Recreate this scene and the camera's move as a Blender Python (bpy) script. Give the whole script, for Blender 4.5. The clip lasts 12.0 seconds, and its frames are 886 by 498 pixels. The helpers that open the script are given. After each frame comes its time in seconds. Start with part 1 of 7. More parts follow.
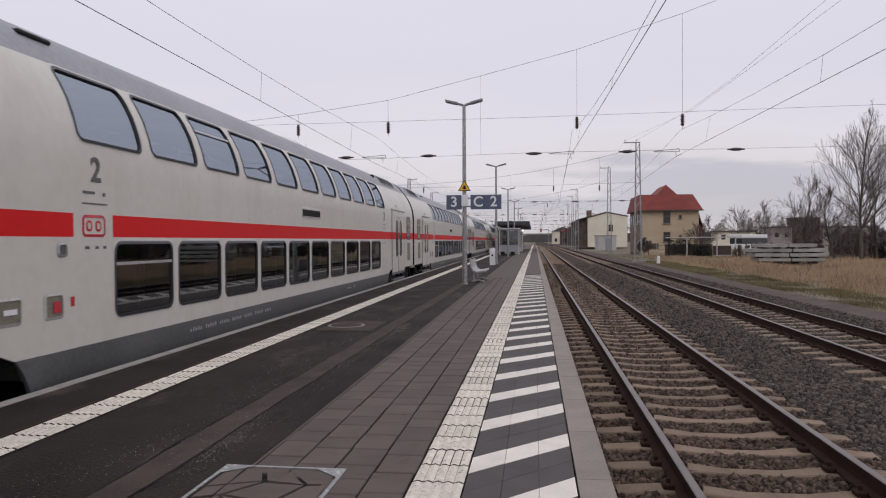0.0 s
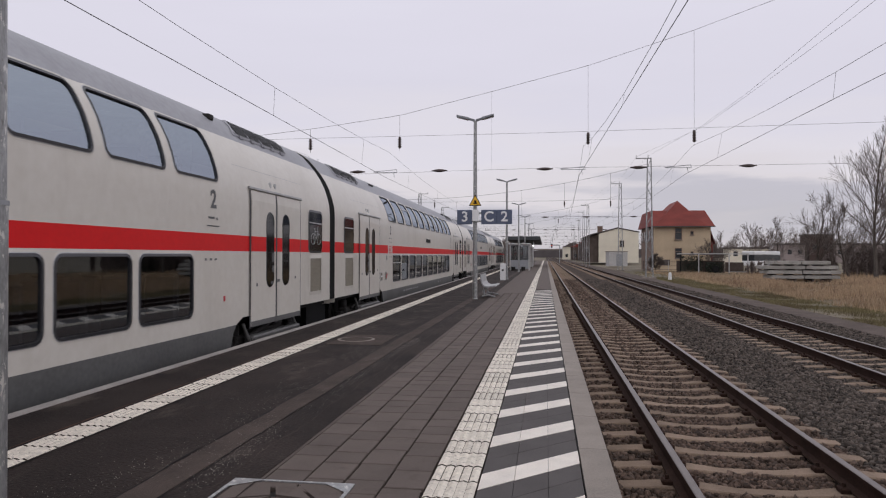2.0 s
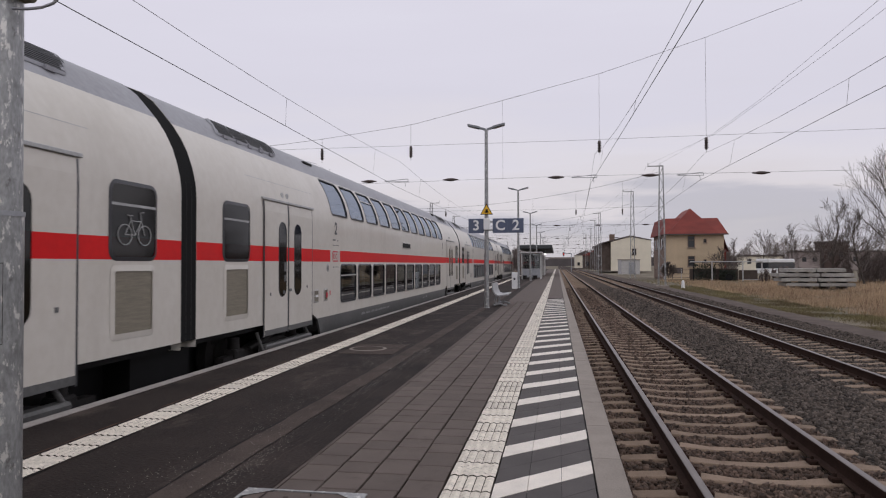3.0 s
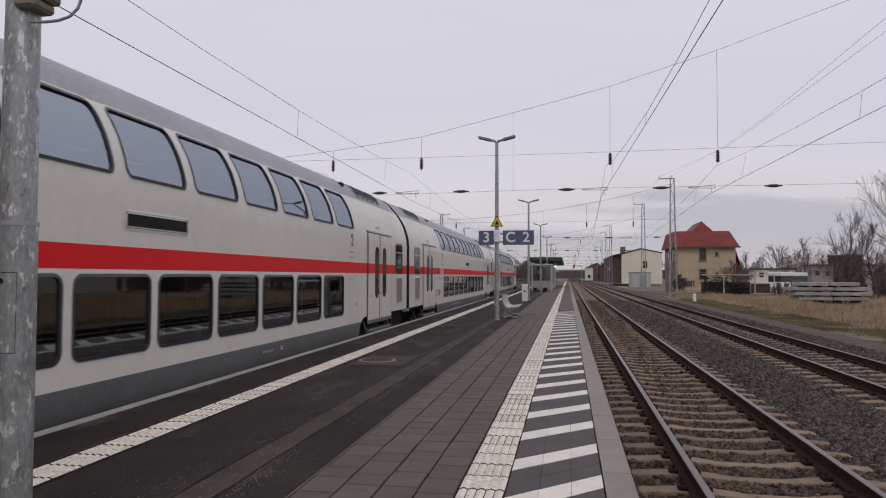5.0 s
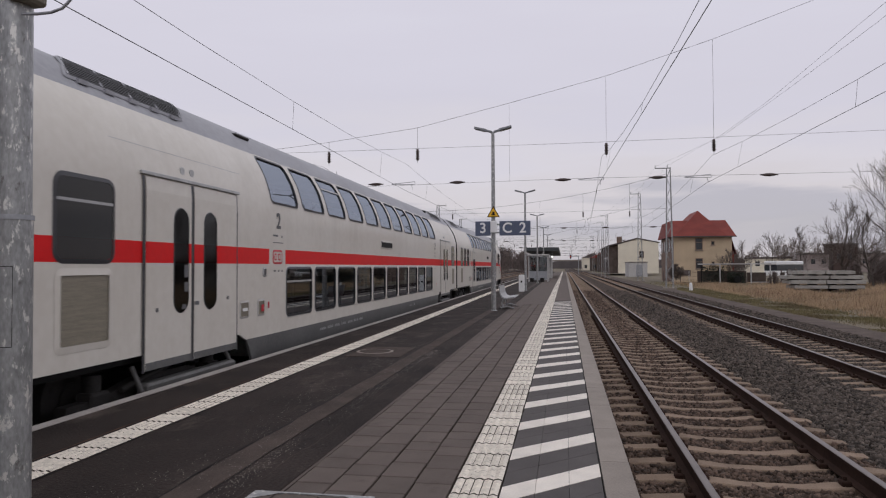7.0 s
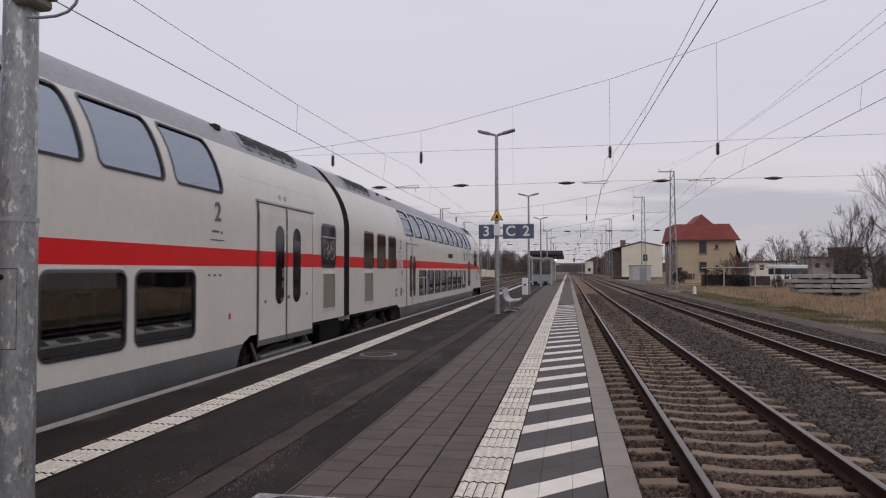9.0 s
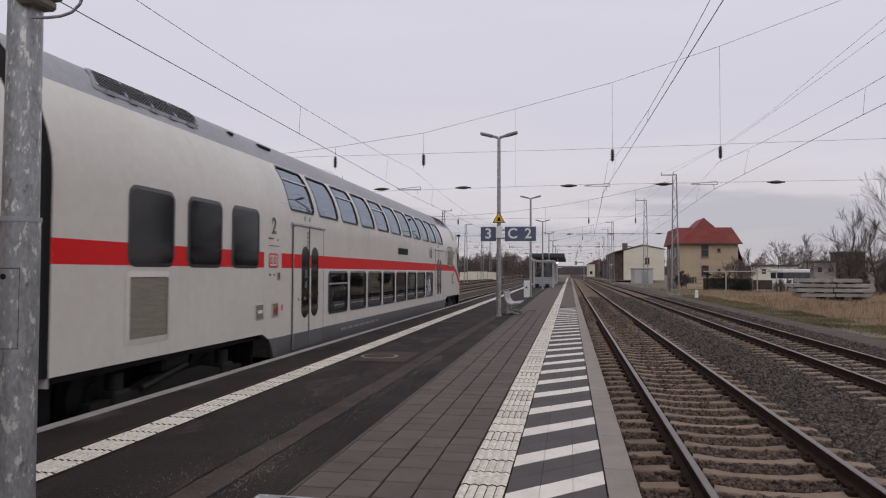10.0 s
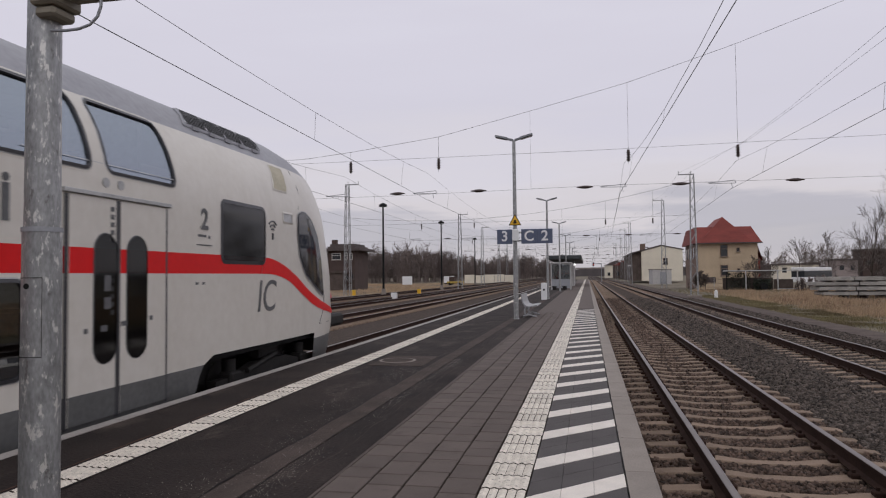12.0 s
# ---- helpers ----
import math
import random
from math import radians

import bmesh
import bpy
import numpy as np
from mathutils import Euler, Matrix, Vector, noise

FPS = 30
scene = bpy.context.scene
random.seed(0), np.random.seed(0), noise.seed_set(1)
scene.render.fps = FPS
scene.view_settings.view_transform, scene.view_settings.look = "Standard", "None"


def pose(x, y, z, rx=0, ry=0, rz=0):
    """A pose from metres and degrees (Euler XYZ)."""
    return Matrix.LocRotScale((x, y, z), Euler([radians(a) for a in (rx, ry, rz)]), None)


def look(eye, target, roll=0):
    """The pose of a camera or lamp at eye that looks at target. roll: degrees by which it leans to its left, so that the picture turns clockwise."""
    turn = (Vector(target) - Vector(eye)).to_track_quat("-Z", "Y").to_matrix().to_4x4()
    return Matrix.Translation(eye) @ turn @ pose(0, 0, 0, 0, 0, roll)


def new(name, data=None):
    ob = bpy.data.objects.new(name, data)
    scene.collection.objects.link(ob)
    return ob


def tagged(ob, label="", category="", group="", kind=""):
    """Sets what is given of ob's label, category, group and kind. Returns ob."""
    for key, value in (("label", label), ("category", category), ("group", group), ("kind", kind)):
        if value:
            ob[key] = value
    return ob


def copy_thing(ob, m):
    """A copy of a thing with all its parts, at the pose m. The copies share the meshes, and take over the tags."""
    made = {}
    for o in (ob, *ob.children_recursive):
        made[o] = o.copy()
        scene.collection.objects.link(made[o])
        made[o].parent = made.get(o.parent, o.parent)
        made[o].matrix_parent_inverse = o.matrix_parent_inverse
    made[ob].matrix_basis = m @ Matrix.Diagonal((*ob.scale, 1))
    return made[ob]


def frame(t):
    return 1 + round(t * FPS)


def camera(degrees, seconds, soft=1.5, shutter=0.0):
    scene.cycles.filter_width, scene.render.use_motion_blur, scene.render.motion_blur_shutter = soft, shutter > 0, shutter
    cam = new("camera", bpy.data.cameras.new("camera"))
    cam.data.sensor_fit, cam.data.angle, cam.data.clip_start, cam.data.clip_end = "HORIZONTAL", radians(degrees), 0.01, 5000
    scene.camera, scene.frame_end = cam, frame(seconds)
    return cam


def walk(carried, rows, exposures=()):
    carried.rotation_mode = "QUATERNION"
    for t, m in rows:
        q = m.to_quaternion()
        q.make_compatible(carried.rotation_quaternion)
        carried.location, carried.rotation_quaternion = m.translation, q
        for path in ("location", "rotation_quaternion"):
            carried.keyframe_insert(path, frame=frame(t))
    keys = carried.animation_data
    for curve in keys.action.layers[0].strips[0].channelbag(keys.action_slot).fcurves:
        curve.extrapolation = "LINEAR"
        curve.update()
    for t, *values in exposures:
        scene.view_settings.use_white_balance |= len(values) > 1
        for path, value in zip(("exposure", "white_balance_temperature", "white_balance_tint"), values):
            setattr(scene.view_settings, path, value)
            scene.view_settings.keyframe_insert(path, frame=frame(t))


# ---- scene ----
cam = camera(65.05, 12.0, soft=1.15, shutter=0.15)

EYE = (0.0, 0.0, 1.36)
TURNS = [
    (0, 89.318, 0.300, 7.548), (0.5, 89.444, 0.256, 7.708), (1, 89.887, 0.237, 8.030),
    (1.5, 90.208, -0.050, 8.235), (2, 90.524, -0.111, 8.409), (2.5, 90.872, 0.128, 8.688),
    (3, 91.262, 0.125, 9.361), (5, 92.227, -0.181, 10.188), (5.5, 92.162, -0.176, 10.177),
    (6, 91.907, 0.023, 10.087), (6.5, 91.621, -0.018, 9.980), (7, 91.486, 0.202, 9.929),
    (9, 91.743, 0.097, 10.206), (9.5, 91.811, -0.101, 10.260), (10, 91.912, -0.248, 10.348),
    (10.5, 91.962, -0.124, 10.447), (11, 92.076, 0.284, 10.569), (11.5, 92.117, 0.098, 10.863),
    (12, 92.213, 0.582, 11.736),
]
walk(cam, [(t, pose(*EYE, rx, ry, rz)) for t, rx, ry, rz in TURNS],
     [(0, 0.05), (2.5, 0.02), (5, -0.09), (12, -0.09)])

# ---- light: an overcast winter sky and a weak, wide sun behind the clouds ----
SUN_ELEV, SUN_AZ = radians(38), radians(150)
world = bpy.data.worlds.new("overcast_sky")
scene.world = world
world.use_nodes = True
wn, wl = world.node_tree.nodes, world.node_tree.links
wn.clear()
w_out = wn.new("ShaderNodeOutputWorld")
w_bg = wn.new("ShaderNodeBackground")
w_sky = wn.new("ShaderNodeTexSky")
w_sky.sky_type, w_sky.sun_disc = "NISHITA", False
w_sky.sun_elevation, w_sky.sun_rotation = SUN_ELEV, SUN_AZ
w_dim = wn.new("ShaderNodeMix")
w_dim.data_type, w_dim.blend_type = "RGBA", "MULTIPLY"
w_dim.inputs[0].default_value = 1.0
w_dim.inputs[7].default_value = (0.07, 0.07, 0.07, 1)
w_co = wn.new("ShaderNodeTexCoord")
w_sep = wn.new("ShaderNodeSeparateXYZ")
w_map = wn.new("ShaderNodeMapping")
w_map.inputs["Scale"].default_value = (1.0, 1.0, 7.0)
w_noise = wn.new("ShaderNodeTexNoise")
w_noise.inputs["Scale"].default_value, w_noise.inputs["Detail"].default_value = 3.0, 7
w_wob = wn.new("ShaderNodeMath")
w_wob.operation = "MULTIPLY_ADD"
w_wob.inputs[1].default_value = 0.20
w_ramp = wn.new("ShaderNodeValToRGB")
els = w_ramp.color_ramp.elements
els[0].position, els[0].color = 0.0, (0.60, 0.57, 0.60, 1)
els[1].position, els[1].color = 1.0, (0.95, 0.95, 1.02, 1)
for pos, col in ((0.105, (0.615, 0.58, 0.615, 1)), (0.14, (0.545, 0.525, 0.58, 1)), (0.178, (0.555, 0.535, 0.60, 1)), (0.195, (0.725, 0.68, 0.72, 1)), (0.245, (0.755, 0.72, 0.785, 1)),
                 (0.31, (0.72, 0.695, 0.79, 1)), (0.43, (0.745, 0.72, 0.82, 1)), (0.60, (0.80, 0.79, 0.88, 1))):
    e = els.new(pos)
    e.color = col
w_mix = wn.new("ShaderNodeMix")
w_mix.data_type = "RGBA"
w_mix.inputs[0].default_value = 0.94
wl.new(w_co.outputs["Generated"], w_sep.inputs[0])
wl.new(w_co.outputs["Generated"], w_map.inputs[0])
wl.new(w_map.outputs[0], w_noise.inputs["Vector"])
wl.new(w_noise.outputs["Fac"], w_wob.inputs[0])
wl.new(w_sep.outputs["Z"], w_wob.inputs[2])
wl.new(w_wob.outputs[0], w_ramp.inputs[0])
wl.new(w_sky.outputs[0], w_dim.inputs[6])
wl.new(w_dim.outputs[2], w_mix.inputs[6])
wl.new(w_ramp.outputs[0], w_mix.inputs[7])
wl.new(w_mix.outputs[2], w_bg.inputs["Color"])
w_bg.inputs["Strength"].default_value = 1.0
wl.new(w_bg.outputs[0], w_out.inputs[0])

sun_data = bpy.data.lights.new("sun", "SUN")
sun_data.energy, sun_data.angle, sun_data.color = 0.28, radians(25), (1.0, 0.95, 0.89)
sun = new("sun", sun_data)
sun.matrix_world = look((0, 0, 50), (-50 * math.sin(SUN_AZ), -50 * math.cos(SUN_AZ), 50 - 50 * math.tan(SUN_ELEV)))


# ---- materials ----
def mat(name, col, rough=0.7, metal=0.0, dark=0.75, light=1.2, scale=6.0, fine=60.0, bump=0.15, spread=0.0, tint=None, stretch=None, spec=0.5, coat=0.0):
    """A surface with a base colour, varied at two scales and by object, and a fine relief."""
    m = bpy.data.materials.new(name)
    m.use_nodes = True
    n, l = m.node_tree.nodes, m.node_tree.links
    b = n["Principled BSDF"]
    b.inputs["Roughness"].default_value, b.inputs["Metallic"].default_value = rough, metal
    b.inputs["Specular IOR Level"].default_value = spec
    b.inputs["Coat Weight"].default_value = coat
    co = n.new("ShaderNodeTexCoord")
    vec = co.outputs["Object"]
    if stretch:
        mp = n.new("ShaderNodeMapping")
        mp.inputs["Scale"].default_value = stretch
        l.new(vec, mp.inputs[0])
        vec = mp.outputs[0]
    if spread:
        info = n.new("ShaderNodeObjectInfo")
        shift = n.new("ShaderNodeVectorMath")
        l.new(vec, shift.inputs[0])
        l.new(info.outputs["Location"], shift.inputs[1])
        vec = shift.outputs[0]
    big, small = n.new("ShaderNodeTexNoise"), n.new("ShaderNodeTexNoise")
    for t_, s_ in ((big, scale), (small, fine)):
        t_.inputs["Scale"].default_value, t_.inputs["Detail"].default_value = s_, 5
        l.new(vec, t_.inputs["Vector"])
    add = n.new("ShaderNodeMath")
    add.operation = "ADD"
    l.new(big.outputs["Fac"], add.inputs[0])
    l.new(small.outputs["Fac"], add.inputs[1])
    src = add.outputs[0]
    if spread:
        sp = n.new("ShaderNodeMath")
        sp.operation = "MULTIPLY_ADD"
        sp.inputs[1].default_value = spread
        l.new(info.outputs["Random"], sp.inputs[0])
        l.new(src, sp.inputs[2])
        src = sp.outputs[0]
    ramp = n.new("ShaderNodeMapRange")
    ramp.inputs["From Min"].default_value, ramp.inputs["From Max"].default_value = 0.7, 1.3 + spread
    l.new(src, ramp.inputs["Value"])
    mix = n.new("ShaderNodeMix")
    mix.data_type = "RGBA"
    t2 = tint or col
    mix.inputs[6].default_value = (*[min(1, c * dark) for c in t2], 1)
    mix.inputs[7].default_value = (*[min(1, c * light) for c in col], 1)
    l.new(ramp.outputs[0], mix.inputs[0])
    l.new(mix.outputs[2], b.inputs["Base Color"])
    if bump:
        bp = n.new("ShaderNodeBump")
        bp.inputs["Strength"].default_value, bp.inputs["Distance"].default_value = bump, 0.01
        l.new(small.outputs["Fac"], bp.inputs["Height"])
        l.new(bp.outputs[0], b.inputs["Normal"])
    return m


def glass(name, tint, rough=0.02, gloss_tint=(1, 1, 1), ior=1.65):
    """A tinted pane: clear to light, with a mirror gloss that grows at a grazing view."""
    m = bpy.data.materials.new(name)
    m.use_nodes = True
    n, l = m.node_tree.nodes, m.node_tree.links
    n.remove(n["Principled BSDF"])
    out = n["Material Output"]
    tr_, gl, mx, fr = n.new("ShaderNodeBsdfTransparent"), n.new("ShaderNodeBsdfGlossy"), n.new("ShaderNodeMixShader"), n.new("ShaderNodeFresnel")
    tr_.inputs[0].default_value = (*tint, 1)
    gl.inputs["Color"].default_value = (*gloss_tint, 1)
    gl.inputs["Roughness"].default_value = rough
    fr.inputs["IOR"].default_value = ior
    l.new(fr.outputs[0], mx.inputs[0])
    l.new(tr_.outputs[0], mx.inputs[1])
    l.new(gl.outputs[0], mx.inputs[2])
    l.new(mx.outputs[0], out.inputs[0])
    return m


M_ASPHALT = mat("asphalt_dark", (0.0225, 0.0165, 0.0144), 0.84, dark=0.3, light=1.9, scale=0.8, fine=48, bump=0.8, spec=0.17)


def stained(m, col, scale, lo, hi, stretch=(1, 1, 1), fixed=False):
    """Adds blotches of another colour over a surface."""
    n, l = m.node_tree.nodes, m.node_tree.links
    b = n["Principled BSDF"]
    src = b.inputs["Base Color"].links[0].from_socket
    co, mp, tx, rg, mx = n.new("ShaderNodeTexCoord"), n.new("ShaderNodeMapping"), n.new("ShaderNodeTexNoise"), n.new("ShaderNodeMapRange"), n.new("ShaderNodeMix")
    mp.inputs["Scale"].default_value = stretch
    tx.inputs["Scale"].default_value, tx.inputs["Detail"].default_value = scale, 8
    tx.inputs["Roughness"].default_value = 0.68
    rg.inputs["From Min"].default_value, rg.inputs["From Max"].default_value = lo, hi
    mx.data_type = "RGBA"
    mx.inputs[7].default_value = (*col, 1)
    info, shift = n.new("ShaderNodeObjectInfo"), n.new("ShaderNodeVectorMath")
    l.new(co.outputs["Object"], shift.inputs[0])
    l.new(info.outputs["Location"], shift.inputs[1])
    l.new(co.outputs["Object"] if fixed else shift.outputs[0], mp.inputs[0])
    l.new(mp.outputs[0], tx.inputs["Vector"])
    l.new(tx.outputs["Fac"], rg.inputs["Value"])
    l.new(rg.outputs[0], mx.inputs[0])
    l.new(src, mx.inputs[6])
    l.new(mx.outputs[2], b.inputs["Base Color"])
    return m


stained(M_ASPHALT, (0.078, 0.061, 0.052), 1.9, 0.54, 0.72, (1, 0.4, 1))
stained(M_ASPHALT, (0.010, 0.008, 0.008), 3.1, 0.56, 0.68, (1, 0.6, 1))
stained(M_ASPHALT, (0.15, 0.13, 0.112), 34, 0.63, 0.70, (1, 0.7, 1))
M_ASPHALT_OLD = mat("asphalt_old_brown", (0.066, 0.050, 0.043), 0.9, spec=0.2, dark=0.55, light=1.3, scale=2.5, fine=150, bump=0.5)
M_PAVER = mat("grey_paver", (0.121, 0.0965, 0.0855), 0.82, spec=0.2, dark=0.72, light=1.15, scale=3, fine=120, bump=0.25, spread=0.35)
stained(M_PAVER, (0.075, 0.058, 0.050), 4.5, 0.56, 0.78)
M_PAVER_DARK = mat("anthracite_paver", (0.088, 0.078, 0.076), 0.8, spec=0.25, dark=0.75, light=1.15, scale=4, fine=120, bump=0.2, spread=0.3)
M_JOINT = mat("dark_joint_sand", (0.03, 0.027, 0.026), 0.95, scale=8, fine=160, bump=0.5)
M_GRIME = mat("joint_grime", (0.075, 0.06, 0.048), 0.95, scale=8, fine=120, bump=0.4, spec=0.2)
M_TACTILE = mat("white_tactile_tile", (0.76, 0.69, 0.59), 0.7, dark=0.55, light=1.1, scale=16, fine=60, bump=0.3, spread=0.3)
stained(M_TACTILE, (0.10, 0.085, 0.07), 24, 0.60, 0.645, (1, 1.6, 1))
M_WHITE_PAVER = mat("white_paver", (0.75, 0.685, 0.61), 0.6, dark=0.78, light=1.08, scale=5, fine=90, bump=0.15, spread=0.2)
M_CONCRETE = mat("pale_concrete", (0.26, 0.223, 0.193), 0.85, dark=0.72, light=1.15, scale=3, fine=90, bump=0.3, spread=0.15)
M_COPING = mat("worn_pale_coping", (0.34, 0.31, 0.29), 0.8, dark=0.72, light=1.15, scale=3, fine=90, bump=0.3)
M_SLEEPER = mat("stained_concrete_sleeper", (0.25, 0.182, 0.135), 0.9, dark=0.55, light=1.2, scale=5, fine=70, bump=0.4, spread=0.4, spec=0.2)
M_RAIL = mat("rusty_rail", (0.038, 0.021, 0.016), 0.9, dark=0.7, light=1.3, scale=4, fine=60, bump=0.2, spec=0.12)
M_RAILTOP = mat("worn_rail_head", (0.19, 0.165, 0.152), 0.42, metal=0.7, dark=0.75, light=1.1, scale=3, fine=50, bump=0.05)
M_BALLAST = mat("ballast_bed", (0.054, 0.039, 0.031), 0.95, dark=0.35, light=1.8, scale=9, fine=38, bump=1.0, spec=0.15)
def islands(m, lo, hi):
    """Every separate stone gets its own lightness."""
    n, l = m.node_tree.nodes, m.node_tree.links
    b = n["Principled BSDF"]
    src = b.inputs["Base Color"].links[0].from_socket
    geo, rg, mx = n.new("ShaderNodeNewGeometry"), n.new("ShaderNodeMapRange"), n.new("ShaderNodeMix")
    rg.inputs["To Min"].default_value, rg.inputs["To Max"].default_value = lo, hi
    mx.data_type, mx.blend_type = "RGBA", "MULTIPLY"
    mx.inputs[0].default_value = 1.0
    l.new(geo.outputs["Random Per Island"], rg.inputs["Value"])
    l.new(rg.outputs[0], mx.inputs[7])
    l.new(src, mx.inputs[6])
    l.new(mx.outputs[2], b.inputs["Base Color"])
    return m


M_STONE = islands(mat("ballast_stone_rusty", (0.073, 0.0495, 0.038), 0.9, dark=0.5, light=1.5, scale=14, fine=40, bump=0.2, spec=0.25), 0.45, 1.9)
M_STONE_GREY = islands(mat("ballast_stone_grey", (0.070, 0.056, 0.0475), 0.9, dark=0.5, light=1.5, scale=14, fine=40, bump=0.2, spec=0.25), 0.35, 1.85)
M_GALV = mat("galvanised_steel", (0.33, 0.335, 0.335), 0.42, metal=0.55, dark=0.62, light=1.15, scale=18, fine=90, bump=0.1, stretch=(1, 1, 0.4))
stained(M_GALV, (0.62, 0.61, 0.58), 30, 0.56, 0.61, (1, 1, 0.42))
stained(M_GALV, (0.16, 0.155, 0.15), 22, 0.60, 0.66, (1, 1, 0.5))
M_STEEL = mat("grey_painted_steel", (0.33, 0.34, 0.36), 0.5, metal=0.3, dark=0.8, light=1.1, scale=5, fine=40, bump=0.05)
M_DARKSTEEL = mat("dark_steel", (0.020, 0.018, 0.017), 0.7, spec=0.3, metal=0.1, dark=0.7, light=1.3, scale=5, fine=40, bump=0.1)
M_BLACK = mat("black_rubber", (0.007, 0.007, 0.0073), 0.7, spec=0.25, scale=5, fine=60, bump=0.1)
M_WIRE = mat("copper_wire_dark", (0.06, 0.055, 0.055), 0.6, metal=0.3, scale=4, fine=40, bump=0)
M_INSUL = mat("brown_porcelain", (0.05, 0.03, 0.026), 0.3, scale=4, fine=40, bump=0)
M_BODY = mat("train_white_paint", (0.62, 0.588, 0.535), 0.42, tint=(0.612, 0.572, 0.51), dark=0.945, light=1.03, scale=0.9, fine=9, bump=0.01, coat=0.2)
stained(M_BODY, (0.50, 0.465, 0.41), 1.3, 0.52, 0.86, (1, 1, 0.22), True)
M_RED = mat("train_red_band", (0.66, 0.008, 0.010), 0.5, dark=0.93, light=1.05, scale=1, fine=14, bump=0.01, spec=0.2)
M_SKIRT = mat("train_grey_skirt", (0.105, 0.105, 0.103), 0.5, dark=0.75, light=1.2, scale=1.2, fine=18, bump=0.03)
M_ROOF = mat("train_roof_grey", (0.29, 0.29, 0.315), 0.5, dark=0.82, light=1.1, scale=0.8, fine=12, bump=0.03)
M_MARK = mat("train_dark_lettering", (0.10, 0.10, 0.105), 0.5, scale=3, fine=20, bump=0)
M_SEAL = mat("window_seal", (0.035, 0.035, 0.04), 0.4, scale=4, fine=30, bump=0)
M_TRIM = mat("aluminium_trim", (0.42, 0.42, 0.42), 0.4, metal=0.5, scale=4, fine=30, bump=0)
M_SEAT = mat("seat_cloth_blue_grey", (0.10, 0.115, 0.15), 0.9, scale=6, fine=60, bump=0.2)
M_LINING = mat("interior_lining", (0.46, 0.44, 0.42), 0.7, scale=2, fine=20, bump=0.05)
M_GRILLE = mat("beige_grille", (0.215, 0.19, 0.145), 0.6, scale=3, fine=30, bump=0.1, stretch=(1, 1, 12))
M_GLASS = glass("tinted_window_glass", (0.42, 0.43, 0.45), 0.02, (0.90, 0.95, 1.0), 2.3)
M_GLASS_UP = glass("blue_tinted_window_glass", (0.20, 0.25, 0.33), 0.02, (0.80, 0.89, 1.0), 4.2)
M_SIGN = mat("sign_blue_grey", (0.085, 0.105, 0.165), 0.4, scale=3, fine=30, bump=0, dark=0.9, light=1.08)
M_SIGNWHITE = mat("sign_white", (0.75, 0.75, 0.75), 0.45, scale=3, fine=30, bump=0, dark=0.95, light=1.02)
M_YELLOW = mat("warning_yellow", (0.78, 0.44, 0.02), 0.45, scale=3, fine=30, bump=0, dark=0.9, light=1.05)


# ---- mesh helpers ----
def box(bm, x0, x1, y0, y1, z0, z1, bevel=0.0):
    vs = [bm.verts.new(p) for p in ((x0, y0, z0), (x1, y0, z0), (x1, y1, z0), (x0, y1, z0), (x0, y0, z1), (x1, y0, z1), (x1, y1, z1), (x0, y1, z1))]
    fs = [bm.faces.new([vs[i] for i in q]) for q in ((3, 2, 1, 0), (4, 5, 6, 7), (0, 1, 5, 4), (1, 2, 6, 5), (2, 3, 7, 6), (3, 0, 4, 7))]
    if bevel:
        es = list({e for f in fs for e in f.edges})
        bmesh.ops.bevel(bm, geom=es, offset=bevel, segments=1, affect="EDGES")
    return vs


def tube(bm, p, q, r0, r1=None, n=8, caps=True):
    r1 = r0 if r1 is None else r1
    p, q = Vector(p), Vector(q)
    d = (q - p).normalized()
    a = d.orthogonal().normalized()
    b = d.cross(a)
    lo = [bm.verts.new(p + (a * math.cos(k * math.tau / n) + b * math.sin(k * math.tau / n)) * r0) for k in range(n)]
    hi = [bm.verts.new(q + (a * math.cos(k * math.tau / n) + b * math.sin(k * math.tau / n)) * r1) for k in range(n)]
    for k in range(n):
        f = bm.faces.new((lo[k], lo[(k + 1) % n], hi[(k + 1) % n], hi[k]))
        f.smooth = n > 5
    if caps:
        bm.faces.new([bm.verts.new(v.co) for v in lo[::-1]])
        bm.faces.new([bm.verts.new(v.co) for v in hi])


def pipe(bm, pts, r, n=6):
    for p, q in zip(pts[:-1], pts[1:]):
        tube(bm, p, q, r, r, n)


def extrude_profile(bm, prof, y0, y1, closed=True):
    """A profile of (x, z) points drawn along y."""
    a = [bm.verts.new((x, y0, z)) for x, z in prof]
    b = [bm.verts.new((x, y1, z)) for x, z in prof]
    n = len(prof)
    for k in range(n if closed else n - 1):
        bm.faces.new((a[k], b[k], b[(k + 1) % n], a[(k + 1) % n]))
    if closed:
        bm.faces.new(a)
        bm.faces.new(b[::-1])


def mesh_of(name, bm, *materials):
    bmesh.ops.recalc_face_normals(bm, faces=bm.faces)
    me = bpy.data.meshes.new(name)
    bm.to_mesh(me)
    bm.free()
    for m in materials:
        me.materials.append(m)
    return me


def part(name, bm, material, parent=None, label="", kind=""):
    mats = material if isinstance(material, (list, tuple)) else (material,)
    ob = new(name, mesh_of(name, bm, *mats) if isinstance(bm, bmesh.types.BMesh) else bm)
    if parent:
        ob.parent = parent
    return tagged(ob, label=label, kind=kind)


def thing(name, label, category, m=None, group="", kind=""):
    ob = new(name)
    ob.empty_display_size = 0.2
    if m is not None:
        ob.matrix_basis = m
    return tagged(ob, label, category, group, kind)


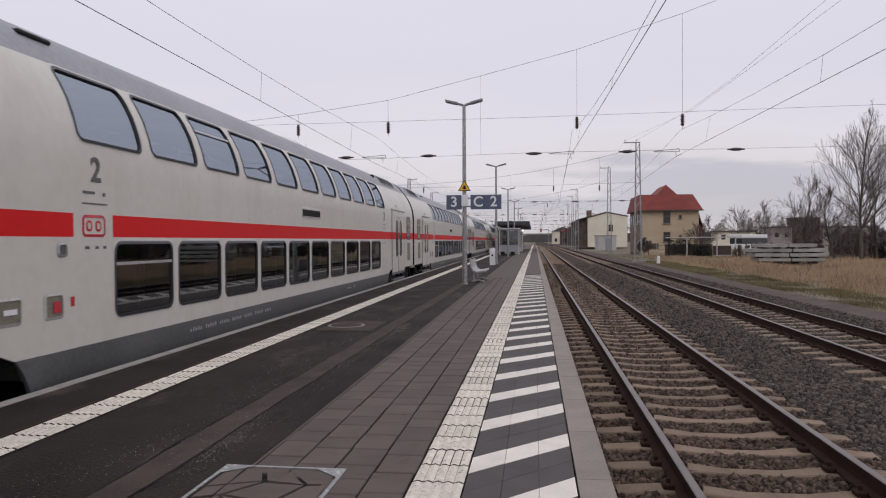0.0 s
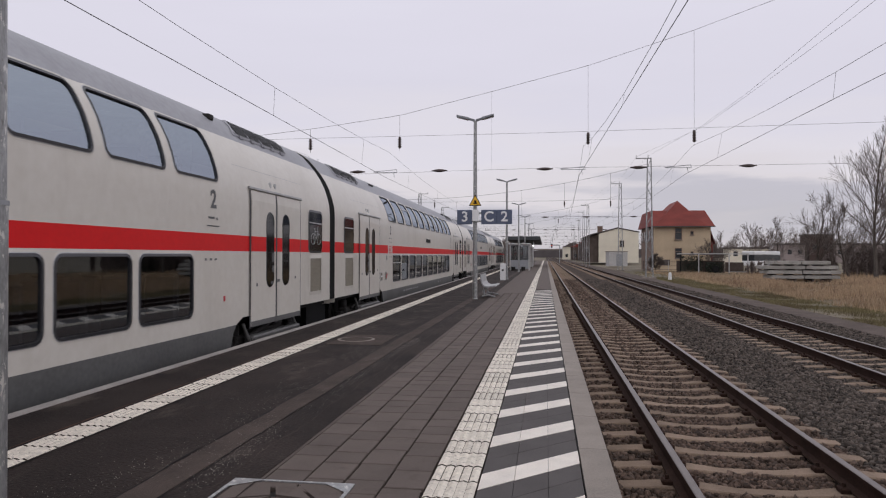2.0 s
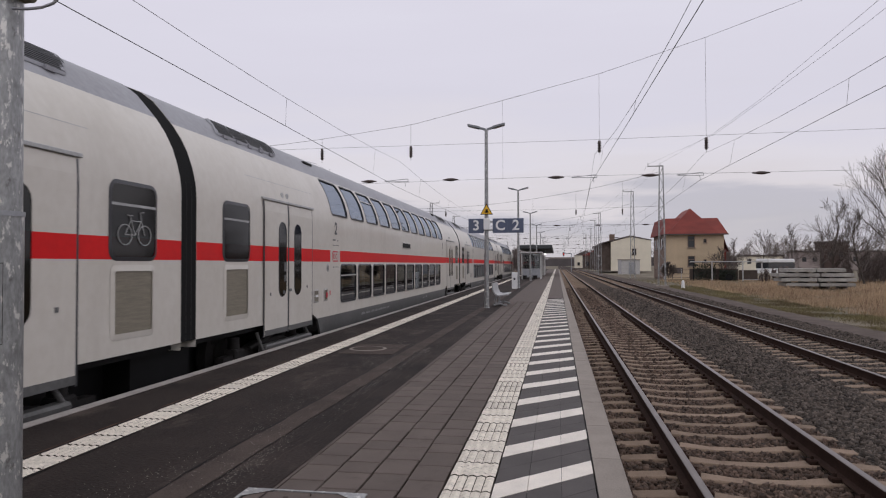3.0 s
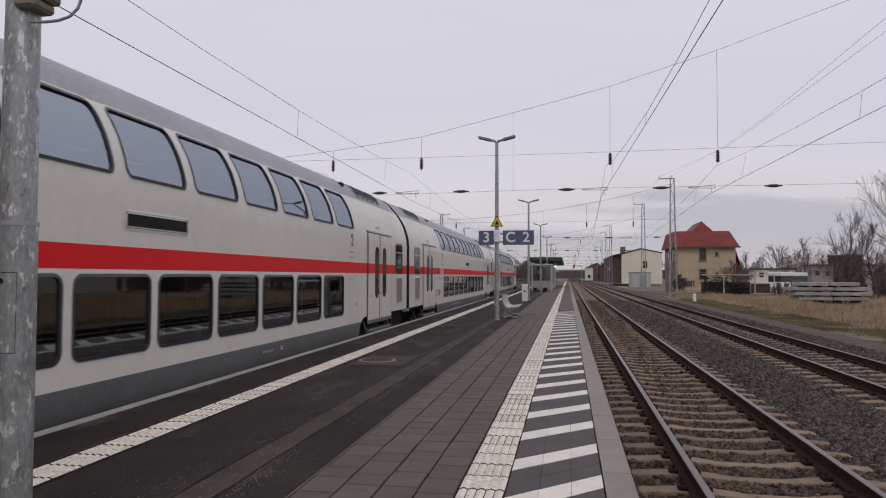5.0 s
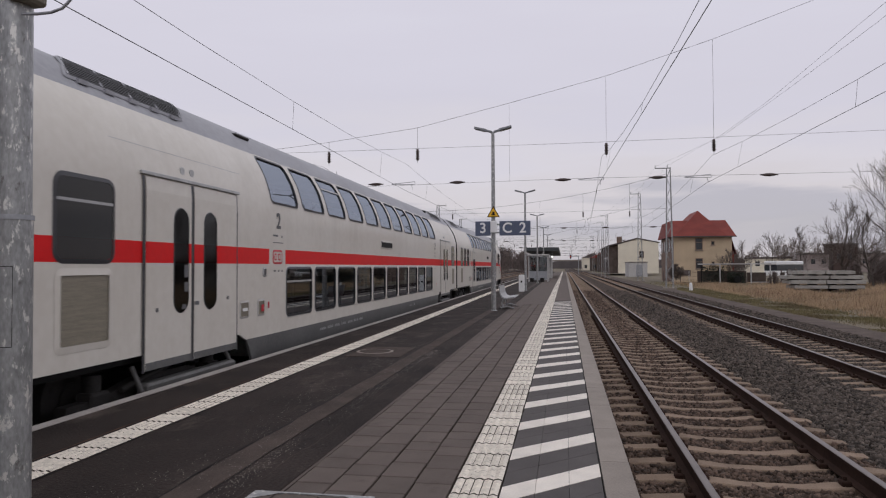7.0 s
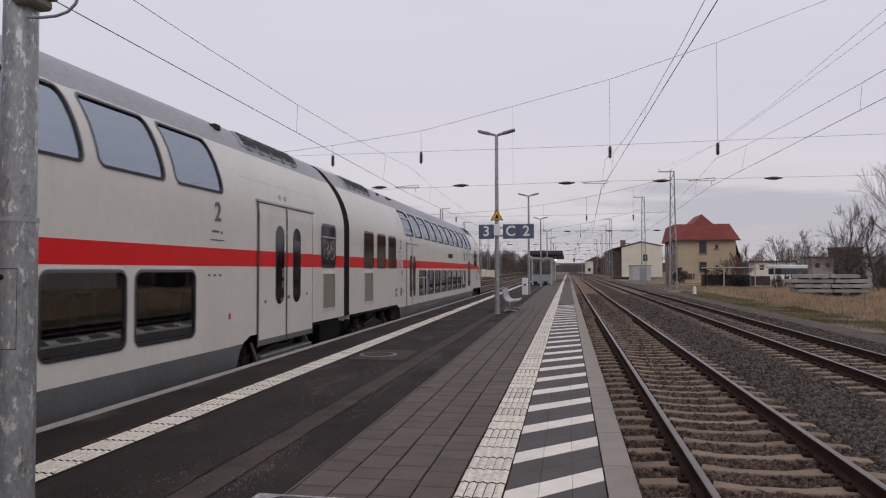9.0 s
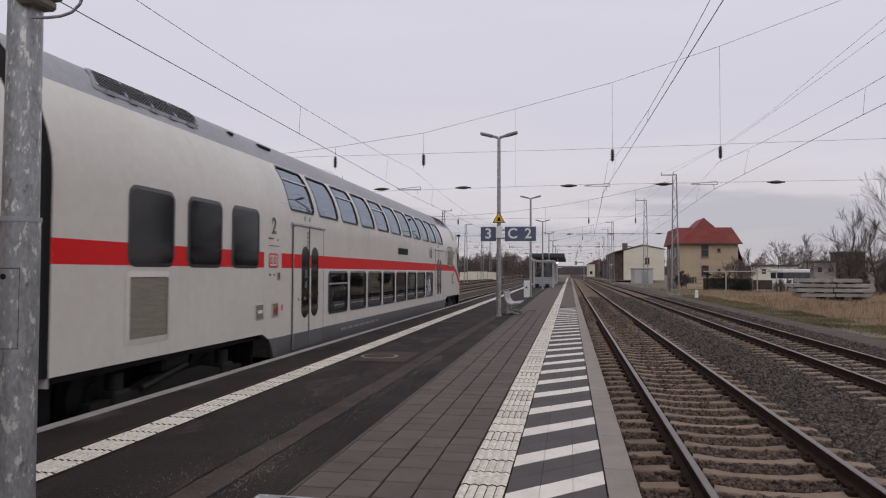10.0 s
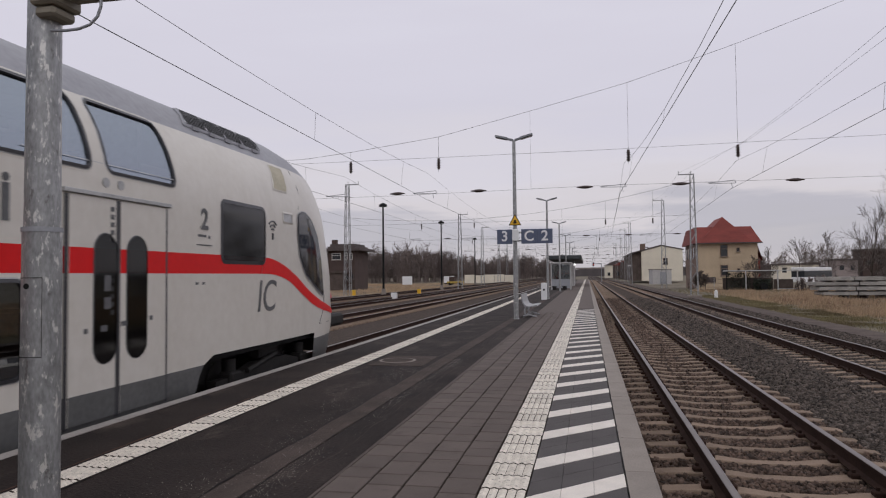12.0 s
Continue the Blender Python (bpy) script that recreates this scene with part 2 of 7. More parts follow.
def surface(name, bm, material, label, category=""):
    return tagged(part(name, bm, material), label, category, kind="structure")


def piece(name, me, parent, x=0, y=0, z=0, rz=0.0):
    """One of many alike pieces: an object of its own on a shared mesh."""
    ob = new(name, me)
    ob.parent = parent
    ob.location = (x, y, z)
    if rz:
        ob.rotation_euler = (0, 0, rz)
    return ob


def from_arrays(name, verts, faces, material):
    me = bpy.data.meshes.new(name)
    nv, nf, k = len(verts), len(faces), faces.shape[1]
    me.vertices.add(nv)
    me.vertices.foreach_set("co", np.asarray(verts, dtype=np.float32).ravel())
    me.loops.add(nf * k)
    me.loops.foreach_set("vertex_index", np.asarray(faces, dtype=np.int32).ravel())
    me.polygons.add(nf)
    me.polygons.foreach_set("loop_start", np.arange(0, nf * k, k, dtype=np.int32))
    me.update(calc_edges=True)
    me.materials.append(material)
    return me


RAIL_Z = -0.54           # top of rail below the platform
BED_Z = -0.80            # ballast between the sleepers
SKEW = 0.573             # the long-distance train's track leaves the platform line by this angle
T1, T2 = 1.965, 6.15     # tracks beyond the right platform edge
TL = -6.08               # the train's track, in the skewed frame
LEFT = pose(0, 0, 0, 0, 0, SKEW)
rng = np.random.default_rng(4)
# ---- ground and platform ----
bm = bmesh.new()
bmesh.ops.create_grid(bm, x_segments=8, y_segments=8, size=2500)
for v in bm.verts:
    v.co.z = -0.95
M_SOIL = mat("grassy_soil", (0.15, 0.12, 0.085), 0.95, dark=0.6, light=1.4, scale=0.15, fine=6, bump=0.6, tint=(0.10, 0.09, 0.045))
surface("ground", bm, M_SOIL, "flat grassy ground of the station yard", "ground")

# ballast bed of the two tracks, with shoulders
bm = bmesh.new()
extrude_profile(bm, [(0.3, -0.775), (4.0, -0.775), (4.05, -0.765), (8.1, -0.765), (9.0, -0.94), (9.0, -1.2), (0.3, -1.2)], -6, 900)
surface("trackbed", bm, M_BALLAST, "dark grey ballast bed under the tracks", "ballast")
bm = bmesh.new()
extrude_profile(bm, [(-26.0, -1.2), (-26.0, -0.9), (-24, BED_Z), (-4.62, BED_Z), (-4.62, -1.2)], -6, 900)
ob = surface("trackbed_left", bm, M_BALLAST, "dark grey ballast bed under the yard tracks", "ballast")
ob.matrix_basis = LEFT
# sandy strip and grass verge on the far side
M_VERGE = mat("gravel_path_grey", (0.105, 0.082, 0.071), 0.95, spec=0.15, dark=0.6, light=1.3, scale=1.2, fine=30, bump=0.6)
bm = bmesh.new()
extrude_profile(bm, [(8.5, -1.2), (8.5, -0.915), (10.6, -0.89), (10.75, -0.96), (10.75, -1.2)], -6, 400)
surface("path", bm, M_VERGE, "grey gravel strip beside the far track", "path")

# platform core
bm = bmesh.new()
for (xa, xb, y0, y1) in ((0.20, -4.40, -6.0, 190.0),):
    v = [bm.verts.new(p) for p in ((0.20, y0, -0.03), (0.20, y1, -0.03), (xb - 0.01 * y1, y1, -0.03), (xb - 0.01 * y0, y0, -0.03),
                                   (0.20, y0, -1.1), (0.20, y1, -1.1), (xb - 0.01 * y1, y1, -1.1), (xb - 0.01 * y0, y0, -1.1))]
    for q in ((0, 1, 2, 3), (7, 6, 5, 4), (0, 4, 5, 1), (1, 5, 6, 2), (2, 6, 7, 3), (3, 7, 4, 0)):
        bm.faces.new([v[i] for i in q])
platform = surface("platform", bm, M_JOINT, "long island platform with a jointed bed", "platform")


def sheet(x0, x1, skew0, skew1, y0, y1, z0, z1, steps=1):
    """A slab between two straight edges that may run skewed."""
    b = bmesh.new()
    pts = [(x0 - skew0 * y0, y0), (x1 - skew1 * y0, y0), (x1 - skew1 * y1, y1), (x0 - skew0 * y1, y1)]
    lo = [b.verts.new((*p, z0)) for p in pts]
    hi = [b.verts.new((*p, z1)) for p in pts]
    b.faces.new(hi)
    b.faces.new(lo[::-1])
    for k in range(4):
        b.faces.new((lo[k], lo[(k + 1) % 4], hi[(k + 1) % 4], hi[k]))
    return b


PAVE_L = -1.70
part("asphalt", sheet(-3.34, PAVE_L - 0.003, 0.01, 0.004, -6, 190, -0.03, 0.0), M_ASPHALT, platform, "dark patched asphalt")
part("asphalt_edge", sheet(-4.33, -3.65, 0.01, 0.01, -6, 190, -0.03, 0.0), M_ASPHALT, platform, "dark asphalt beside the edge")
part("repair_strip", sheet(-2.38, -2.15, 0.0, 0.0, -6, 60, -0.02, 0.004), M_ASPHALT_OLD, platform, "paler brown asphalt repair strip")
# cracks along the repair strip and old sealed joints
def crack(x, skew, y0, y1, w, amp, material, name, label, z=0.0055):
    b = bmesh.new()
    prev, y = None, y0
    while y < y1:
        xx = x - skew * y + amp * noise.noise(Vector((x * 9, y * 1.3, 0))) + amp * 0.5 * noise.noise(Vector((x * 5, y * 7, 2)))
        ww = w * max(0.12, 0.6 + 1.1 * noise.noise(Vector((x * 3, y * 3.1, 5))))
        row = [b.verts.new((xx - ww, y, z)), b.verts.new((xx + ww, y, z))]
        if prev:
            b.faces.new((prev[0], prev[1], row[1], row[0]))
        prev = row
        y += 0.05 if y < 15 else 0.25
    return part(name, b, material, platform, label)


M_TAR = mat("black_tar", (0.006, 0.005, 0.005), 0.8, spec=0.2, scale=8, fine=60, bump=0.3)
M_SEALED = mat("brown_joint_filler", (0.10, 0.055, 0.04), 0.9, spec=0.2, scale=8, fine=60, bump=0.3)
crack(-2.385, 0.0, 2.5, 60, 0.010, 0.025, M_TAR, "crack", "open dark crack along the repair strip")
crack(-2.145, 0.0, 2.5, 60, 0.006, 0.03, M_TAR, "crack", "open dark crack along the repair strip")
crack(-1.93, 0.0, 2.5, 40, 0.005, 0.05, M_ASPHALT_OLD, "crack", "pale line worn into the asphalt", 0.0035)
crack(PAVE_L - 0.006, 0.004, 2.5, 25, 0.009, 0.012, M_ASPHALT, "ragged_edge", "ragged asphalt edge lapping the paving", 0.0042)
crack(-3.675, 0.01, 2.5, 60, 0.010, 0.012, M_SEALED, "joint_filler", "brown filled joint beside the white strip", 0.0045)
crack(-3.325, 0.01, 2.5, 60, 0.010, 0.02, M_TAR, "crack", "dark joint beside the white strip", 0.0045)
crack(0.227, 0.0, 2.5, 60, 0.005, 0.004, M_TAR, "crack", "dark joint beside the coping", 0.0045)
# kerb of the train side: pale coping with a drop to the track
for k in range(60):
    y0 = -6 + k * 1.0 if k < 59 else 53.0
    y1 = y0 + 0.992 if k < 59 else 190.0
    b = sheet(-4.47, -4.335, 0.01, 0.01, y0, y1, -0.22, 0.004)
    part("coping", b, M_COPING, platform)
part("platform_wall", sheet(-4.44, -4.39, 0.01, 0.01, -6, 190, -1.1, -0.22), M_CONCRETE, platform, "rough concrete retaining wall")
# coping slabs of the near edge
for k in range(64):
    y0 = -6 + k * 1.0 if k < 63 else 57.0
    y1 = y0 + 0.994 if k < 63 else 190.0
    part("coping", sheet(0.232, 0.425, 0.0, 0.0, y0, y1, -0.2, 0.003), M_CONCRETE, platform)
part("platform_wall", sheet(0.20, 0.36, 0.0, 0.0, -6, 190, -1.1, -0.2), M_CONCRETE, platform, "rough concrete retaining wall")


def tile_mesh(w, d, h=0.03, top=0.0, lip=0.004):
    b = bmesh.new()
    lo = [b.verts.new(p) for p in ((-w / 2, -d / 2, top - h), (w / 2, -d / 2, top - h), (w / 2, d / 2, top - h), (-w / 2, d / 2, top - h))]
    mi = [b.verts.new((v.co.x, v.co.y, top - lip)) for v in lo]
    hi = [b.verts.new((v.co.x * (1 - 2 * lip / w), v.co.y * (1 - 2 * lip / d), top)) for v in lo]
    b.faces.new(hi)
    for r0, r1 in ((lo, mi), (mi, hi)):
        for k in range(4):
            b.faces.new((r0[k], r0[(k + 1) % 4], r1[(k + 1) % 4], r1[k]))
    return mesh_of("paver", b, M_PAVER)


def ribbed_mesh(w, d, ribs=5):
    """A tactile tile with ribs along the platform and a little waviness."""
    b = bmesh.new()
    n = ribs * 4
    rows = []
    for yy in (-d / 2, d / 2):
        rows.append([b.verts.new((-w / 2 + w * k / n, yy, 0.0005 + 0.009 * (0.5 - 0.5 * math.cos(k / n * ribs * math.tau)))) for k in range(n + 1)])
    for k in range(n):
        b.faces.new((rows[0][k], rows[0][k + 1], rows[1][k + 1], rows[1][k]))
    for r in rows:
        a = b.verts.new((-w / 2, r[0].co.y, -0.03))
        c = b.verts.new((w / 2, r[0].co.y, -0.03))
        b.faces.new([a] + r + [c]).material_index = 1
    return mesh_of("tactile_tile", b, M_TACTILE, M_GRIME)


# tactile strips
TILE = 0.30
me = ribbed_mesh(0.290, 0.279)
part("joint_bed", sheet(-0.69, -0.40, 0, 0, -6, 71.1, -0.03, 0.001), M_GRIME, platform)
part("joint_bed", sheet(-3.64, -3.35, .01, .01, -6, 71.1, -0.03, 0.001), M_GRIME, platform)
for k in range(-27, 230):
    piece("tactile_tile", me, platform, -0.545, 2.2 + k * TILE, rng.uniform(-0.0012, 0.0012))
for k in range(-27, 230):
    y = 2.2 + k * TILE
    piece("tactile_tile", me, platform, -3.495 - 0.01 * y, y, rng.uniform(-0.0012, 0.0012), radians(SKEW))
part("tactile_strip", sheet(-0.69, -0.40, 0, 0, 71.1, 190, -0.03, 0.004), M_TACTILE, platform, "white ribbed guiding strip")
part("tactile_strip", sheet(-3.64, -3.35, .01, .01, 71.1, 190, -0.03, 0.004), M_TACTILE, platform, "white ribbed guiding strip")

part("edge_row", sheet(PAVE_L - 0.003, PAVE_L + 0.002, 0.004, 0, -6, 25.2, -0.03, -0.0015), M_PAVER, platform)

# grey pavers in four staggered columns
COLW = (-0.70 - PAVE_L) / 4
lengths = (0.245, 0.33)
paver_meshes = [tile_mesh(COLW - 0.013, d - 0.013, lip=0.005) for d in lengths]
for c in range(4):
    xc = PAVE_L + COLW * (c + 0.5)
    y = -5.9 + 0.11 * c
    while y < 25.0:
        i = 1 if rng.uniform() < 0.7 else 0
        y += lengths[i] / 2
        if not (c < 2 and 2.9 < y < 3.95):
            piece("paver", paver_meshes[i], platform, xc + rng.normal(0, 0.0015), y, rng.uniform(-0.002, 0.002), rng.normal(0, 0.003))
        y += lengths[i] / 2
part("paving", sheet(PAVE_L, -0.70, 0.004, 0, 25.2, 190, -0.03, 0.0), M_PAVER, platform, "far grey paving")

# hatched band: white slanting stripes between anthracite bands
HX0, HX1 = -0.392, 0.222
SL = -0.62


def slant(y0, y1, me_mat, name, x0=HX0, x1=HX1, z=0.0):
    b = bmesh.new()
    sl0, sl1 = (HX1 - x0) / (HX1 - HX0) * SL, (HX1 - x1) / (HX1 - HX0) * SL
    pts = [(x0 + 0.0012, y0 + sl0), (x1 - 0.0012, y0 + sl1), (x1 - 0.0012, y1 + sl1), (x0 + 0.0012, y1 + sl0)]
    lo, hi = [b.verts.new((*p, -0.03)) for p in pts], [b.verts.new((*p, z)) for p in pts]
    b.faces.new(hi)
    for k in range(4):
        b.faces.new((lo[k], lo[(k + 1) % 4], hi[(k + 1) % 4], hi[k]))
    return part(name, b, me_mat, platform)


PERIOD = 0.905
for k in range(-11, 26):
    y = 4.64 + PERIOD * k
    for j in range(3):
        xa, xb = HX0 + (HX1 - HX0) * j / 3, HX0 + (HX1 - HX0) * (j + 1) / 3
        dz = rng.uniform(-0.001, 0.001)
        slant(y + 0.002, y + 0.296, M_WHITE_PAVER, "stripe_stone", xa, xb, 0.002 + dz)
        slant(y + 0.300, y + 0.600, M_PAVER_DARK, "paver", xa, xb, dz)
        slant(y + 0.604, y + PERIOD - 0.002, M_PAVER_DARK, "paver", xa, xb, dz * 0.5)
part("paving", sheet(HX0, HX1, 0, 0, 4.64 + PERIOD * 26 - 0.02, 190, -0.03, 0.0), M_PAVER, platform, "plain grey paving beyond the hatching")

# inspection cover with paving set in a pale steel frame
cover = thing("inspection_cover", "paved inspection cover in a galvanised steel frame", "manhole cover", pose(-1.49, 3.46, 0))
b = bmesh.new()
box(b, -0.375, 0.375, 0.525, 0.548, -0.03, 0.006), box(b, -0.375, 0.375, -0.55, -0.527, -0.03, 0.006)
box(b, -0.375, -0.352, -0.527, 0.525, -0.03, 0.006), box(b, 0.352, 0.375, -0.527, 0.525, -0.03, 0.006)
for sx in (-1, 1):
    v = [b.verts.new((sx * 0.352, 0.525, z)) for z in (0.006,)] + [b.verts.new((sx * 0.20, 0.525, 0.006)), b.verts.new((sx * 0.352, 0.40, 0.006))]
    b.faces.new(v)
part("frame_ring", b, M_GALV, cover)
NODE = {}
for i in range(4):
    for j in range(5):
        jx = 0 if i in (0, 3) else rng.uniform(-0.07, 0.07) + (0.05 if j % 2 else -0.05)
        jy = 0 if j in (0, 4) else rng.uniform(-0.06, 0.06) + (0.05 if i % 2 else -0.03)
        NODE[i, j] = Vector((-0.345 + 0.23 * i + jx, -0.52 + 0.26 * j + jy, 0))
for i in range(3):
    for j in range(4):
        b = bmesh.new()
        ring_ = [NODE[i, j], NODE[i + 1, j], NODE[i + 1, j + 1], NODE[i, j + 1]]
        mid = sum(ring_, Vector()) / 4
        ring_ = [mid + (p - mid) * (1 - 0.022 / (p - mid).length) for p in ring_]
        lo, hi = [b.verts.new((p.x, p.y, -0.03)) for p in ring_], [b.verts.new((p.x, p.y, 0.002 + rng.uniform(-0.002, 0.002))) for p in ring_]
        b.faces.new(hi)
        for k in range(4):
            b.faces.new((lo[k], lo[(k + 1) % 4], hi[(k + 1) % 4], hi[k]))
        part("cover_stone", b, M_PAVER, cover)

# round cover in a concrete surround
mh = thing("manhole_cover", "round iron manhole cover in a pale concrete surround", "manhole cover", pose(-2.90, 10.88, 0, 0, 0, 1))
b = bmesh.new()
box(b, -0.42, 0.42, -0.65, 0.65, -0.03, 0.005)
part("surround", b, M_ASPHALT_OLD, mh)
b = bmesh.new()
tube(b, (-0.12, 0, 0.0), (-0.12, 0, 0.009), 0.30, n=32)
part("cover_ring", b, M_CONCRETE, mh)
b = bmesh.new()
tube(b, (-0.12, 0, 0.0), (-0.12, 0, 0.013), 0.25, n=32)
part("lid", b, M_ASPHALT_OLD, mh)


# ---- tracks ----
def rail_profile(xc):
    pts = [(-0.075, -0.172), (0.075, -0.172), (0.075, -0.16), (0.012, -0.14), (0.009, -0.045), (0.036, -0.034), (0.036, -0.006),
           (0.028, 0.0), (-0.028, 0.0), (-0.036, -0.006), (-0.036, -0.034), (-0.009, -0.045), (-0.012, -0.14), (-0.075, -0.16)]
    return [(xc + x, RAIL_Z + z) for x, z in pts]


def rails(parent, y0, y1):
    for s in (-1, 1):
        b = bmesh.new()
        extrude_profile(b, rail_profile(s * 0.7535), y0, y1)
        for f in b.faces:
            c = f.calc_center_median()
            f.material_index = 1 if c.z > RAIL_Z - 0.004 or (abs(c.x - s * 0.7535) > 0.02 and c.z > RAIL_Z - 0.01) else 0
        part("rail", b, (M_RAIL, M_RAILTOP), parent, "rusty rail with a bright running surface")


def sleeper_mesh():
    b = bmesh.new()
    n = [(-1.3, 0.13, -0.20), (-0.95, 0.145, -0.178), (-0.55, 0.14, -0.185), (-0.25, 0.11, -0.215), (0.25, 0.11, -0.215), (0.55, 0.14, -0.185), (0.95, 0.145, -0.178), (1.3, 0.13, -0.20)]
    rows = [[b.verts.new((x, -w, -0.36)), b.verts.new((x, -w * 0.78, z - 0.012)), b.verts.new((x, -w * 0.7, z)), b.verts.new((x, w * 0.7, z)), b.verts.new((x, w * 0.78, z - 0.012)), b.verts.new((x, w, -0.36))] for x, w, z in n]
    for r0, r1 in zip(rows[:-1], rows[1:]):
        for k in range(5):
            b.faces.new((r0[k], r0[k + 1], r1[k + 1], r1[k]))
    for r in (rows[0], rows[-1]):
        b.faces.new(r)
    return mesh_of("sleeper", b, M_SLEEPER)


SLEEPER = sleeper_mesh()
SP = 0.603


def clip_mesh():
    b = bmesh.new()
    for s in (-1, 1):
        for t in (-1, 1):
            x = s * 0.7535 + t * 0.115
            box(b, x - 0.045, x + 0.045, -0.06, 0.06, -0.19, -0.135, 0.012)
            tube(b, (x, 0, -0.14), (x, 0, -0.10), 0.018, n=6)
    return mesh_of("rail_fastening", b, M_RAIL)


CLIP = clip_mesh()


def track(name, m, y0, y1, near, label, clips=0):
    ob = thing(name, label, "railway track", m, kind="structure")
    rails(ob, y0, y1)
    k, y = 0, y0 + 0.2
    vs, fs = [], []
    base_v = np.array([v.co[:] for v in SLEEPER.vertices])
    base_f = [list(p.vertices) for p in SLEEPER.polygons]
    while y < min(y1, 260):
        if near[0] <= y <= near[1]:
            piece("sleeper", SLEEPER, ob, rng.uniform(-0.012, 0.012), y, RAIL_Z, rng.normal(0, 0.004))
            if y < clips:
                piece("rail_fastening", CLIP, ob, 0, y, RAIL_Z)
        else:
            o = len(vs)
            vs.extend((base_v + (0, y, RAIL_Z)).tolist())
            fs.extend([[o + i for i in f] for f in base_f])
        y += SP
    me = bpy.data.meshes.new("far_sleepers")
    me.from_pydata(vs, [], fs)
    me.materials.append(M_SLEEPER)
    o = new("far_sleepers", me)
    o.parent = ob
    tagged(o, kind="stuff")
    return ob


track("track_1", pose(T1, 0, 0), -5.66, 900, (1.5, 90), "ballasted track with rusty rails and concrete sleepers", 30)
track("track_2", pose(T2, 0, 0, 0, 0, -0.0), -5.4, 900, (6, 90), "ballasted track with concrete sleepers beside the grass", 30)
track("track_3", LEFT @ pose(TL, 0, 0), -6, 900, (14, 60), "ballasted platform track used by the train")
track("track_4", LEFT @ pose(TL - 5.0, 0, 0, 0, 0, 0.0), 12, 900, (0, 0), "rusty yard track beyond the platform track")
track("track_5", LEFT @ pose(TL - 10.2, 0, 0, 0, 0, 0.0), 20, 900, (0, 0), "rusty yard track near the signal box")
track("track_6", LEFT @ pose(TL - 15.2, 0, 0, 0, 0, 0.0), 24, 900, (0, 0), "overgrown rusty siding near the signal box")


# loose stones of the ballast
def stones(name, x0, x1, y0, y1, step, size, z, material=None):
    nx, ny = int((x1 - x0) / step), int((y1 - y0) / step)
    gx, gy = np.meshgrid(np.arange(nx), np.arange(ny))
    px_ = x0 + (gx.ravel() + rng.uniform(0, 1, nx * ny)) * step
    py_ = y0 + (gy.ravel() + rng.uniform(0, 1, nx * ny)) * step
    keep = np.ones(len(px_), bool)
    for tc, y_first in ((T1, -5.46), (T2, -5.2)):
        off = (py_ - y_first + SP / 2) % SP - SP / 2
        keep &= ~((np.abs(px_ - tc) < 1.31) & (np.abs(off) < 0.105))
        keep &= ~(np.abs(np.abs(px_ - tc) - 0.7535) < 0.085)
    px_, py_ = px_[keep], py_[keep]
    n = len(px_)
    bv = np.array([(x, y, k) for x in (-0.72, 0.72) for y in (-0.72, 0.72) for k in (-0.72, 0.72)])
    bf = np.array([(0, 1, 3), (0, 3, 2), (4, 6, 7), (4, 7, 5), (0, 4, 5), (0, 5, 1), (2, 3, 7), (2, 7, 6), (0, 2, 6), (0, 6, 4), (1, 5, 7), (1, 7, 3)])
    s = size * rng.uniform(0.6, 1.3, (n, 1, 1))
    v = (bv[None] + rng.uniform(-0.38, 0.38, (n, 8, 3))) * s * rng.uniform(0.65, 1.25, (n, 1, 3))
    for i, j in ((0, 1), (1, 2), (0, 2)):
        a = rng.uniform(0, math.tau, n)
        ca, sa = np.cos(a)[:, None], np.sin(a)[:, None]
        vi, vj = v[..., i] * ca - v[..., j] * sa, v[..., i] * sa + v[..., j] * ca
        v[..., i], v[..., j] = vi, vj
    v += np.stack((px_, py_, z(px_, py_) + rng.uniform(-0.2, 0.5, n) * size), -1)[:, None]
    f = (bf[None] + (np.arange(n) * 8)[:, None, None]).reshape(-1, 3)
    ob = new(name, from_arrays(name, v.reshape(-1, 3), f, material or M_STONE))
    return tagged(ob, "loose grey-brown ballast stones", "ballast", kind="stuff")


def bed(x, y):
    u = np.abs(np.minimum(np.abs(x - T1), np.abs(x - T2)))
    return -0.768 - 0.012 * (u < 0.5) + 0.03 * np.clip((u - 1.3) * 3, 0, 1)


for y0, y1, step, size in ((3.2, 13.0, 0.043, 0.030), (13.0, 30.0, 0.062, 0.034), (30.0, 62.0, 0.105, 0.044)):
    stones("ballast_stones", 0.44, 3.2, y0, y1, step, size, bed)
    stones("ballast_stones", 3.2, 8.6, y0, y1, step, size, bed, M_STONE_GREY)

# pale grit scattered on the asphalt
M_GRIT = mat("pale_grit", (0.25, 0.225, 0.20), 0.9, scale=5, fine=40, bump=0)
gv, gf = [], []
for k in range(5200):
    if rng.uniform() < 0.5:
        cx, cy = rng.normal(-2.08, 0.06), rng.uniform(3.2, 12)
    else:
        cx, cy = rng.normal(-2.55, 0.20), rng.uniform(3.2, 12)
    if noise.noise(Vector((cx * 2.0, cy * 0.8, 1.0))) < rng.uniform(-0.25, 0.35):
        continue
    s, o, a = rng.uniform(0.0015, 0.0048), len(gv), rng.uniform(0, math.tau)
    z = 0.004
    gv += [(cx + s * math.cos(a + i * math.tau / 3), cy + s * math.sin(a + i * math.tau / 3), z) for i in range(3)] + [(cx, cy, z + s)]
    gf += [(o, o + 1, o + 3), (o + 1, o + 2, o + 3), (o + 2, o, o + 3)]
ob = new("grit", from_arrays("grit", np.array(gv), np.array(gf), M_GRIT))
tagged(ob, "pale winter grit scattered on the asphalt", "grit", kind="stuff")
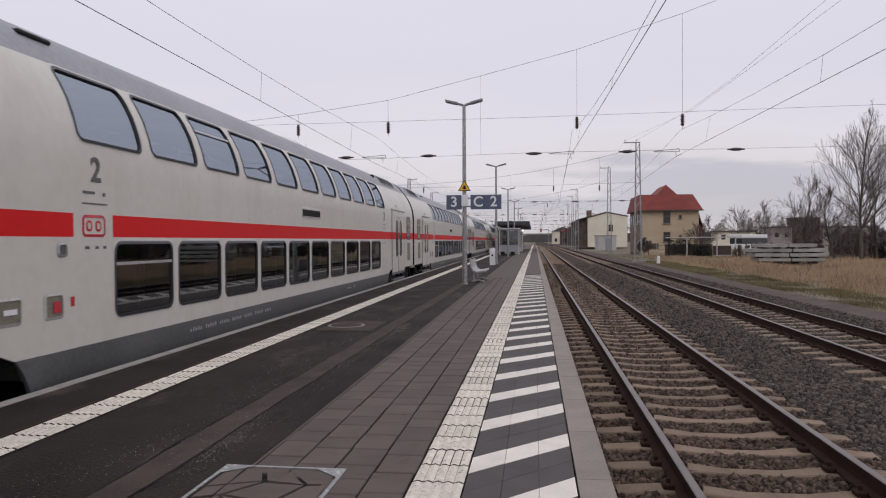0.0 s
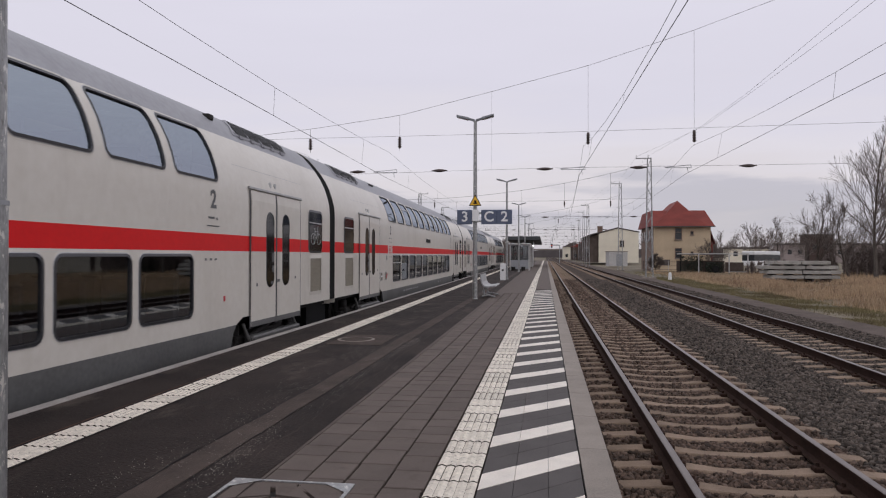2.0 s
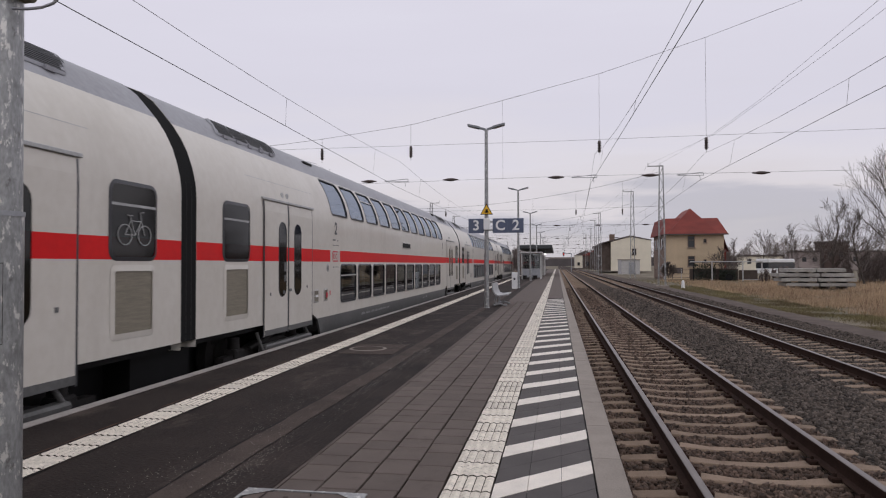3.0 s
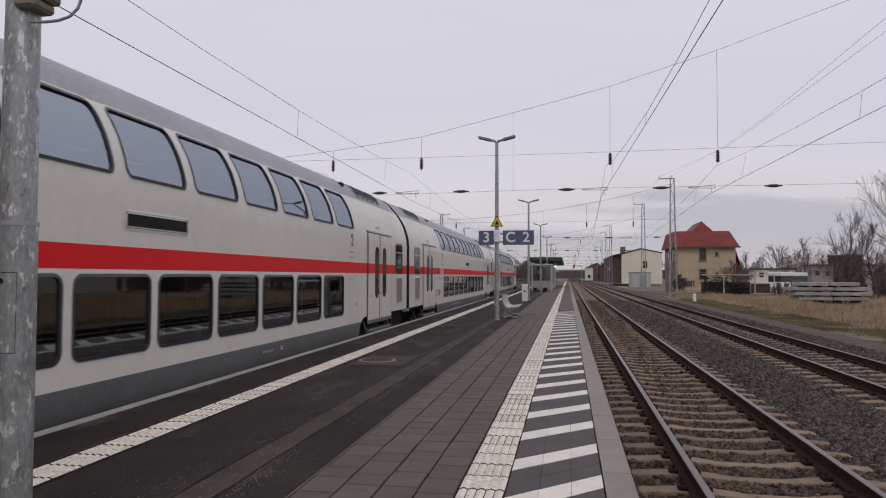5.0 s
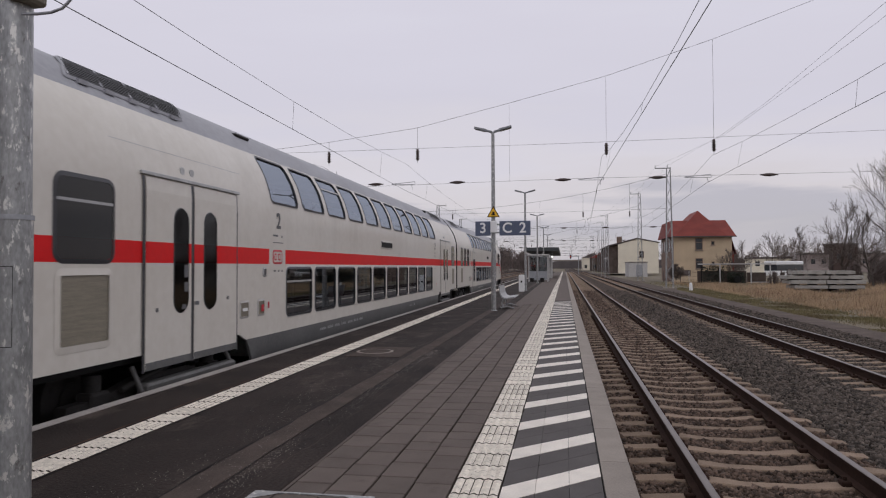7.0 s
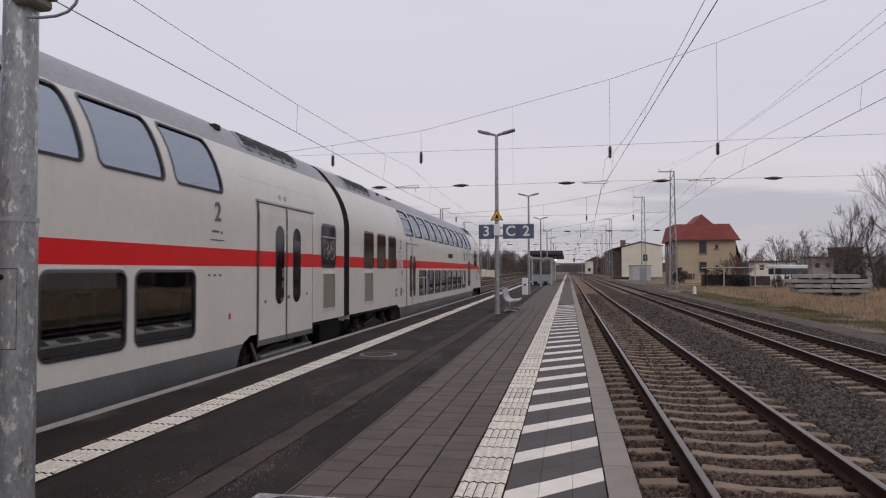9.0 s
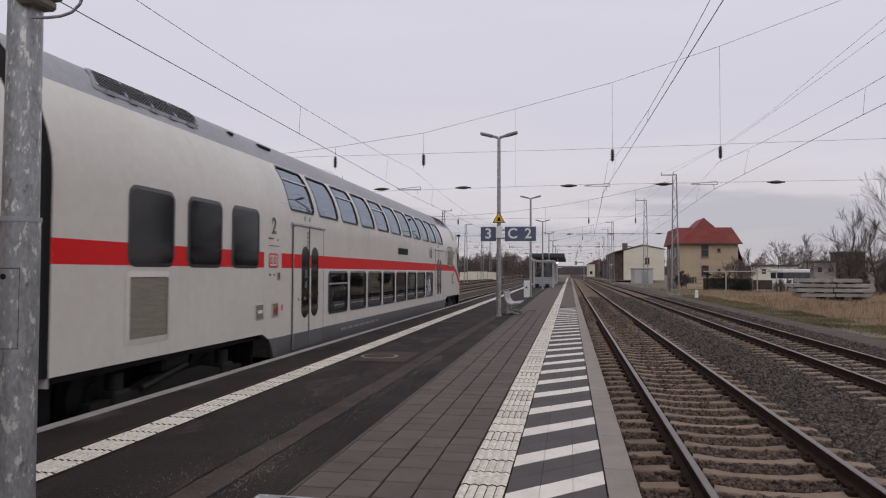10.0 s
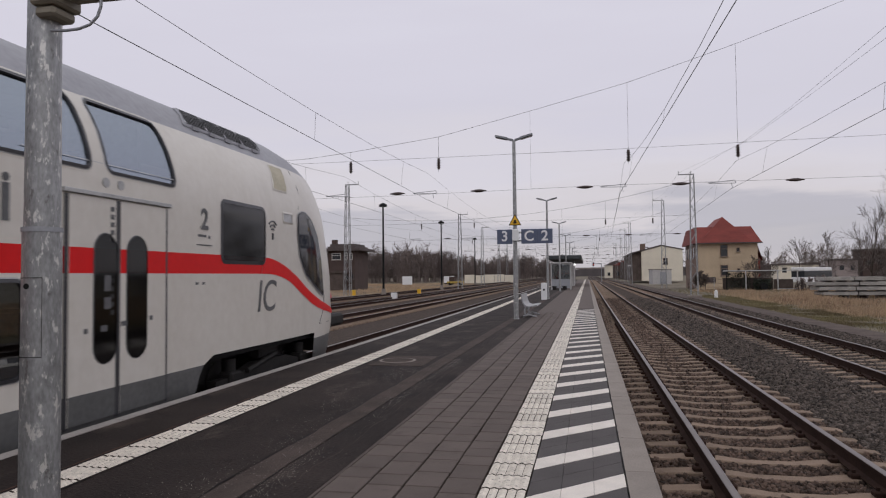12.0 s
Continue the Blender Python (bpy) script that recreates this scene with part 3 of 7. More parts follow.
# ---- the double-deck train ----
HALF = 1.38
BODY0, BODY1 = 0.36, 27.57
PROFILE = [(1.34, -0.20), (1.38, -0.05), (1.38, 0.26), (1.38, 0.36), (1.38, 0.52), (1.38, 1.35), (1.38, 1.42), (1.38, 1.67), (1.38, 2.10), (1.38, 2.27), (1.365, 2.46),
           (1.32, 2.66), (1.25, 2.87), (1.15, 3.07), (1.03, 3.25), (1.01, 3.275), (0.88, 3.43), (0.74, 3.59), (0.55, 3.73), (0.32, 3.82), (0.0, 3.85)]
CUT_Z = 0.36
NOSE_U0 = 24.9
NOSE_END = [(-0.3, 28.6), (0.1, 28.82), (0.4, 29.02), (0.75, 29.08), (1.1, 29.03), (1.7, 28.82), (2.3, 28.5), (2.8, 28.32), (3.25, 28.22),
            (3.45, 28.0), (3.62, 27.6), (3.76, 27.0), (3.85, 26.3)]


def lerp_table(tab, v):
    if v <= tab[0][0]:
        return tab[0][1]
    for (a, fa), (b, fb) in zip(tab[:-1], tab[1:]):
        if v <= b:
            return fa + (fb - fa) * (v - a) / (b - a)
    return tab[-1][1]


WIDTH_AT = [(z, x) for x, z in PROFILE]


def skin(u, z, out=0.0, nose=False, width=None):
    """A point of the near side wall at u along the car and height z, lifted off it by out."""
    w = lerp_table(WIDTH_AT, z) if width is None else width
    dz = 0.02
    slope = (lerp_table(WIDTH_AT, z + dz) - lerp_table(WIDTH_AT, z - dz)) / (2 * dz)
    nrm = Vector((1, 0, -slope)).normalized()
    y, x = u, w
    if nose and u > NOSE_U0:
        ue = lerp_table(NOSE_END, z)
        s = min(1.0, (u - NOSE_U0) / (ue - NOSE_U0))
        x = w * (1 - s ** 3.0) ** (1 / 2.1)
        y = NOSE_U0 + (ue - NOSE_U0) * s
        nrm = Vector((1, 0.35 * s, 0.25 * s)).normalized()
    return Vector((x, y, z)) + nrm * out


def outline(u0, u1, z0, z1, r, n=5):
    """The points of a rounded rectangle, anticlockwise."""
    pts = []
    for cx, cz, a0 in ((u1 - r, z0 + r, -90), (u1 - r, z1 - r, 0), (u0 + r, z1 - r, 90), (u0 + r, z0 + r, 180)):
        pts += [(cx + r * math.cos(radians(a0 + 90 * k / n)), cz + r * math.sin(radians(a0 + 90 * k / n))) for k in range(n + 1)]
        if a0 in (0, 180) or z1 - z0 <= 2 * r + 0.02:
            continue
        za, zb = (z0 + r, z1 - r) if a0 == -90 else (z1 - r, z0 + r)
        ux = u1 if a0 == -90 else u0
        pts += [(ux, za + (zb - za) * k / 7) for k in range(1, 7)]
    return pts


def ring(b, u0, u1, z0, z1, r, w, out, nose=False, depth=0.0, shear=0.0):
    """A frame of width w outside a rounded rectangle, following the wall; depth gives it a lip."""
    inner, outer = outline(u0, u1, z0, z1, r), outline(u0 - w, u1 + w, z0 - w, z1 + w, r + w)
    sh = lambda u, z: u + shear * (z - z0)
    a = [b.verts.new(skin(sh(u, z), z, out, nose)) for u, z in inner]
    c = [b.verts.new(skin(sh(u, z), z, out * 0.3, nose)) for u, z in outer]
    d = [b.verts.new(skin(sh(u, z), z, out - depth, nose)) for u, z in inner]
    n = len(a)
    for k in range(n):
        b.faces.new((a[k], a[(k + 1) % n], c[(k + 1) % n], c[k]))
        if depth:
            b.faces.new((a[(k + 1) % n], a[k], d[k], d[(k + 1) % n]))


def pane(b, u0, u1, z0, z1, r, out, nose=False, rows=7, shear=0.0):
    """A rounded pane that follows the wall's curve."""
    zs = [z0 + r * (1 - math.cos(radians(90 * k / 4))) for k in range(5)]
    zs += [z0 + r + (z1 - z0 - 2 * r) * k / rows for k in range(1, rows)]
    zs += [z1 - r + r * math.sin(radians(90 * k / 4)) for k in range(5)]
    prev = None
    cols = 5
    for z in zs:
        if z < z0 + r:
            h = r - math.sqrt(max(0, r * r - (z0 + r - z) ** 2))
        elif z > z1 - r:
            h = r - math.sqrt(max(0, r * r - (z - z1 + r) ** 2))
        else:
            h = 0
        row = [b.verts.new(skin(u0 + h + (u1 - u0 - 2 * h) * c / cols + shear * (z - z0), z, out, nose)) for c in range(cols + 1)]
        if prev:
            for c in range(cols):
                f = b.faces.new((prev[c], prev[c + 1], row[c + 1], row[c]))
                f.smooth = True
        prev = row


def body_mesh(holes, cut0, cut1, end, nose=False, redgap=(6.11, 6.80), red_end=99):
    """The painted shell: wall cells with openings, lowered between the bogies."""
    zs = [z for _, z in PROFILE]
    us = {BODY0, end, cut0, cut1, *redgap}
    for u0, u1, z0, z1 in holes:
        us |= {u0, u1}
    if nose:
        us = {u for u in us if u < NOSE_U0} | {NOSE_U0, red_end}
    us = sorted(us | {BODY0 + 0.4, 1.0, 2.0, 3.0, 4.0, 23.0, 24.0, 25.0, 26.0, 27.0} if not nose else us | {BODY0 + 0.4, 1.0, 2.0, 3.0, 4.0, 23.0, 24.0})
    us = [u for i, u in enumerate(us) if i == 0 or u - us[i - 1] > 0.004]
    b = bmesh.new()
    fill = {}

    def vert(x, y, z):
        key = (round(x, 4), round(y, 4), round(z, 4))
        if key not in fill:
            fill[key] = b.verts.new((x, y, z))
        return fill[key]

    def quad(p, mi):
        vs = []
        for c in p:
            v = vert(*c)
            if v not in vs:
                vs.append(v)
        if len(vs) > 2:
            try:
                f = b.faces.new(vs)
            except ValueError:
                return
            f.material_index, f.smooth = mi, True

    for side in (1, -1):
        for i in range(len(PROFILE) - 1):
            (xa, za), (xb, zb) = PROFILE[i], PROFILE[i + 1]
            zm = (za + zb) / 2
            for u0, u1 in zip(us[:-1], us[1:]):
                um = (u0 + u1) / 2
                if zm < CUT_Z - 0.03 and (um < cut0 or um > cut1):
                    continue
                if side == 1 and any(h[0] < um < h[1] and h[2] < zm < h[3] for h in holes):
                    continue
                mi = 0
                if zm < 0.26:
                    mi = 2
                elif 1.42 < zm < 1.67 and not redgap[0] < um < redgap[1] and um < red_end:
                    mi = 1
                elif zm > 3.275:
                    mi = 3
                quad([(side * xa, u0, za), (side * xa, u1, za), (side * xb, u1, zb), (side * xb, u0, zb)], mi)
            if nose:
                steps = [0, .12, .24, .36, .48, .58, .68, .77, .85, .91, .96, 1.0]
                ua, ub = lerp_table(NOSE_END, za), lerp_table(NOSE_END, zb)
                for s0, s1 in zip(steps[:-1], steps[1:]):
                    if zm < 0.33 and s0 < 0.35:
                        continue
                    P = lambda s, x, ue, z: (side * x * (1 - s ** 3.0) ** (1 / 2.1), NOSE_U0 + (ue - NOSE_U0) * s, z)
                    quad([P(s0, xa, ua, za), P(s1, xa, ua, za), P(s1, xb, ub, zb), P(s0, xb, ub, zb)], 2 if zm < 0.26 else 3 if zm > 3.275 and s1 < 0.8 else 0)
    # end walls
    for ue in ((BODY0,) if nose else (BODY0, end)):
        b.faces.new([b.verts.new((x, ue, z)) for x, z in PROFILE[2:]] + [b.verts.new((-x, ue, z)) for x, z in PROFILE[2:-1][::-1]])
    return mesh_of("body", b, M_BODY, M_RED, M_SKIRT, M_ROOF)


def seat_mesh():
    b = bmesh.new()
    box(b, -0.48, 0.48, -0.06, 0.42, 0.38, 0.50, 0.03)
    box(b, -0.48, -0.01, -0.16, -0.03, 0.42, 1.12, 0.04)
    box(b, 0.01, 0.48, -0.16, -0.03, 0.42, 1.12, 0.04)
    for s in (-0.35, 0.35):
        box(b, s - 0.04, s + 0.04, 0.0, 0.3, 0.0, 0.38)
    return mesh_of("seat", b, M_SEAT)


SEAT = seat_mesh()


def text_mesh(body, size, material, extrude=0.002, bold=0.0):
    """Writing in the built-in font, as a mesh."""
    c = bpy.data.curves.new("lettering", "FONT")
    c.body, c.size, c.align_x, c.align_y, c.extrude, c.offset = body, size, "CENTER", "CENTER", extrude, bold
    o = bpy.data.objects.new("lettering", c)
    me = bpy.data.meshes.new_from_object(o)
    bpy.data.objects.remove(o)
    bpy.data.curves.remove(c)
    me.materials.clear()
    me.materials.append(material)
    me.name = "lettering"
    return me


TEXT_2 = text_mesh("2", 0.37, M_MARK, 0.002, 0.008)
ON_SIDE = Euler((radians(90), 0, radians(90))).to_matrix().to_4x4()


def wall_mark(name, me, car, u, z, out=0.006, slant_=0.0):
    ob = new(name, me)
    ob.parent = car
    p = skin(u, z, out)
    ob.matrix_basis = Matrix.Translation(p) @ ON_SIDE
    return ob


def bar_marks(car, items, material=M_MARK, name="small_print", lift=0.005):
    b = bmesh.new()
    for u0, u1, z0, z1 in items:
        pts = [b.verts.new(skin(u, z, lift)) for u, z in ((u0, z0), (u1, z0), (u1, z1), (u0, z1))]
        b.faces.new(pts)
    return part(name, b, material, car, kind="stuff")


def window(car, u0, u1, z0, z1, r, upper=False, name="window", opening=False):
    b = bmesh.new()
    ring(b, u0, u1, z0, z1, r, 0.034, 0.012, depth=0.039)
    w = part(name, b, M_SEAL, car)
    b = bmesh.new()
    ring(b, u0 - 0.044, u1 + 0.044, z0 - 0.044, z1 + 0.044, r + 0.044, 0.022, 0.004)
    part("surround", b, M_BODY, w)
    b = bmesh.new()
    pane(b, u0 + 0.004, u1 - 0.004, z0 + 0.004, z1 - 0.004, r, -0.012)
    part("pane", b, M_GLASS_UP if upper else M_GLASS, w)
    b = bmesh.new()
    ring(b, u0 - 0.033, u1 + 0.033, z0 - 0.033, z1 + 0.033, r + 0.033, 0.011, 0.007)
    part("trim", b, M_TRIM, w)
    if opening:
        b = bmesh.new()
        zt = z1 - 0.30 * (z1 - z0)
        p = [skin(u, z, 0.004) for u, z in ((u0, zt), (u1, zt), (u1, zt + 0.035), (u0, zt + 0.035))]
        b.faces.new([b.verts.new(q) for q in p])
        part("sash_bar", b, M_TRIM, w)
    return w


def door(car, u0, um, u1, z0, z1, oz0, oz1, ow=0.34):
    d = part("door", door_leaf(u0 + 0.03, um - 0.04, z0, z1), (M_BODY, M_RED, M_SKIRT), car)
    e = part("door", door_leaf(um + 0.034, u1 - 0.022, z0, z1), (M_BODY, M_RED, M_SKIRT), car)
    for leaf, c in ((d, u0 + 0.735 * (um - u0)), (e, um + 0.36 * (u1 - um))):
        b = bmesh.new()
        ring(b, c - ow / 2, c + ow / 2, oz0, oz1, ow / 2 - 0.002, 0.018, 0.026)
        part("window_seal", b, M_SEAL, leaf)
        b = bmesh.new()
        pane(b, c - ow / 2, c + ow / 2, oz0, oz1, ow / 2 - 0.002, 0.020)
        part("pane", b, M_DOORGLASS, leaf)
    for a, c in ((u0 - 0.03, u0 + 0.02), (um - 0.044, um + 0.038), (u1 - 0.024, u1 + 0.016)):
        b = bmesh.new()
        zs = [z0 - 0.02 + (z1 - z0 + 0.02) * k / 10 for k in range(11)]
        for za, zb in zip(zs[:-1], zs[1:]):
            p = [skin(u, z, 0.012) for u, z in ((a, za), (c, za), (c, zb), (a, zb))]
            b.faces.new([b.verts.new(q) for q in p])
        bmesh.ops.remove_doubles(b, verts=b.verts, dist=0.0005)
        part("door_seal", b, M_SEAL, car)
    b = bmesh.new()
    p, q = skin(u0 - 0.06, z1 + 0.035, 0.02), skin(u1 + 0.06, z1 + 0.035, 0.02)
    box(b, p.x - 0.03, p.x + 0.02, p.y, q.y, p.z - 0.022, p.z + 0.022, 0.006)
    part("rain_strip", b, M_TRIM, car)
    b = bmesh.new()
    p = [skin(u, z, 0.0015) for u, z in ((u0 - 0.5, z1 + 0.36), (u1 + 0.3, z1 + 0.36), (u1 + 0.3, z1 + 0.368), (u0 - 0.5, z1 + 0.368))]
    b.faces.new([b.verts.new(q) for q in p])
    part("panel_seam", b, M_TRIM, car)
    for k in (-0.13, 0.10):
        b = bmesh.new()
        c = skin(um - 0.05 + k, z1 + 0.17, 0.0)
        tube(b, c - Vector((0.01, 0, 0)), c + Vector((0.012, 0, 0)), 0.05, n=14)
        part("door_lamp", b, M_TRIM, car)
    for uu, zz, w, h in ((um - 0.17, 1.32, 0.10, 0.16), (um - 0.17, 1.12, 0.10, 0.12), (um - 0.22, 0.87, 0.1, 0.06), (um + 0.1, 0.9, 0.1, 0.05), (u0 + 0.26, 0.86, 0.05, 0.05), (u1 - 0.3, 0.93, 0.05, 0.05)):
        b = bmesh.new()
        q = skin(uu, zz, 0.016)
        box(b, q.x - 0.01, q.x + 0.006, uu - w / 2, uu + w / 2, zz - h / 2, zz + h / 2)
        part("door_button", b, M_MARK, d)


def door_leaf(u0, u1, z0, z1):
    b = bmesh.new()
    zs = sorted({z0, 0.26, 1.42, 1.67, 2.1, 2.27, z1} | {z0 + (z1 - z0) * k / 4 for k in range(5)})
    zs = [z for z in zs if z0 <= z <= z1]
    for za, zb in zip(zs[:-1], zs[1:]):
        if zb - za < 0.003:
            continue
        zm = (za + zb) / 2
        p = [skin(u, z, 0.016) for u, z in ((u0, za), (u1, za), (u1, zb), (u0, zb))]
        f = b.faces.new([b.verts.new(q) for q in p])
        f.material_index = 2 if zm < 0.26 else 1 if 1.42 < zm < 1.67 else 0
    for u in (u0, u1):
        p = [skin(u, z, o) for z, o in ((z0, 0.0), (z0, 0.016), (z1, 0.016), (z1, 0.0))]
        b.faces.new([b.verts.new(q) for q in p])
    return b


M_DOORGLASS = glass("door_glass", (0.06, 0.065, 0.075), 0.07, (1, 1, 1), 1.42)
M_CREAMPAINT = mat("cream_paint", (0.42, 0.38, 0.28), 0.6, scale=3, fine=30, bump=0.02)
M_LOGO = mat("red_logo", (0.55, 0.02, 0.04), 0.4, scale=3, fine=20, bump=0)


def bogie(car, u):
    """A bogie with its frame, springs and two wheelsets; the wheelsets are returned to be turned."""
    g = new("bogie")
    g.parent = car
    g.location = (0, u, 0)
    b = bmesh.new()
    for s in (-1, 1):
        pts = [(-1.75, -0.06), (-1.15, -0.06), (-0.55, 0.06), (0.55, 0.06), (1.15, -0.06), (1.75, -0.06), (1.75, -0.2), (1.2, -0.22), (0.5, -0.16), (-0.5, -0.16), (-1.2, -0.22), (-1.75, -0.2)]
        a = [b.verts.new((s * 1.02, y, z)) for y, z in pts]
        c = [b.verts.new((s * 1.16, y, z)) for y, z in pts]
        n = len(pts)
        b.faces.new(a), b.faces.new(c[::-1])
        for k in range(n):
            b.faces.new((a[k], a[(k + 1) % n], c[(k + 1) % n], c[k]))
        box(b, s * 1.0 - 0.12, s * 1.0 + 0.12, -0.3, 0.3, 0.06, 0.30, 0.04)
    box(b, -1.05, 1.05, -0.2, 0.2, -0.1, 0.12)
    part("bogie_frame", b, M_DARKSTEEL, g)
    for s in (-1, 1):
        for y in (-1.25, 1.25):
            b = bmesh.new()
            box(b, s * 1.09 - 0.10, s * 1.09 + 0.12, y - 0.16, y + 0.16, -0.24, 0.02, 0.03)
            tube(b, (s * 1.08, y, 0.0), (s * 1.08, y, 0.2), 0.10, n=10)
            part("axle_box", b, M_DARKSTEEL, g)
    for s in (-1, 1):
        b = bmesh.new()
        tube(b, (s * 1.19, -0.9, -0.02), (s * 1.19, 0.1, 0.14), 0.04, n=8)
        part("damper", b, M_DARKSTEEL, g)
    sets = []
    for y in (-1.25, 1.25):
        b = bmesh.new()
        tube(b, (-0.8, 0, 0), (0.8, 0, 0), 0.09, n=10)
        for s in (-1, 1):
            tube(b, (s * 0.70, 0, 0), (s * 0.735, 0, 0), 0.485, n=28)
            tube(b, (s * 0.735, 0, 0), (s * 0.835, 0, 0), 0.46, 0.455, n=28)
            tube(b, (s * 0.835, 0, 0), (s * 0.86, 0, 0), 0.20, n=14)
            for k in range(4):
                a = k * math.tau / 4
                tube(b, (s * 0.835, 0.32 * math.cos(a), 0.32 * math.sin(a)), (s * 0.845, 0.32 * math.cos(a), 0.32 * math.sin(a)), 0.04, n=8)
        w = part("wheelset", b, M_DARKSTEEL, g)
        w.location = (0, y, RAIL_Z + 0.46)
        sets.append(w)
    return sets


def side_box(car, name, u0, u1, z0, z1, material, out=0.012, frame_mat=M_TRIM, fw=0.03):
    b = bmesh.new()
    ring(b, u0, u1, z0, z1, 0.02, fw, 0.016)
    f = part(name, b, frame_mat, car)
    b = bmesh.new()
    pane(b, u0, u1, z0, z1, 0.015, out * 0.3, rows=2)
    part("panel", b, material, f)


M_STEP = mat("dark_step_metal", (0.10, 0.097, 0.094), 0.6, metal=0.2, dark=0.7, light=1.2, scale=4, fine=30, bump=0.05)


def step_board(car, u0, u1):
    b = bmesh.new()
    box(b, 1.24, 1.42, u0, u1, -0.15, 0.02, 0.03)
    part("door_step", b, M_STEP, car, "grey folding door step")
    for u in (u0 - 0.05, u1 + 0.01):
        b = bmesh.new()
        tube(b, (1.38, u, -0.12), (1.30, u - 0.12 if u < (u0 + u1) / 2 else u - 0.22, 0.24), 0.03, n=6)
        part("step_bracket", b, M_STEP, car)


def interior(car, u0, u1):
    b = bmesh.new()
    box(b, -1.28, 1.28, u0, u1, 1.44, 1.60)
    part("upper_floor", b, M_LINING, car)
    b = bmesh.new()
    box(b, -1.28, 1.28, u0, u1, -0.12, -0.02)
    part("lower_floor", b, M_LINING, car)
    b = bmesh.new()
    box(b, -0.78, 0.78, u0, u1, 3.36, 3.39)
    part("inner_ceiling", b, M_LINING, car)
    for uu in (u0, u1):
        b = bmesh.new()
        box(b, -1.26, 1.26, uu - 0.03, uu + 0.03, -0.02, 1.44), box(b, -0.9, 0.9, uu - 0.03, uu + 0.03, 1.6, 3.36)
        part("partition", b, M_LINING, car)
    u = u0 + 0.55
    while u < u1 - 0.6:
        for x in (0.72, -0.72):
            piece("seat", SEAT, car, x, u, 0.0 - 0.02)
            piece("seat", SEAT, car, x, u, 1.60)
        u += 0.97


M_SLATGREY = mat("grille_slat_grey", (0.07, 0.07, 0.075), 0.6, scale=4, fine=30, bump=0.05)


def roof_kit(car, spots, boxes):
    for u0, u1 in spots:
        slope = 0.9

        def slat(b, ua, ub, za, zb, out):
            p = [skin(u + slope * (z - 3.44), z, out) for u, z in ((ua, za), (ub, za), (ub, zb), (ua, zb))]
            q = [skin(u + slope * (z - 3.44), z, 0.0) for u, z in ((ua, za), (ub, za), (ub, zb), (ua, zb))]
            vp, vq = [b.verts.new(v) for v in p], [b.verts.new(v) for v in q]
            b.faces.new(vp)
            for i in range(4):
                b.faces.new((vp[i], vp[(i + 1) % 4], vq[(i + 1) % 4], vq[i]))

        b = bmesh.new()
        for k in range(9):
            slat(b, u0, u1, 3.44 + 0.029 * k, 3.44 + 0.029 * k + 0.011, 0.03)
        g = part("roof_grille", b, M_SLATGREY, car, "dark slatted roof grille")
        for k in range(5):
            b = bmesh.new()
            uu = u0 + (u1 - u0 - 0.04) * k / 4
            slat(b, uu, uu + 0.04, 3.435, 3.70, 0.036)
            part("grille_bar", b, M_ROOF, g)
        b = bmesh.new()
        ring(b, u0 - 0.02, u1 + 0.02, 3.43, 3.71, 0.02, 0.03, 0.03, shear=slope)
        part("grille_edge", b, M_ROOF, g)
        b = bmesh.new()
        pane(b, u0, u1, 3.44, 3.70, 0.01, 0.004, rows=3, shear=slope)
        part("grille_bed", b, M_BLACK, g)
        for k in range(5):
            b = bmesh.new()
            uu = u0 + (u1 - u0) * (k + 0.3) / 5
            c = skin(uu, 3.40, 0.01)
            box(b, c.x - 0.03, c.x + 0.03, uu, uu + 0.16, c.z - 0.02, c.z + 0.03)
            part("grille_latch", b, M_ROOF, g)
    for u, l_, w, h in boxes:
        b = bmesh.new()
        c = skin(u, 3.56, 0.0)
        box(b, c.x - w, c.x + 0.02, u, u + l_, c.z, c.z + h, 0.02)
        part("roof_box", b, M_DARKSTEEL, car, "small dark roof antenna")


UPPER0, LOWER0, PITCH = 6.22, 6.84, 1.46


def logo(car, u0, u1, z0, z1):
    b = bmesh.new()
    ring(b, u0 + 0.03, u1 - 0.03, z0 + 0.03, z1 - 0.03, 0.03, 0.03, 0.006)
    t = part("logo_frame", b, M_LOGO, car, "red outlined square logo")
    b = bmesh.new()
    um = (u0 + u1) / 2
    for a in (u0 + 0.065, um + 0.02):
        ring(b, a + 0.025, a + 0.085, z0 + 0.085, z1 - 0.085, 0.02, 0.025, 0.006)
    part("logo_shape", b, M_LOGO, t)


def lower_kit(car, u_front, red0):
    """Small fittings beside the front door of a car."""
    side_box(car, "hatch", u_front, u_front + 0.27, 0.62, 0.83, M_GRILLE, frame_mat=M_LINING)
    side_box(car, "hatch", u_front + 0.62, u_front + 0.86, 0.62, 0.83, M_GRILLE, frame_mat=M_LINING)
    side_box(car, "cover", u_front + 0.82, u_front + 0.93, 1.24, 1.34, M_MARK)
    bar_marks(car, [(u_front + 1.0, u_front + 1.06, 0.70, 0.80)], M_LOGO, "red_sign")
    bar_marks(car, [(u_front + 0.72, u_front + 0.82, 0.66, 0.77)], M_LOGO, "red_handle", 0.02)
    bar_marks(car, [(u_front + 0.05, u_front + 0.22, 0.70, 0.75)], M_SIGNWHITE, "white_handle", 0.02)
    bar_marks(car, [(red0 + 0.15, red0 + 0.36, 1.885, 1.915), (red0 + 0.5, red0 + 0.55, 1.87, 1.91), (red0 + 0.14, red0 + 0.58, 1.775, 1.79),
                    (red0 + 0.18, red0 + 0.26, 1.29, 1.32), (red0 + 0.36, red0 + 0.42, 1.29, 1.32), (red0 + 0.5, red0 + 0.56, 1.29, 1.32)])


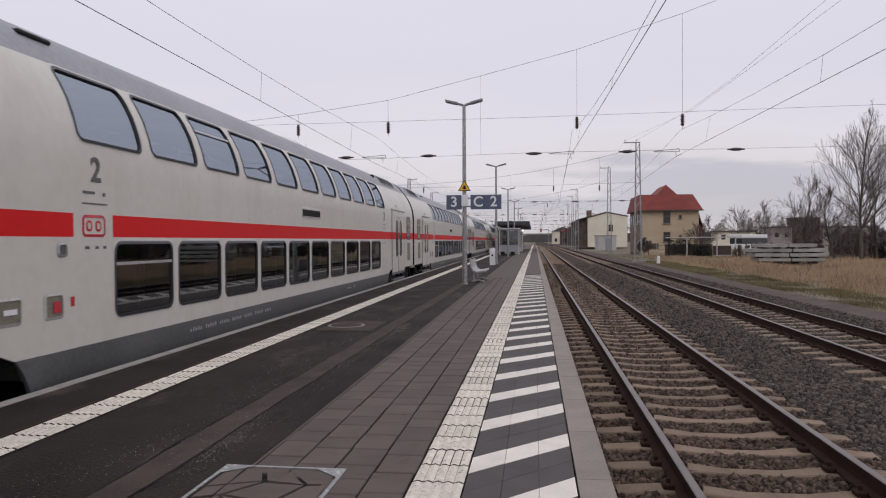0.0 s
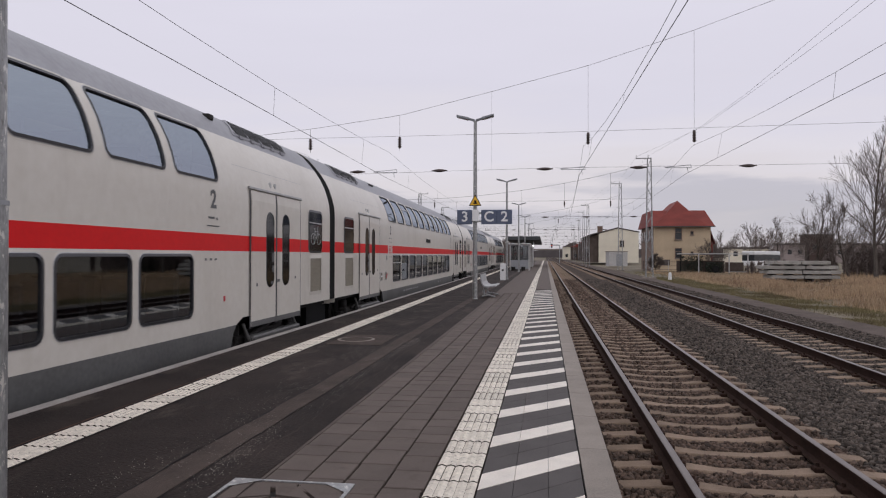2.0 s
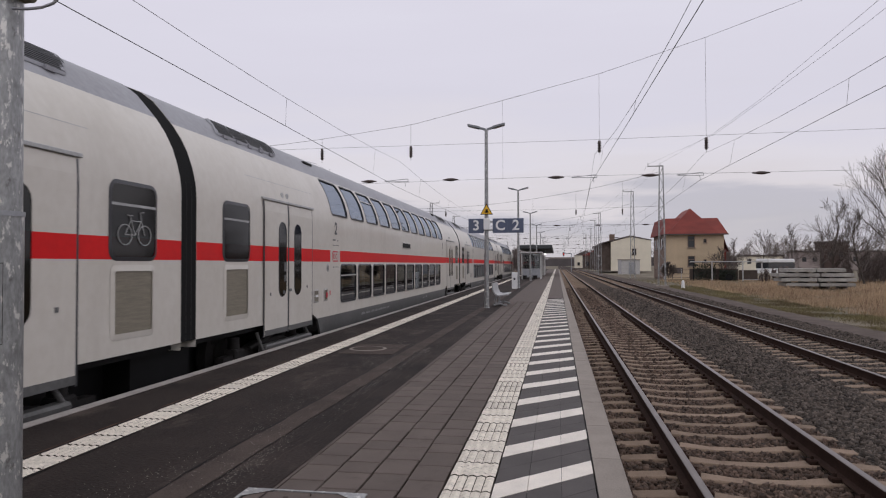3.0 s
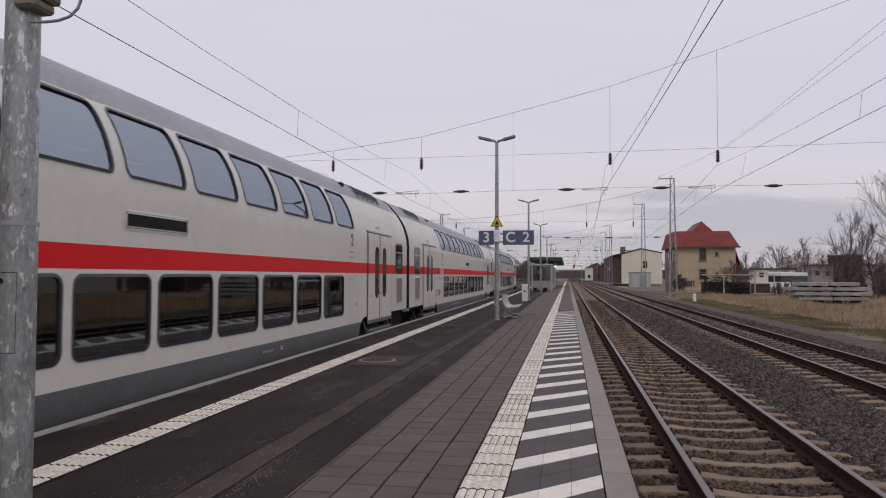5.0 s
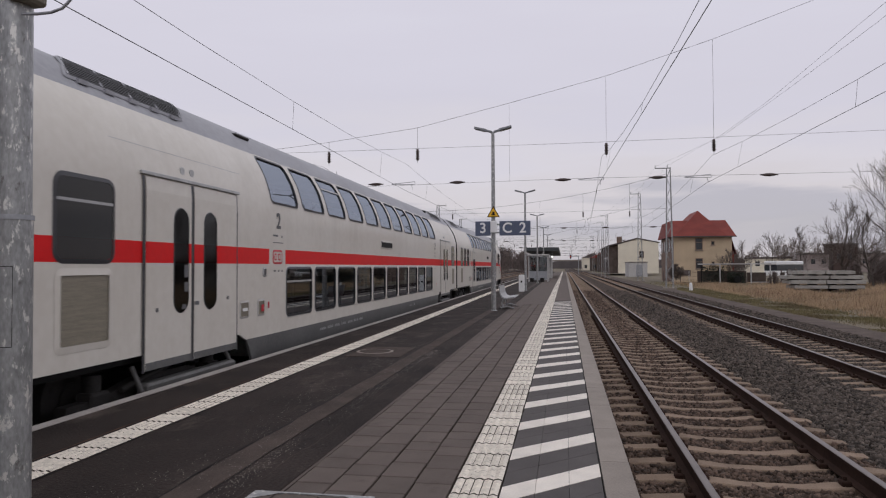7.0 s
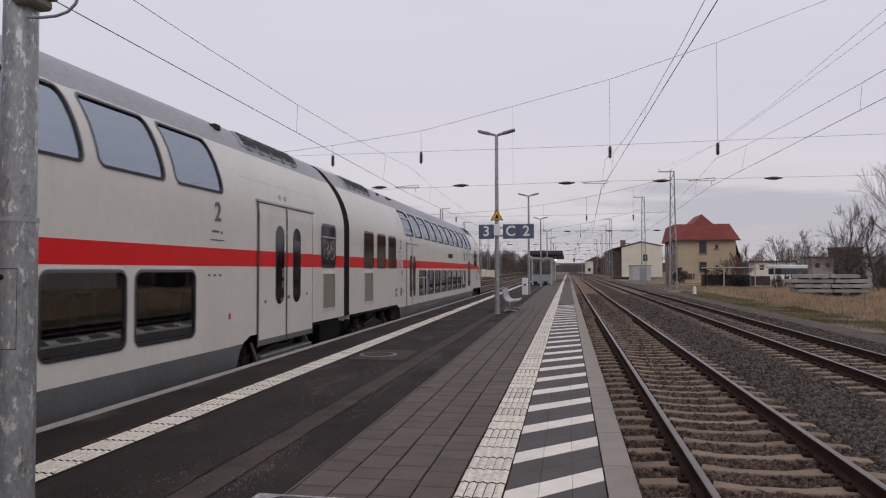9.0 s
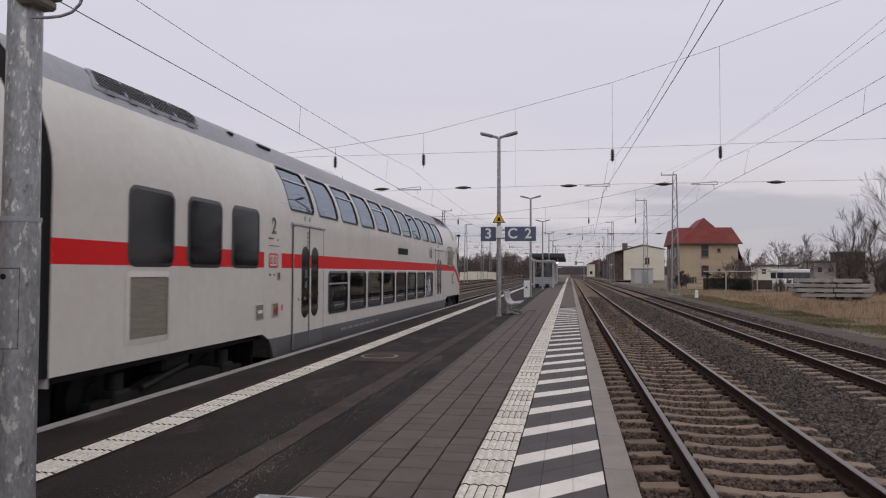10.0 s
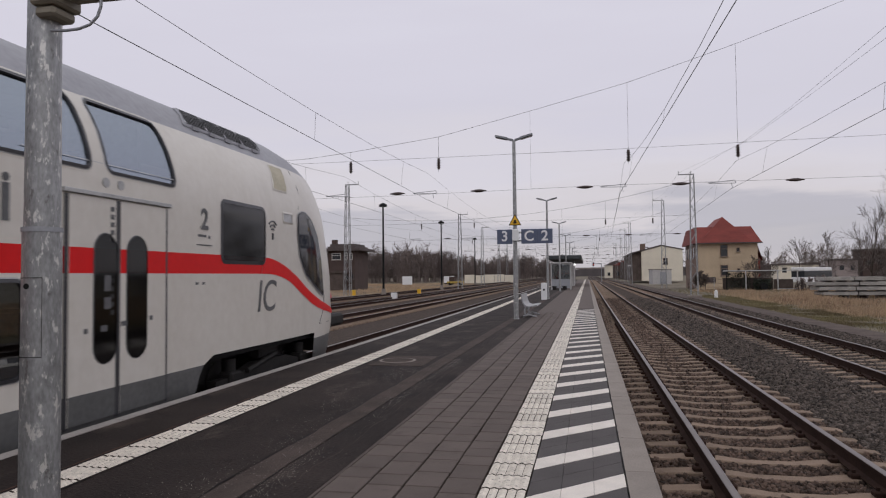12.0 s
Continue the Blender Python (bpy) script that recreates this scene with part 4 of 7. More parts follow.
def middle_car():
    car = thing("train_carriage", "white double-deck passenger carriage with a red band and grey roof", "train carriage", group="carriages of the train")
    ups = [(UPPER0 + PITCH * k, UPPER0 + PITCH * k + 1.22) for k in range(11)]
    lows = [(LOWER0 + PITCH * k, LOWER0 + PITCH * k + 1.28) for k in range(10)]
    holes = [(a, c, 2.46, 3.25) for a, c in ups] + [(a, c, 0.52, 1.35) for a, c in lows]
    part("body", body_mesh(holes, 5.62, 22.30, BODY1), (), car)
    skirt_corners(car, 5.62, 22.30)
    for i, (a, c) in enumerate(ups):
        window(car, a + 0.01, c - 0.01, 2.47, 3.22, 0.085, True, "upper_window", i in (2,))
    for i, (a, c) in enumerate(lows):
        window(car, a + 0.01, c - 0.01, 0.53, 1.34, 0.09, False, "lower_window", i in (0,))
    for u0, u1 in ((1.15, 2.0), (26.12, 26.96)):
        w = part("narrow_window", narrow(u0, u1, 1.45, 2.26), M_SEAL, car)
        b = bmesh.new()
        pane(b, u0, u1, 1.45, 2.26, 0.09, 0.006)
        part("pane", b, M_DOORGLASS, w)
        b = bmesh.new()
        p = [skin(u, z, 0.012) for u, z in ((u0, 2.02), (u1, 2.02), (u1, 2.05), (u0, 2.05))]
        b.faces.new([b.verts.new(q) for q in p])
        part("sash_bar", b, M_TRIM, w)
        if u0 > 20:
            bike(w, (u0 + u1) / 2, 1.70)
        side_box(car, "grille", u0 + 0.06, u1 - 0.06, 0.60, 1.29, M_GRILLE, frame_mat=M_BODY, fw=0.07)
    door(car, 2.57, 3.65, 4.92, 0.17, 2.43, 0.80, 2.11)
    door(car, 23.16, 24.30, 25.57, 0.17, 2.43, 0.80, 2.11)
    step_board(car, 2.65, 4.85), step_board(car, 23.25, 25.5)
    b = bmesh.new()
    pane(b, 13.47, 14.75, 1.88, 2.06, 0.02, 0.012, rows=2)
    d = part("destination_display", b, M_BLACK, car, "black destination display in a pale surround")
    b = bmesh.new()
    ring(b, 13.49, 14.73, 1.90, 2.04, 0.02, 0.05, 0.015)
    part("surround", b, M_BODY, d)
    bar_marks(car, [(13.7 + 0.17 * k, 13.82 + 0.17 * k, 1.95, 1.99) for k in range(5)], M_AMBER, "display_text")
    logo(car, 6.25, 6.66, 1.42, 1.66)
    wall_mark("class_number", TEXT_2, car, 6.49, 2.14)
    wall_mark("class_number", TEXT_2, car, 21.76 + 0.1, 2.16)
    lower_kit(car, 5.05, 6.11)
    bar_marks(car, [(21.7, 21.9, 1.885, 1.915), (21.95, 22.0, 1.87, 1.91), (21.66, 22.05, 1.775, 1.79), (21.6, 21.66, 1.28, 1.31), (21.75, 21.82, 1.28, 1.31), (21.9, 21.97, 1.28, 1.31)])
    bar_marks(car, [(22.2, 22.26, 0.66, 0.74)], M_LOGO, "red_sign")
    bar_marks(car, [(8.6 + 0.075 * k + 0.09 * (k // 5), 8.645 + 0.075 * k + 0.09 * (k // 5), 0.10, 0.145 + 0.012 * (k % 2)) for k in range(34)] + [(17.1 + 0.07 * k, 17.14 + 0.07 * k, 0.11, 0.15) for k in range(6)] + [(17.8, 17.9, 0.10, 0.17)], M_TRIM, "skirt_print")
    roof_kit(car, [(1.9, 4.2), (23.6, 26.0)], [(6.1, 0.52, 0.20, 0.06), (22.9, 0.18, 0.12, 0.10)])
    interior(car, 6.2, 22.1)
    sides(car, BODY1)
    sets = bogie(car, 3.35) + bogie(car, 24.45)
    gangway(car, BODY1, 27.6 + BODY0)
    return car, sets


def skirt_corners(car, a, c):
    """The slanting corners of the skirt beside the bogies."""
    for u, s in ((a, -1), (c, 1)):
        for side in (1, -1):
            b = bmesh.new()
            for p, w in (([(u, 0.26), (u + s * 0.36, 0.26), (u + s * 0.26, 0.14), (u + s * 0.17, -0.05), (u, -0.05)], [1.38] * 5),
                         ([(u, -0.05), (u + s * 0.17, -0.05), (u + s * 0.12, -0.20), (u, -0.20)], [1.38, 1.38, 1.34, 1.34])):
                o = [b.verts.new((side * x, y, z)) for x, (y, z) in zip(w, p)]
                i = [b.verts.new((side * (x - 0.04), y, z)) for x, (y, z) in zip(w, p)]
                b.faces.new(o), b.faces.new(i[::-1])
                for k in range(len(p)):
                    j = (k + 1) % len(p)
                    b.faces.new((o[k], o[j], i[j], i[k]))
            part("skirt_corner", b, M_SKIRT, car)
            b = bmesh.new()
            p = [(u, 0.36), (u + s * 0.60, 0.36), (u + s * 0.36, 0.262), (u, 0.262)]
            o = [b.verts.new((side * 1.38, y, z)) for y, z in p]
            i = [b.verts.new((side * 1.34, y, z)) for y, z in p]
            b.faces.new(o), b.faces.new(i[::-1])
            for k in range(4):
                b.faces.new((o[k], o[(k + 1) % 4], i[(k + 1) % 4], i[k]))
            part("lower_corner", b, M_BODY, car)


def narrow(u0, u1, z0, z1):
    b = bmesh.new()
    ring(b, u0, u1, z0, z1, 0.09, 0.045, 0.012)
    return b


def bike(w, u, z):
    """The white bicycle sign on a window."""
    b = bmesh.new()
    for cu in (u - 0.19, u + 0.19):
        pts = [skin(cu + 0.13 * math.cos(a), z + 0.115 * math.sin(a), 0.016) for a in [k * math.tau / 16 for k in range(17)]]
        pipe(b, pts, 0.006, 4)
    for q in ([(-0.19, 0), (-0.08, 0.16), (0.12, 0.16), (0.19, 0)], [(-0.08, 0.16), (0.0, 0.0), (0.12, 0.16)], [(-0.19, 0), (0, 0)], [(-0.08, 0.16), (-0.1, 0.22)], [(-0.15, 0.22), (-0.05, 0.22)], [(0.12, 0.16), (0.1, 0.26), (0.17, 0.27)]):
        pipe(b, [skin(u + a, z + c, 0.016) for a, c in q], 0.006, 4)
    part("bicycle_sign", b, M_TRIM, w)


def sides(car, end):
    """Under-floor of the end sections and the middle, with black shade cores at bogies."""
    for u0, u1 in ((BODY0 + 0.05, 5.2), (22.7, min(end, 27.6))):
        b = bmesh.new()
        box(b, -1.25, 1.25, u0, u1, 0.27, 0.33)
        # black core down to the rails, put in for the shade behind the bogies
        box(b, -0.64, 0.64, u0, u1, -0.52, 0.27)
        part("underframe", b, M_BLACK, car)
    b = bmesh.new()
    box(b, -1.1, 1.1, 5.2, 5.3, -0.3, 0.3), box(b, -1.1, 1.1, 22.6, 22.7, -0.3, 0.3)
    box(b, -1.1, 1.1, 5.3, 22.6, -0.28, -0.2)
    part("underfloor_tray", b, M_BLACK, car)


def gangway(car, u0, u1):
    b = bmesh.new()
    prof = PROFILE[3:]
    full = prof + [(-x, z) for x, z in prof[:-1][::-1]]
    n = 6
    rows = []
    for k in range(n + 1):
        s = 0.998 if k % 2 == 0 else 0.978
        rows.append([b.verts.new((x * s, u0 + (u1 - u0) * k / n, 0.3 + (z - 0.3) * s)) for x, z in full])
    for r0, r1 in zip(rows[:-1], rows[1:]):
        for k in range(len(full) - 1):
            b.faces.new((r0[k], r0[k + 1], r1[k + 1], r1[k]))
    part("gangway_bellows", b, M_BLACK, car, "black folded gangway bellows")
    # added black block: stands for the coupler and the shade under the gap
    b = bmesh.new()
    box(b, -1.0, 1.0, u0 - 0.5, u1 + 0.5, -0.45, 0.30)
    part("coupler", b, M_BLACK, car)


M_AMBER = bpy.data.materials.new("amber_display")
M_AMBER.use_nodes = True
M_AMBER.node_tree.nodes["Principled BSDF"].inputs["Base Color"].default_value = (0.2, 0.09, 0.02, 1)


def cab_car():
    car = thing("cab_carriage", "white double-deck control carriage with a rounded nose and swooping red band", "train carriage", group="carriages of the train")
    end = 28.2
    ups = [(6.12 + PITCH * k, 6.12 + PITCH * k + 1.22) for k in range(11)]
    lows = [(8.14 + PITCH * k, 8.14 + PITCH * k + 1.28) for k in range(8)]
    holes = [(a, c, 2.46, 3.25) for a, c in ups] + [(a, c, 0.52, 1.35) for a, c in lows]
    part("body", body_mesh(holes, 5.62, 22.20, end, True, (5.05, 5.75), 24.2), (), car)
    for i, (a, c) in enumerate(ups):
        window(car, a + 0.01, c - 0.01, 2.47, 3.22, 0.085, True, "upper_window", i in (0, 2, 4))
    for i, (a, c) in enumerate(lows):
        window(car, a + 0.01, c - 0.01, 0.53, 1.34, 0.09, False, "lower_window", i in (0,))
    for u0, u1 in ((1.56, 2.40), (2.78, 3.61), (3.98, 4.82)):
        w = part("narrow_window", narrow(u0, u1, 1.45, 2.28), M_SEAL, car)
        b = bmesh.new()
        pane(b, u0, u1, 1.45, 2.28, 0.09, 0.006)
        part("pane", b, M_DOORGLASS, w)
    side_box(car, "grille", 1.55, 2.30, 0.60, 1.29, M_GRILLE, frame_mat=M_BODY, fw=0.07)
    door(car, 6.23, 7.02, 7.81, -0.02, 2.17, 0.52, 1.82, 0.345)
    door(car, 20.12, 20.86, 21.72, -0.02, 2.17, 0.52, 1.82, 0.345)
    b = bmesh.new()
    pane(b, 14.2, 15.45, 1.88, 2.06, 0.02, 0.012, rows=2)
    part("destination_display", b, M_BLACK, car, "black destination display")
    logo(car, 5.22, 5.60, 1.42, 1.66)
    wall_mark("class_number", TEXT_2, car, 5.42, 2.10)
    wall_mark("class_number", TEXT_2, car, 22.56, 2.10)
    lower_kit(car, 4.75, 5.05)
    bar_marks(car, [(22.4, 22.6, 1.885, 1.915), (22.65, 22.7, 1.87, 1.91), (22.36, 22.75, 1.775, 1.79), (22.35, 22.42, 1.28, 1.31), (22.5, 22.57, 1.28, 1.31)])
    skirt_corners(car, 5.62, 22.20)
    # family and wheelchair signs
    b = bmesh.new()
    for a, h in ((19.05, 0.30), (19.24, 0.2), (19.42, 0.32)):
        tube(b, skin(a, 1.86 + h + 0.05, 0.004), skin(a, 1.86 + h + 0.05, 0.008), 0.04, n=8)
        box(b, HALF + 0.003, HALF + 0.008, a - 0.04, a + 0.04, 1.86, 1.86 + h)
    part("pictogram", b, M_MARK, car)
    b = bmesh.new()
    c_ = lambda u, z: skin(u, z, 0.004)
    pipe(b, [c_(19.0 + 0.13 * math.cos(a), 0.82 + 0.13 * math.sin(a)) for a in [k * math.tau / 16 + 1.4 for k in range(13)]], 0.014, 4)
    pipe(b, [c_(18.98, 1.14), c_(18.98, 0.88), c_(19.13, 0.86), c_(19.2, 0.72)], 0.02, 4)
    tube(b, c_(18.98, 1.2) - Vector((0.002, 0, 0)), c_(18.98, 1.2) + Vector((0.004, 0, 0)), 0.04, n=10)
    part("wheelchair_sign", b, M_SIGNWHITE, car)
    # cab side window
    b = bmesh.new()
    ring(b, 23.02, 24.28, 1.60, 2.38, 0.07, 0.05, 0.012)
    w = part("cab_side_window", b, M_SEAL, car)
    b = bmesh.new()
    pane(b, 23.02, 24.28, 1.60, 2.38, 0.07, 0.006)
    part("pane", b, M_DOORGLASS, w)
    # wireless sign
    b = bmesh.new()
    for r in (0.06, 0.12, 0.18):
        pipe(b, [skin(24.56 + r * math.cos(a), 2.06 + r * math.sin(a), 0.006) for a in [radians(45 + 90 * k / 8) for k in range(9)]], 0.013, 4)
    pipe(b, [skin(24.56, 1.95, 0.006), skin(24.56, 2.05, 0.006)], 0.02, 4)
    part("wireless_sign", b, M_MARK, car)
    # cab quarter light, set in a dark seal and a pale trim
    LO = [(1.05, 0.478), (1.20, 0.376), (1.42, 0.259), (1.72, 0.196), (2.09, 0.184), (2.40, 0.196), (2.45, 0.215), (2.485, 0.262)]
    HI = [(1.05, 0.484), (1.40, 0.484), (1.68, 0.477), (2.10, 0.451), (2.36, 0.376), (2.45, 0.318), (2.485, 0.288)]

    def nose_patch(sd, grow_s, grow_z, out):
        pb = bmesh.new()
        prev = None
        for k in range(25):
            f = k / 24
            z = 1.05 - grow_z * 2.0 + (1.435 + grow_z * 3.0) * f
            zt = 1.05 + 1.435 * f
            ue = lerp_table(NOSE_END, z)
            lo, hi = lerp_table(LO, zt) - grow_s, lerp_table(HI, zt) + grow_s
            row = [skin(NOSE_U0 + (ue - NOSE_U0) * (lo + (hi - lo) * j / 6), z, out, True) for j in range(7)]
            row = [pb.verts.new((sd * p.x, p.y, p.z)) for p in row]
            if prev:
                for j in range(6):
                    pb.faces.new((prev[j], prev[j + 1], row[j + 1], row[j])).smooth = True
            prev = row
        return pb

    for sd in (1, -1):
        q_light = part("cab_quarter_window", nose_patch(sd, 0.016, 0.022, 0.008), M_TRIM, car, "curved cab window in a pale trim")
        part("seal", nose_patch(sd, 0.010, 0.014, 0.012), M_SEAL, q_light)
        part("pane", nose_patch(sd, 0.0, 0.0, 0.017), M_SCREEN, q_light)
    # windscreen across the front
    b = bmesh.new()
    for sd in (1, -1):
        prev = None
        for k in range(13):
            z = 1.05 + 1.5 * k / 12
            ue = lerp_table(NOSE_END, z)
            row = [skin(NOSE_U0 + (ue - NOSE_U0) * (0.86 + 0.139 * j / 8), z, 0.02, True) for j in range(9)]
            row = [b.verts.new((sd * p.x, p.y, p.z)) for p in row]
            if prev:
                for j in range(8):
                    b.faces.new((prev[j], prev[j + 1], row[j + 1], row[j])).smooth = True
            prev = row
    part("windscreen", b, M_SCREEN, car, "black front windscreen")
    # red band that swoops down round the nose
    RED_TOP = [(24.2, 1.67), (24.4, 1.668), (24.6, 1.65), (25.04, 1.55), (25.51, 1.38), (26.05, 1.13), (26.72, 0.93), (27.81, 0.73), (28.6, 0.62)]
    RED_LOW = [(24.2, 1.42), (24.5, 1.418), (24.78, 1.395), (25.22, 1.30), (25.72, 1.08), (26.3, 0.86), (26.88, 0.745), (27.8, 0.64), (28.6, 0.58)]
    smooth_at = lambda tab, u: sum(lerp_table(tab, u + d * 0.09) for d in (-2, -1, 0, 1, 2)) / 5
    b = bmesh.new()
    prev = None
    for k in range(37):
        u = 24.2 + 4.3 * k / 36
        low, top = (1.42, 1.67) if k == 0 else (smooth_at(RED_LOW, u), smooth_at(RED_TOP, u))
        row = [b.verts.new(skin(u, low + (top - low) * j / 4, 0.004, True)) for j in range(5)]
        if prev:
            for j in range(4):
                b.faces.new((prev[j], row[j], row[j + 1], prev[j + 1])).smooth = True
        prev = row
    part("red_swoop", b, M_RED, car)
    # seams of the nose cap and apron
    for line in ([(0.215, 2.53), (0.30, 2.9), (0.33, 3.25)], [(0.43, 0.50), (0.60, 0.50), (0.80, 0.52)], [(0.43, 0.50), (0.50, 0.80), (0.51, 1.02)]):
        b = bmesh.new()
        pts = [skin(NOSE_U0 + (lerp_table(NOSE_END, z) - NOSE_U0) * f, z, 0.001, True) for f, z in line]
        pipe(b, [pts[0].lerp(pts[1], k / 4) for k in range(5)] + [pts[1].lerp(pts[2], k / 4) for k in range(1, 5)], 0.006, 4)
        part("seam", b, M_SKIRT, car)
    # lettering
    me = text_mesh("IC", 0.68, M_MARK)
    for v in me.vertices:
        v.co.x += 0.18 * v.co.y
    wall_mark("lettering", me, car, 24.37, 1.06, 0.006)
    # rear cab window and vents, headlamps, buffers
    b = bmesh.new()
    pane(b, 24.80, 25.30, 2.78, 3.22, 0.03, 0.012, True, 5, 0.62)
    h = part("roof_hatch", b, M_CREAMPAINT, car, "cream hatch on the shoulder of the nose")
    b = bmesh.new()
    ring(b, 24.80, 25.30, 2.78, 3.22, 0.03, 0.03, 0.016, True, 0.0, 0.62)
    part("rim", b, M_BODY, h)
    side_box(car, "vent", 24.96, 25.32, 2.26, 2.40, M_TRIM, frame_mat=M_BODY)
    for s in (-1, 1):
        b = bmesh.new()
        box(b, s * 0.85 - 0.14, s * 0.85 + 0.14, 27.2, 29.0, 0.33, 0.58, 0.05)
        part("buffer", b, M_DARKSTEEL, car)
    for um in (7.02, 20.86):
        bar_marks(car, [(um - 0.13, um - 0.07, 1.73 + 0.08 * k, 1.78 + 0.08 * k) for k in range(5)] + [(um - 0.13, um - 0.07, 1.00 + 0.08 * k, 1.05 + 0.08 * k) for k in range(5)], M_MARK, "door_print", 0.02)
    for s in (-1, 1):
        b = bmesh.new()
        c = skin(28.4, 0.95, 0.01, True)
        tube(b, (s * c.x * 0.9, c.y, 0.95), (s * c.x * 0.9, c.y + 0.08, 0.95), 0.09, n=12)
        part("tail_lamp", b, M_LOGO, car)
    bar_marks(car, [(9.0 + 0.075 * k + 0.09 * (k // 5), 9.045 + 0.075 * k + 0.09 * (k // 5), 0.10, 0.145 + 0.012 * (k % 2)) for k in range(34)], M_TRIM, "skirt_print")
    roof_kit(car, [(1.6, 3.8), (22.9, 25.1)], [(6.1, 0.52, 0.20, 0.06), (5.0, 0.15, 0.1, 0.06)])
    interior(car, 5.9, 21.9)
    sides(car, 26.9)
    sets = bogie(car, 3.0) + bogie(car, 25.0)
    return car, sets


M_SCREEN = mat("black_windscreen", (0.012, 0.013, 0.016), 0.06, scale=3, fine=20, bump=0)

STARTS = (0.61, 28.21, 55.81)
CARS = []
first, first_sets = middle_car()
CARS.append((first, first_sets, STARTS[0]))
for s0 in STARTS[1:]:
    c = copy_thing(first, Matrix.Identity(4))
    sets = [w for g in c.children for w in g.children if w.name.startswith("wheelset")]
    CARS.append((c, sets, s0))
last, last_sets = cab_car()
CARS.append((last, last_sets, 83.41))
# ---- platform furniture ----
M_LAMPHEAD = mat("lamp_head_grey", (0.16, 0.165, 0.175), 0.45, metal=0.3, scale=4, fine=30, bump=0)
M_DIFFUSER = mat("lamp_diffuser", (0.5, 0.5, 0.5), 0.4, scale=4, fine=30, bump=0)


def lamp_post(m, near=False):
    lp = thing("platform_lamp", "galvanised double-armed lamp post on the platform", "street lamp", m, group="platform lamps")
    b = bmesh.new()
    tube(b, (0, 0, 0.0), (0, 0, 1.57), 0.077, 0.074, n=24)
    tube(b, (0, 0, 1.57), (0, 0, 5.57), 0.0685, 0.050, n=24)
    part("pole", b, M_GALV, lp)
    b = bmesh.new()
    tube(b, (0, 0, 1.555), (0, 0, 1.575), 0.0775, n=24)
    part("collar", b, M_STEEL, lp)
    b = bmesh.new()
    tube(b, (0, 0, 0), (0, 0, 0.03), 0.10, 0.082, n=20)
    part("base_plate", b, M_GALV, lp)
    for s in (-1, 1):
        b = bmesh.new()
        pts = [(s * 0.02, 5.54), (s * 0.20, 5.60), (s * 0.58, 5.70)]
        for (xa, za), (xb, zb), w in ((pts[0], pts[1], 0.05), (pts[1], pts[2], 0.11)):
            v = [b.verts.new(p) for p in ((xa, -w, za), (xa, w, za), (xb, w, zb), (xb, -w, zb), (xa, -w * 0.8, za + 0.07), (xa, w * 0.8, za + 0.07), (xb, w * 0.8, zb + 0.06), (xb, -w * 0.8, zb + 0.06))]
            for q in ((0, 1, 2, 3), (7, 6, 5, 4), (0, 4, 5, 1), (1, 5, 6, 2), (2, 6, 7, 3), (3, 7, 4, 0)):
                b.faces.new([v[i] for i in q])
        h = part("lamp_head", b, M_LAMPHEAD, lp, "dark flat lamp head")
        b = bmesh.new()
        v = [b.verts.new(p) for p in ((s * 0.24, -0.09, 5.602), (s * 0.24, 0.09, 5.602), (s * 0.56, 0.09, 5.687), (s * 0.56, -0.09, 5.687))]
        b.faces.new(v)
        for q in v:
            q.co.z -= 0.006
        part("diffuser", b, M_DIFFUSER, h)
    return lp


lamp0 = lamp_post(pose(-2.193, 2.46, 0))
for y in (21.6, 39.8, 58.0, 76.2, 94.4, 112.6, 131):
    copy_thing(lamp0, pose(-2.18 - 0.001 * (y - 21), y, 0))
# the near post carries a sign bracket with its cable, a band and a service hatch
b = bmesh.new()
box(b, 0.01, 0.13, -0.10, 0.06, 2.47, 2.80, 0.01)
box(b, 0.13, 0.75, -0.07, 0.03, 2.50, 2.64, 0.012)
box(b, 0.02, 0.115, -0.085, 0.045, 2.425, 2.468, 0.012)
part("sign_bracket", b, M_GRILLE, lamp0, "cream steel sign bracket")
b = bmesh.new()
pts = [(0.07, -0.045, 2.375), (0.14, -0.045, 2.370), (0.20, -0.045, 2.372), (0.25, -0.045, 2.385), (0.285, -0.045, 2.415), (0.30, -0.045, 2.455), (0.295, -0.04, 2.51)]
pipe(b, pts, 0.006, 6)
part("cable", b, M_STEEL, lamp0)
b = bmesh.new()
tube(b, (0, 0, 2.53), (0, 0, 2.548), 0.0695, n=24)
part("clamp_band", b, M_TRIM, lamp0)
b = bmesh.new()


def on_post(a, z, r):
    return (r * math.sin(a), -r * math.cos(a), z)


for a0, a1, z0, z1 in ((-0.62, 0.75, 1.05, 1.37),):
    n = 8
    for za, zb in ((z0, z0 + 0.003), (z1 - 0.003, z1)):
        for k in range(n):
            aa, ab = a0 + (a1 - a0) * k / n, a0 + (a1 - a0) * (k + 1) / n
            b.faces.new([b.verts.new(on_post(a, z, 0.0775)) for a, z in ((aa, za), (ab, za), (ab, zb), (aa, zb))])
    for aa in (a0, a1 - 0.025):
        b.faces.new([b.verts.new(on_post(a, z, 0.0775)) for a, z in ((aa, z0), (aa + 0.025, z0), (aa + 0.025, z1), (aa, z1))])
h = part("service_hatch", b, M_DARKSTEEL, lamp0)
b = bmesh.new()
c = Vector(on_post(-0.08, 1.335, 0.0735))
tube(b, c, c + Vector((0, -0.004, 0)), 0.012, n=10)
part("hatch_lock", b, M_BLACK, h)


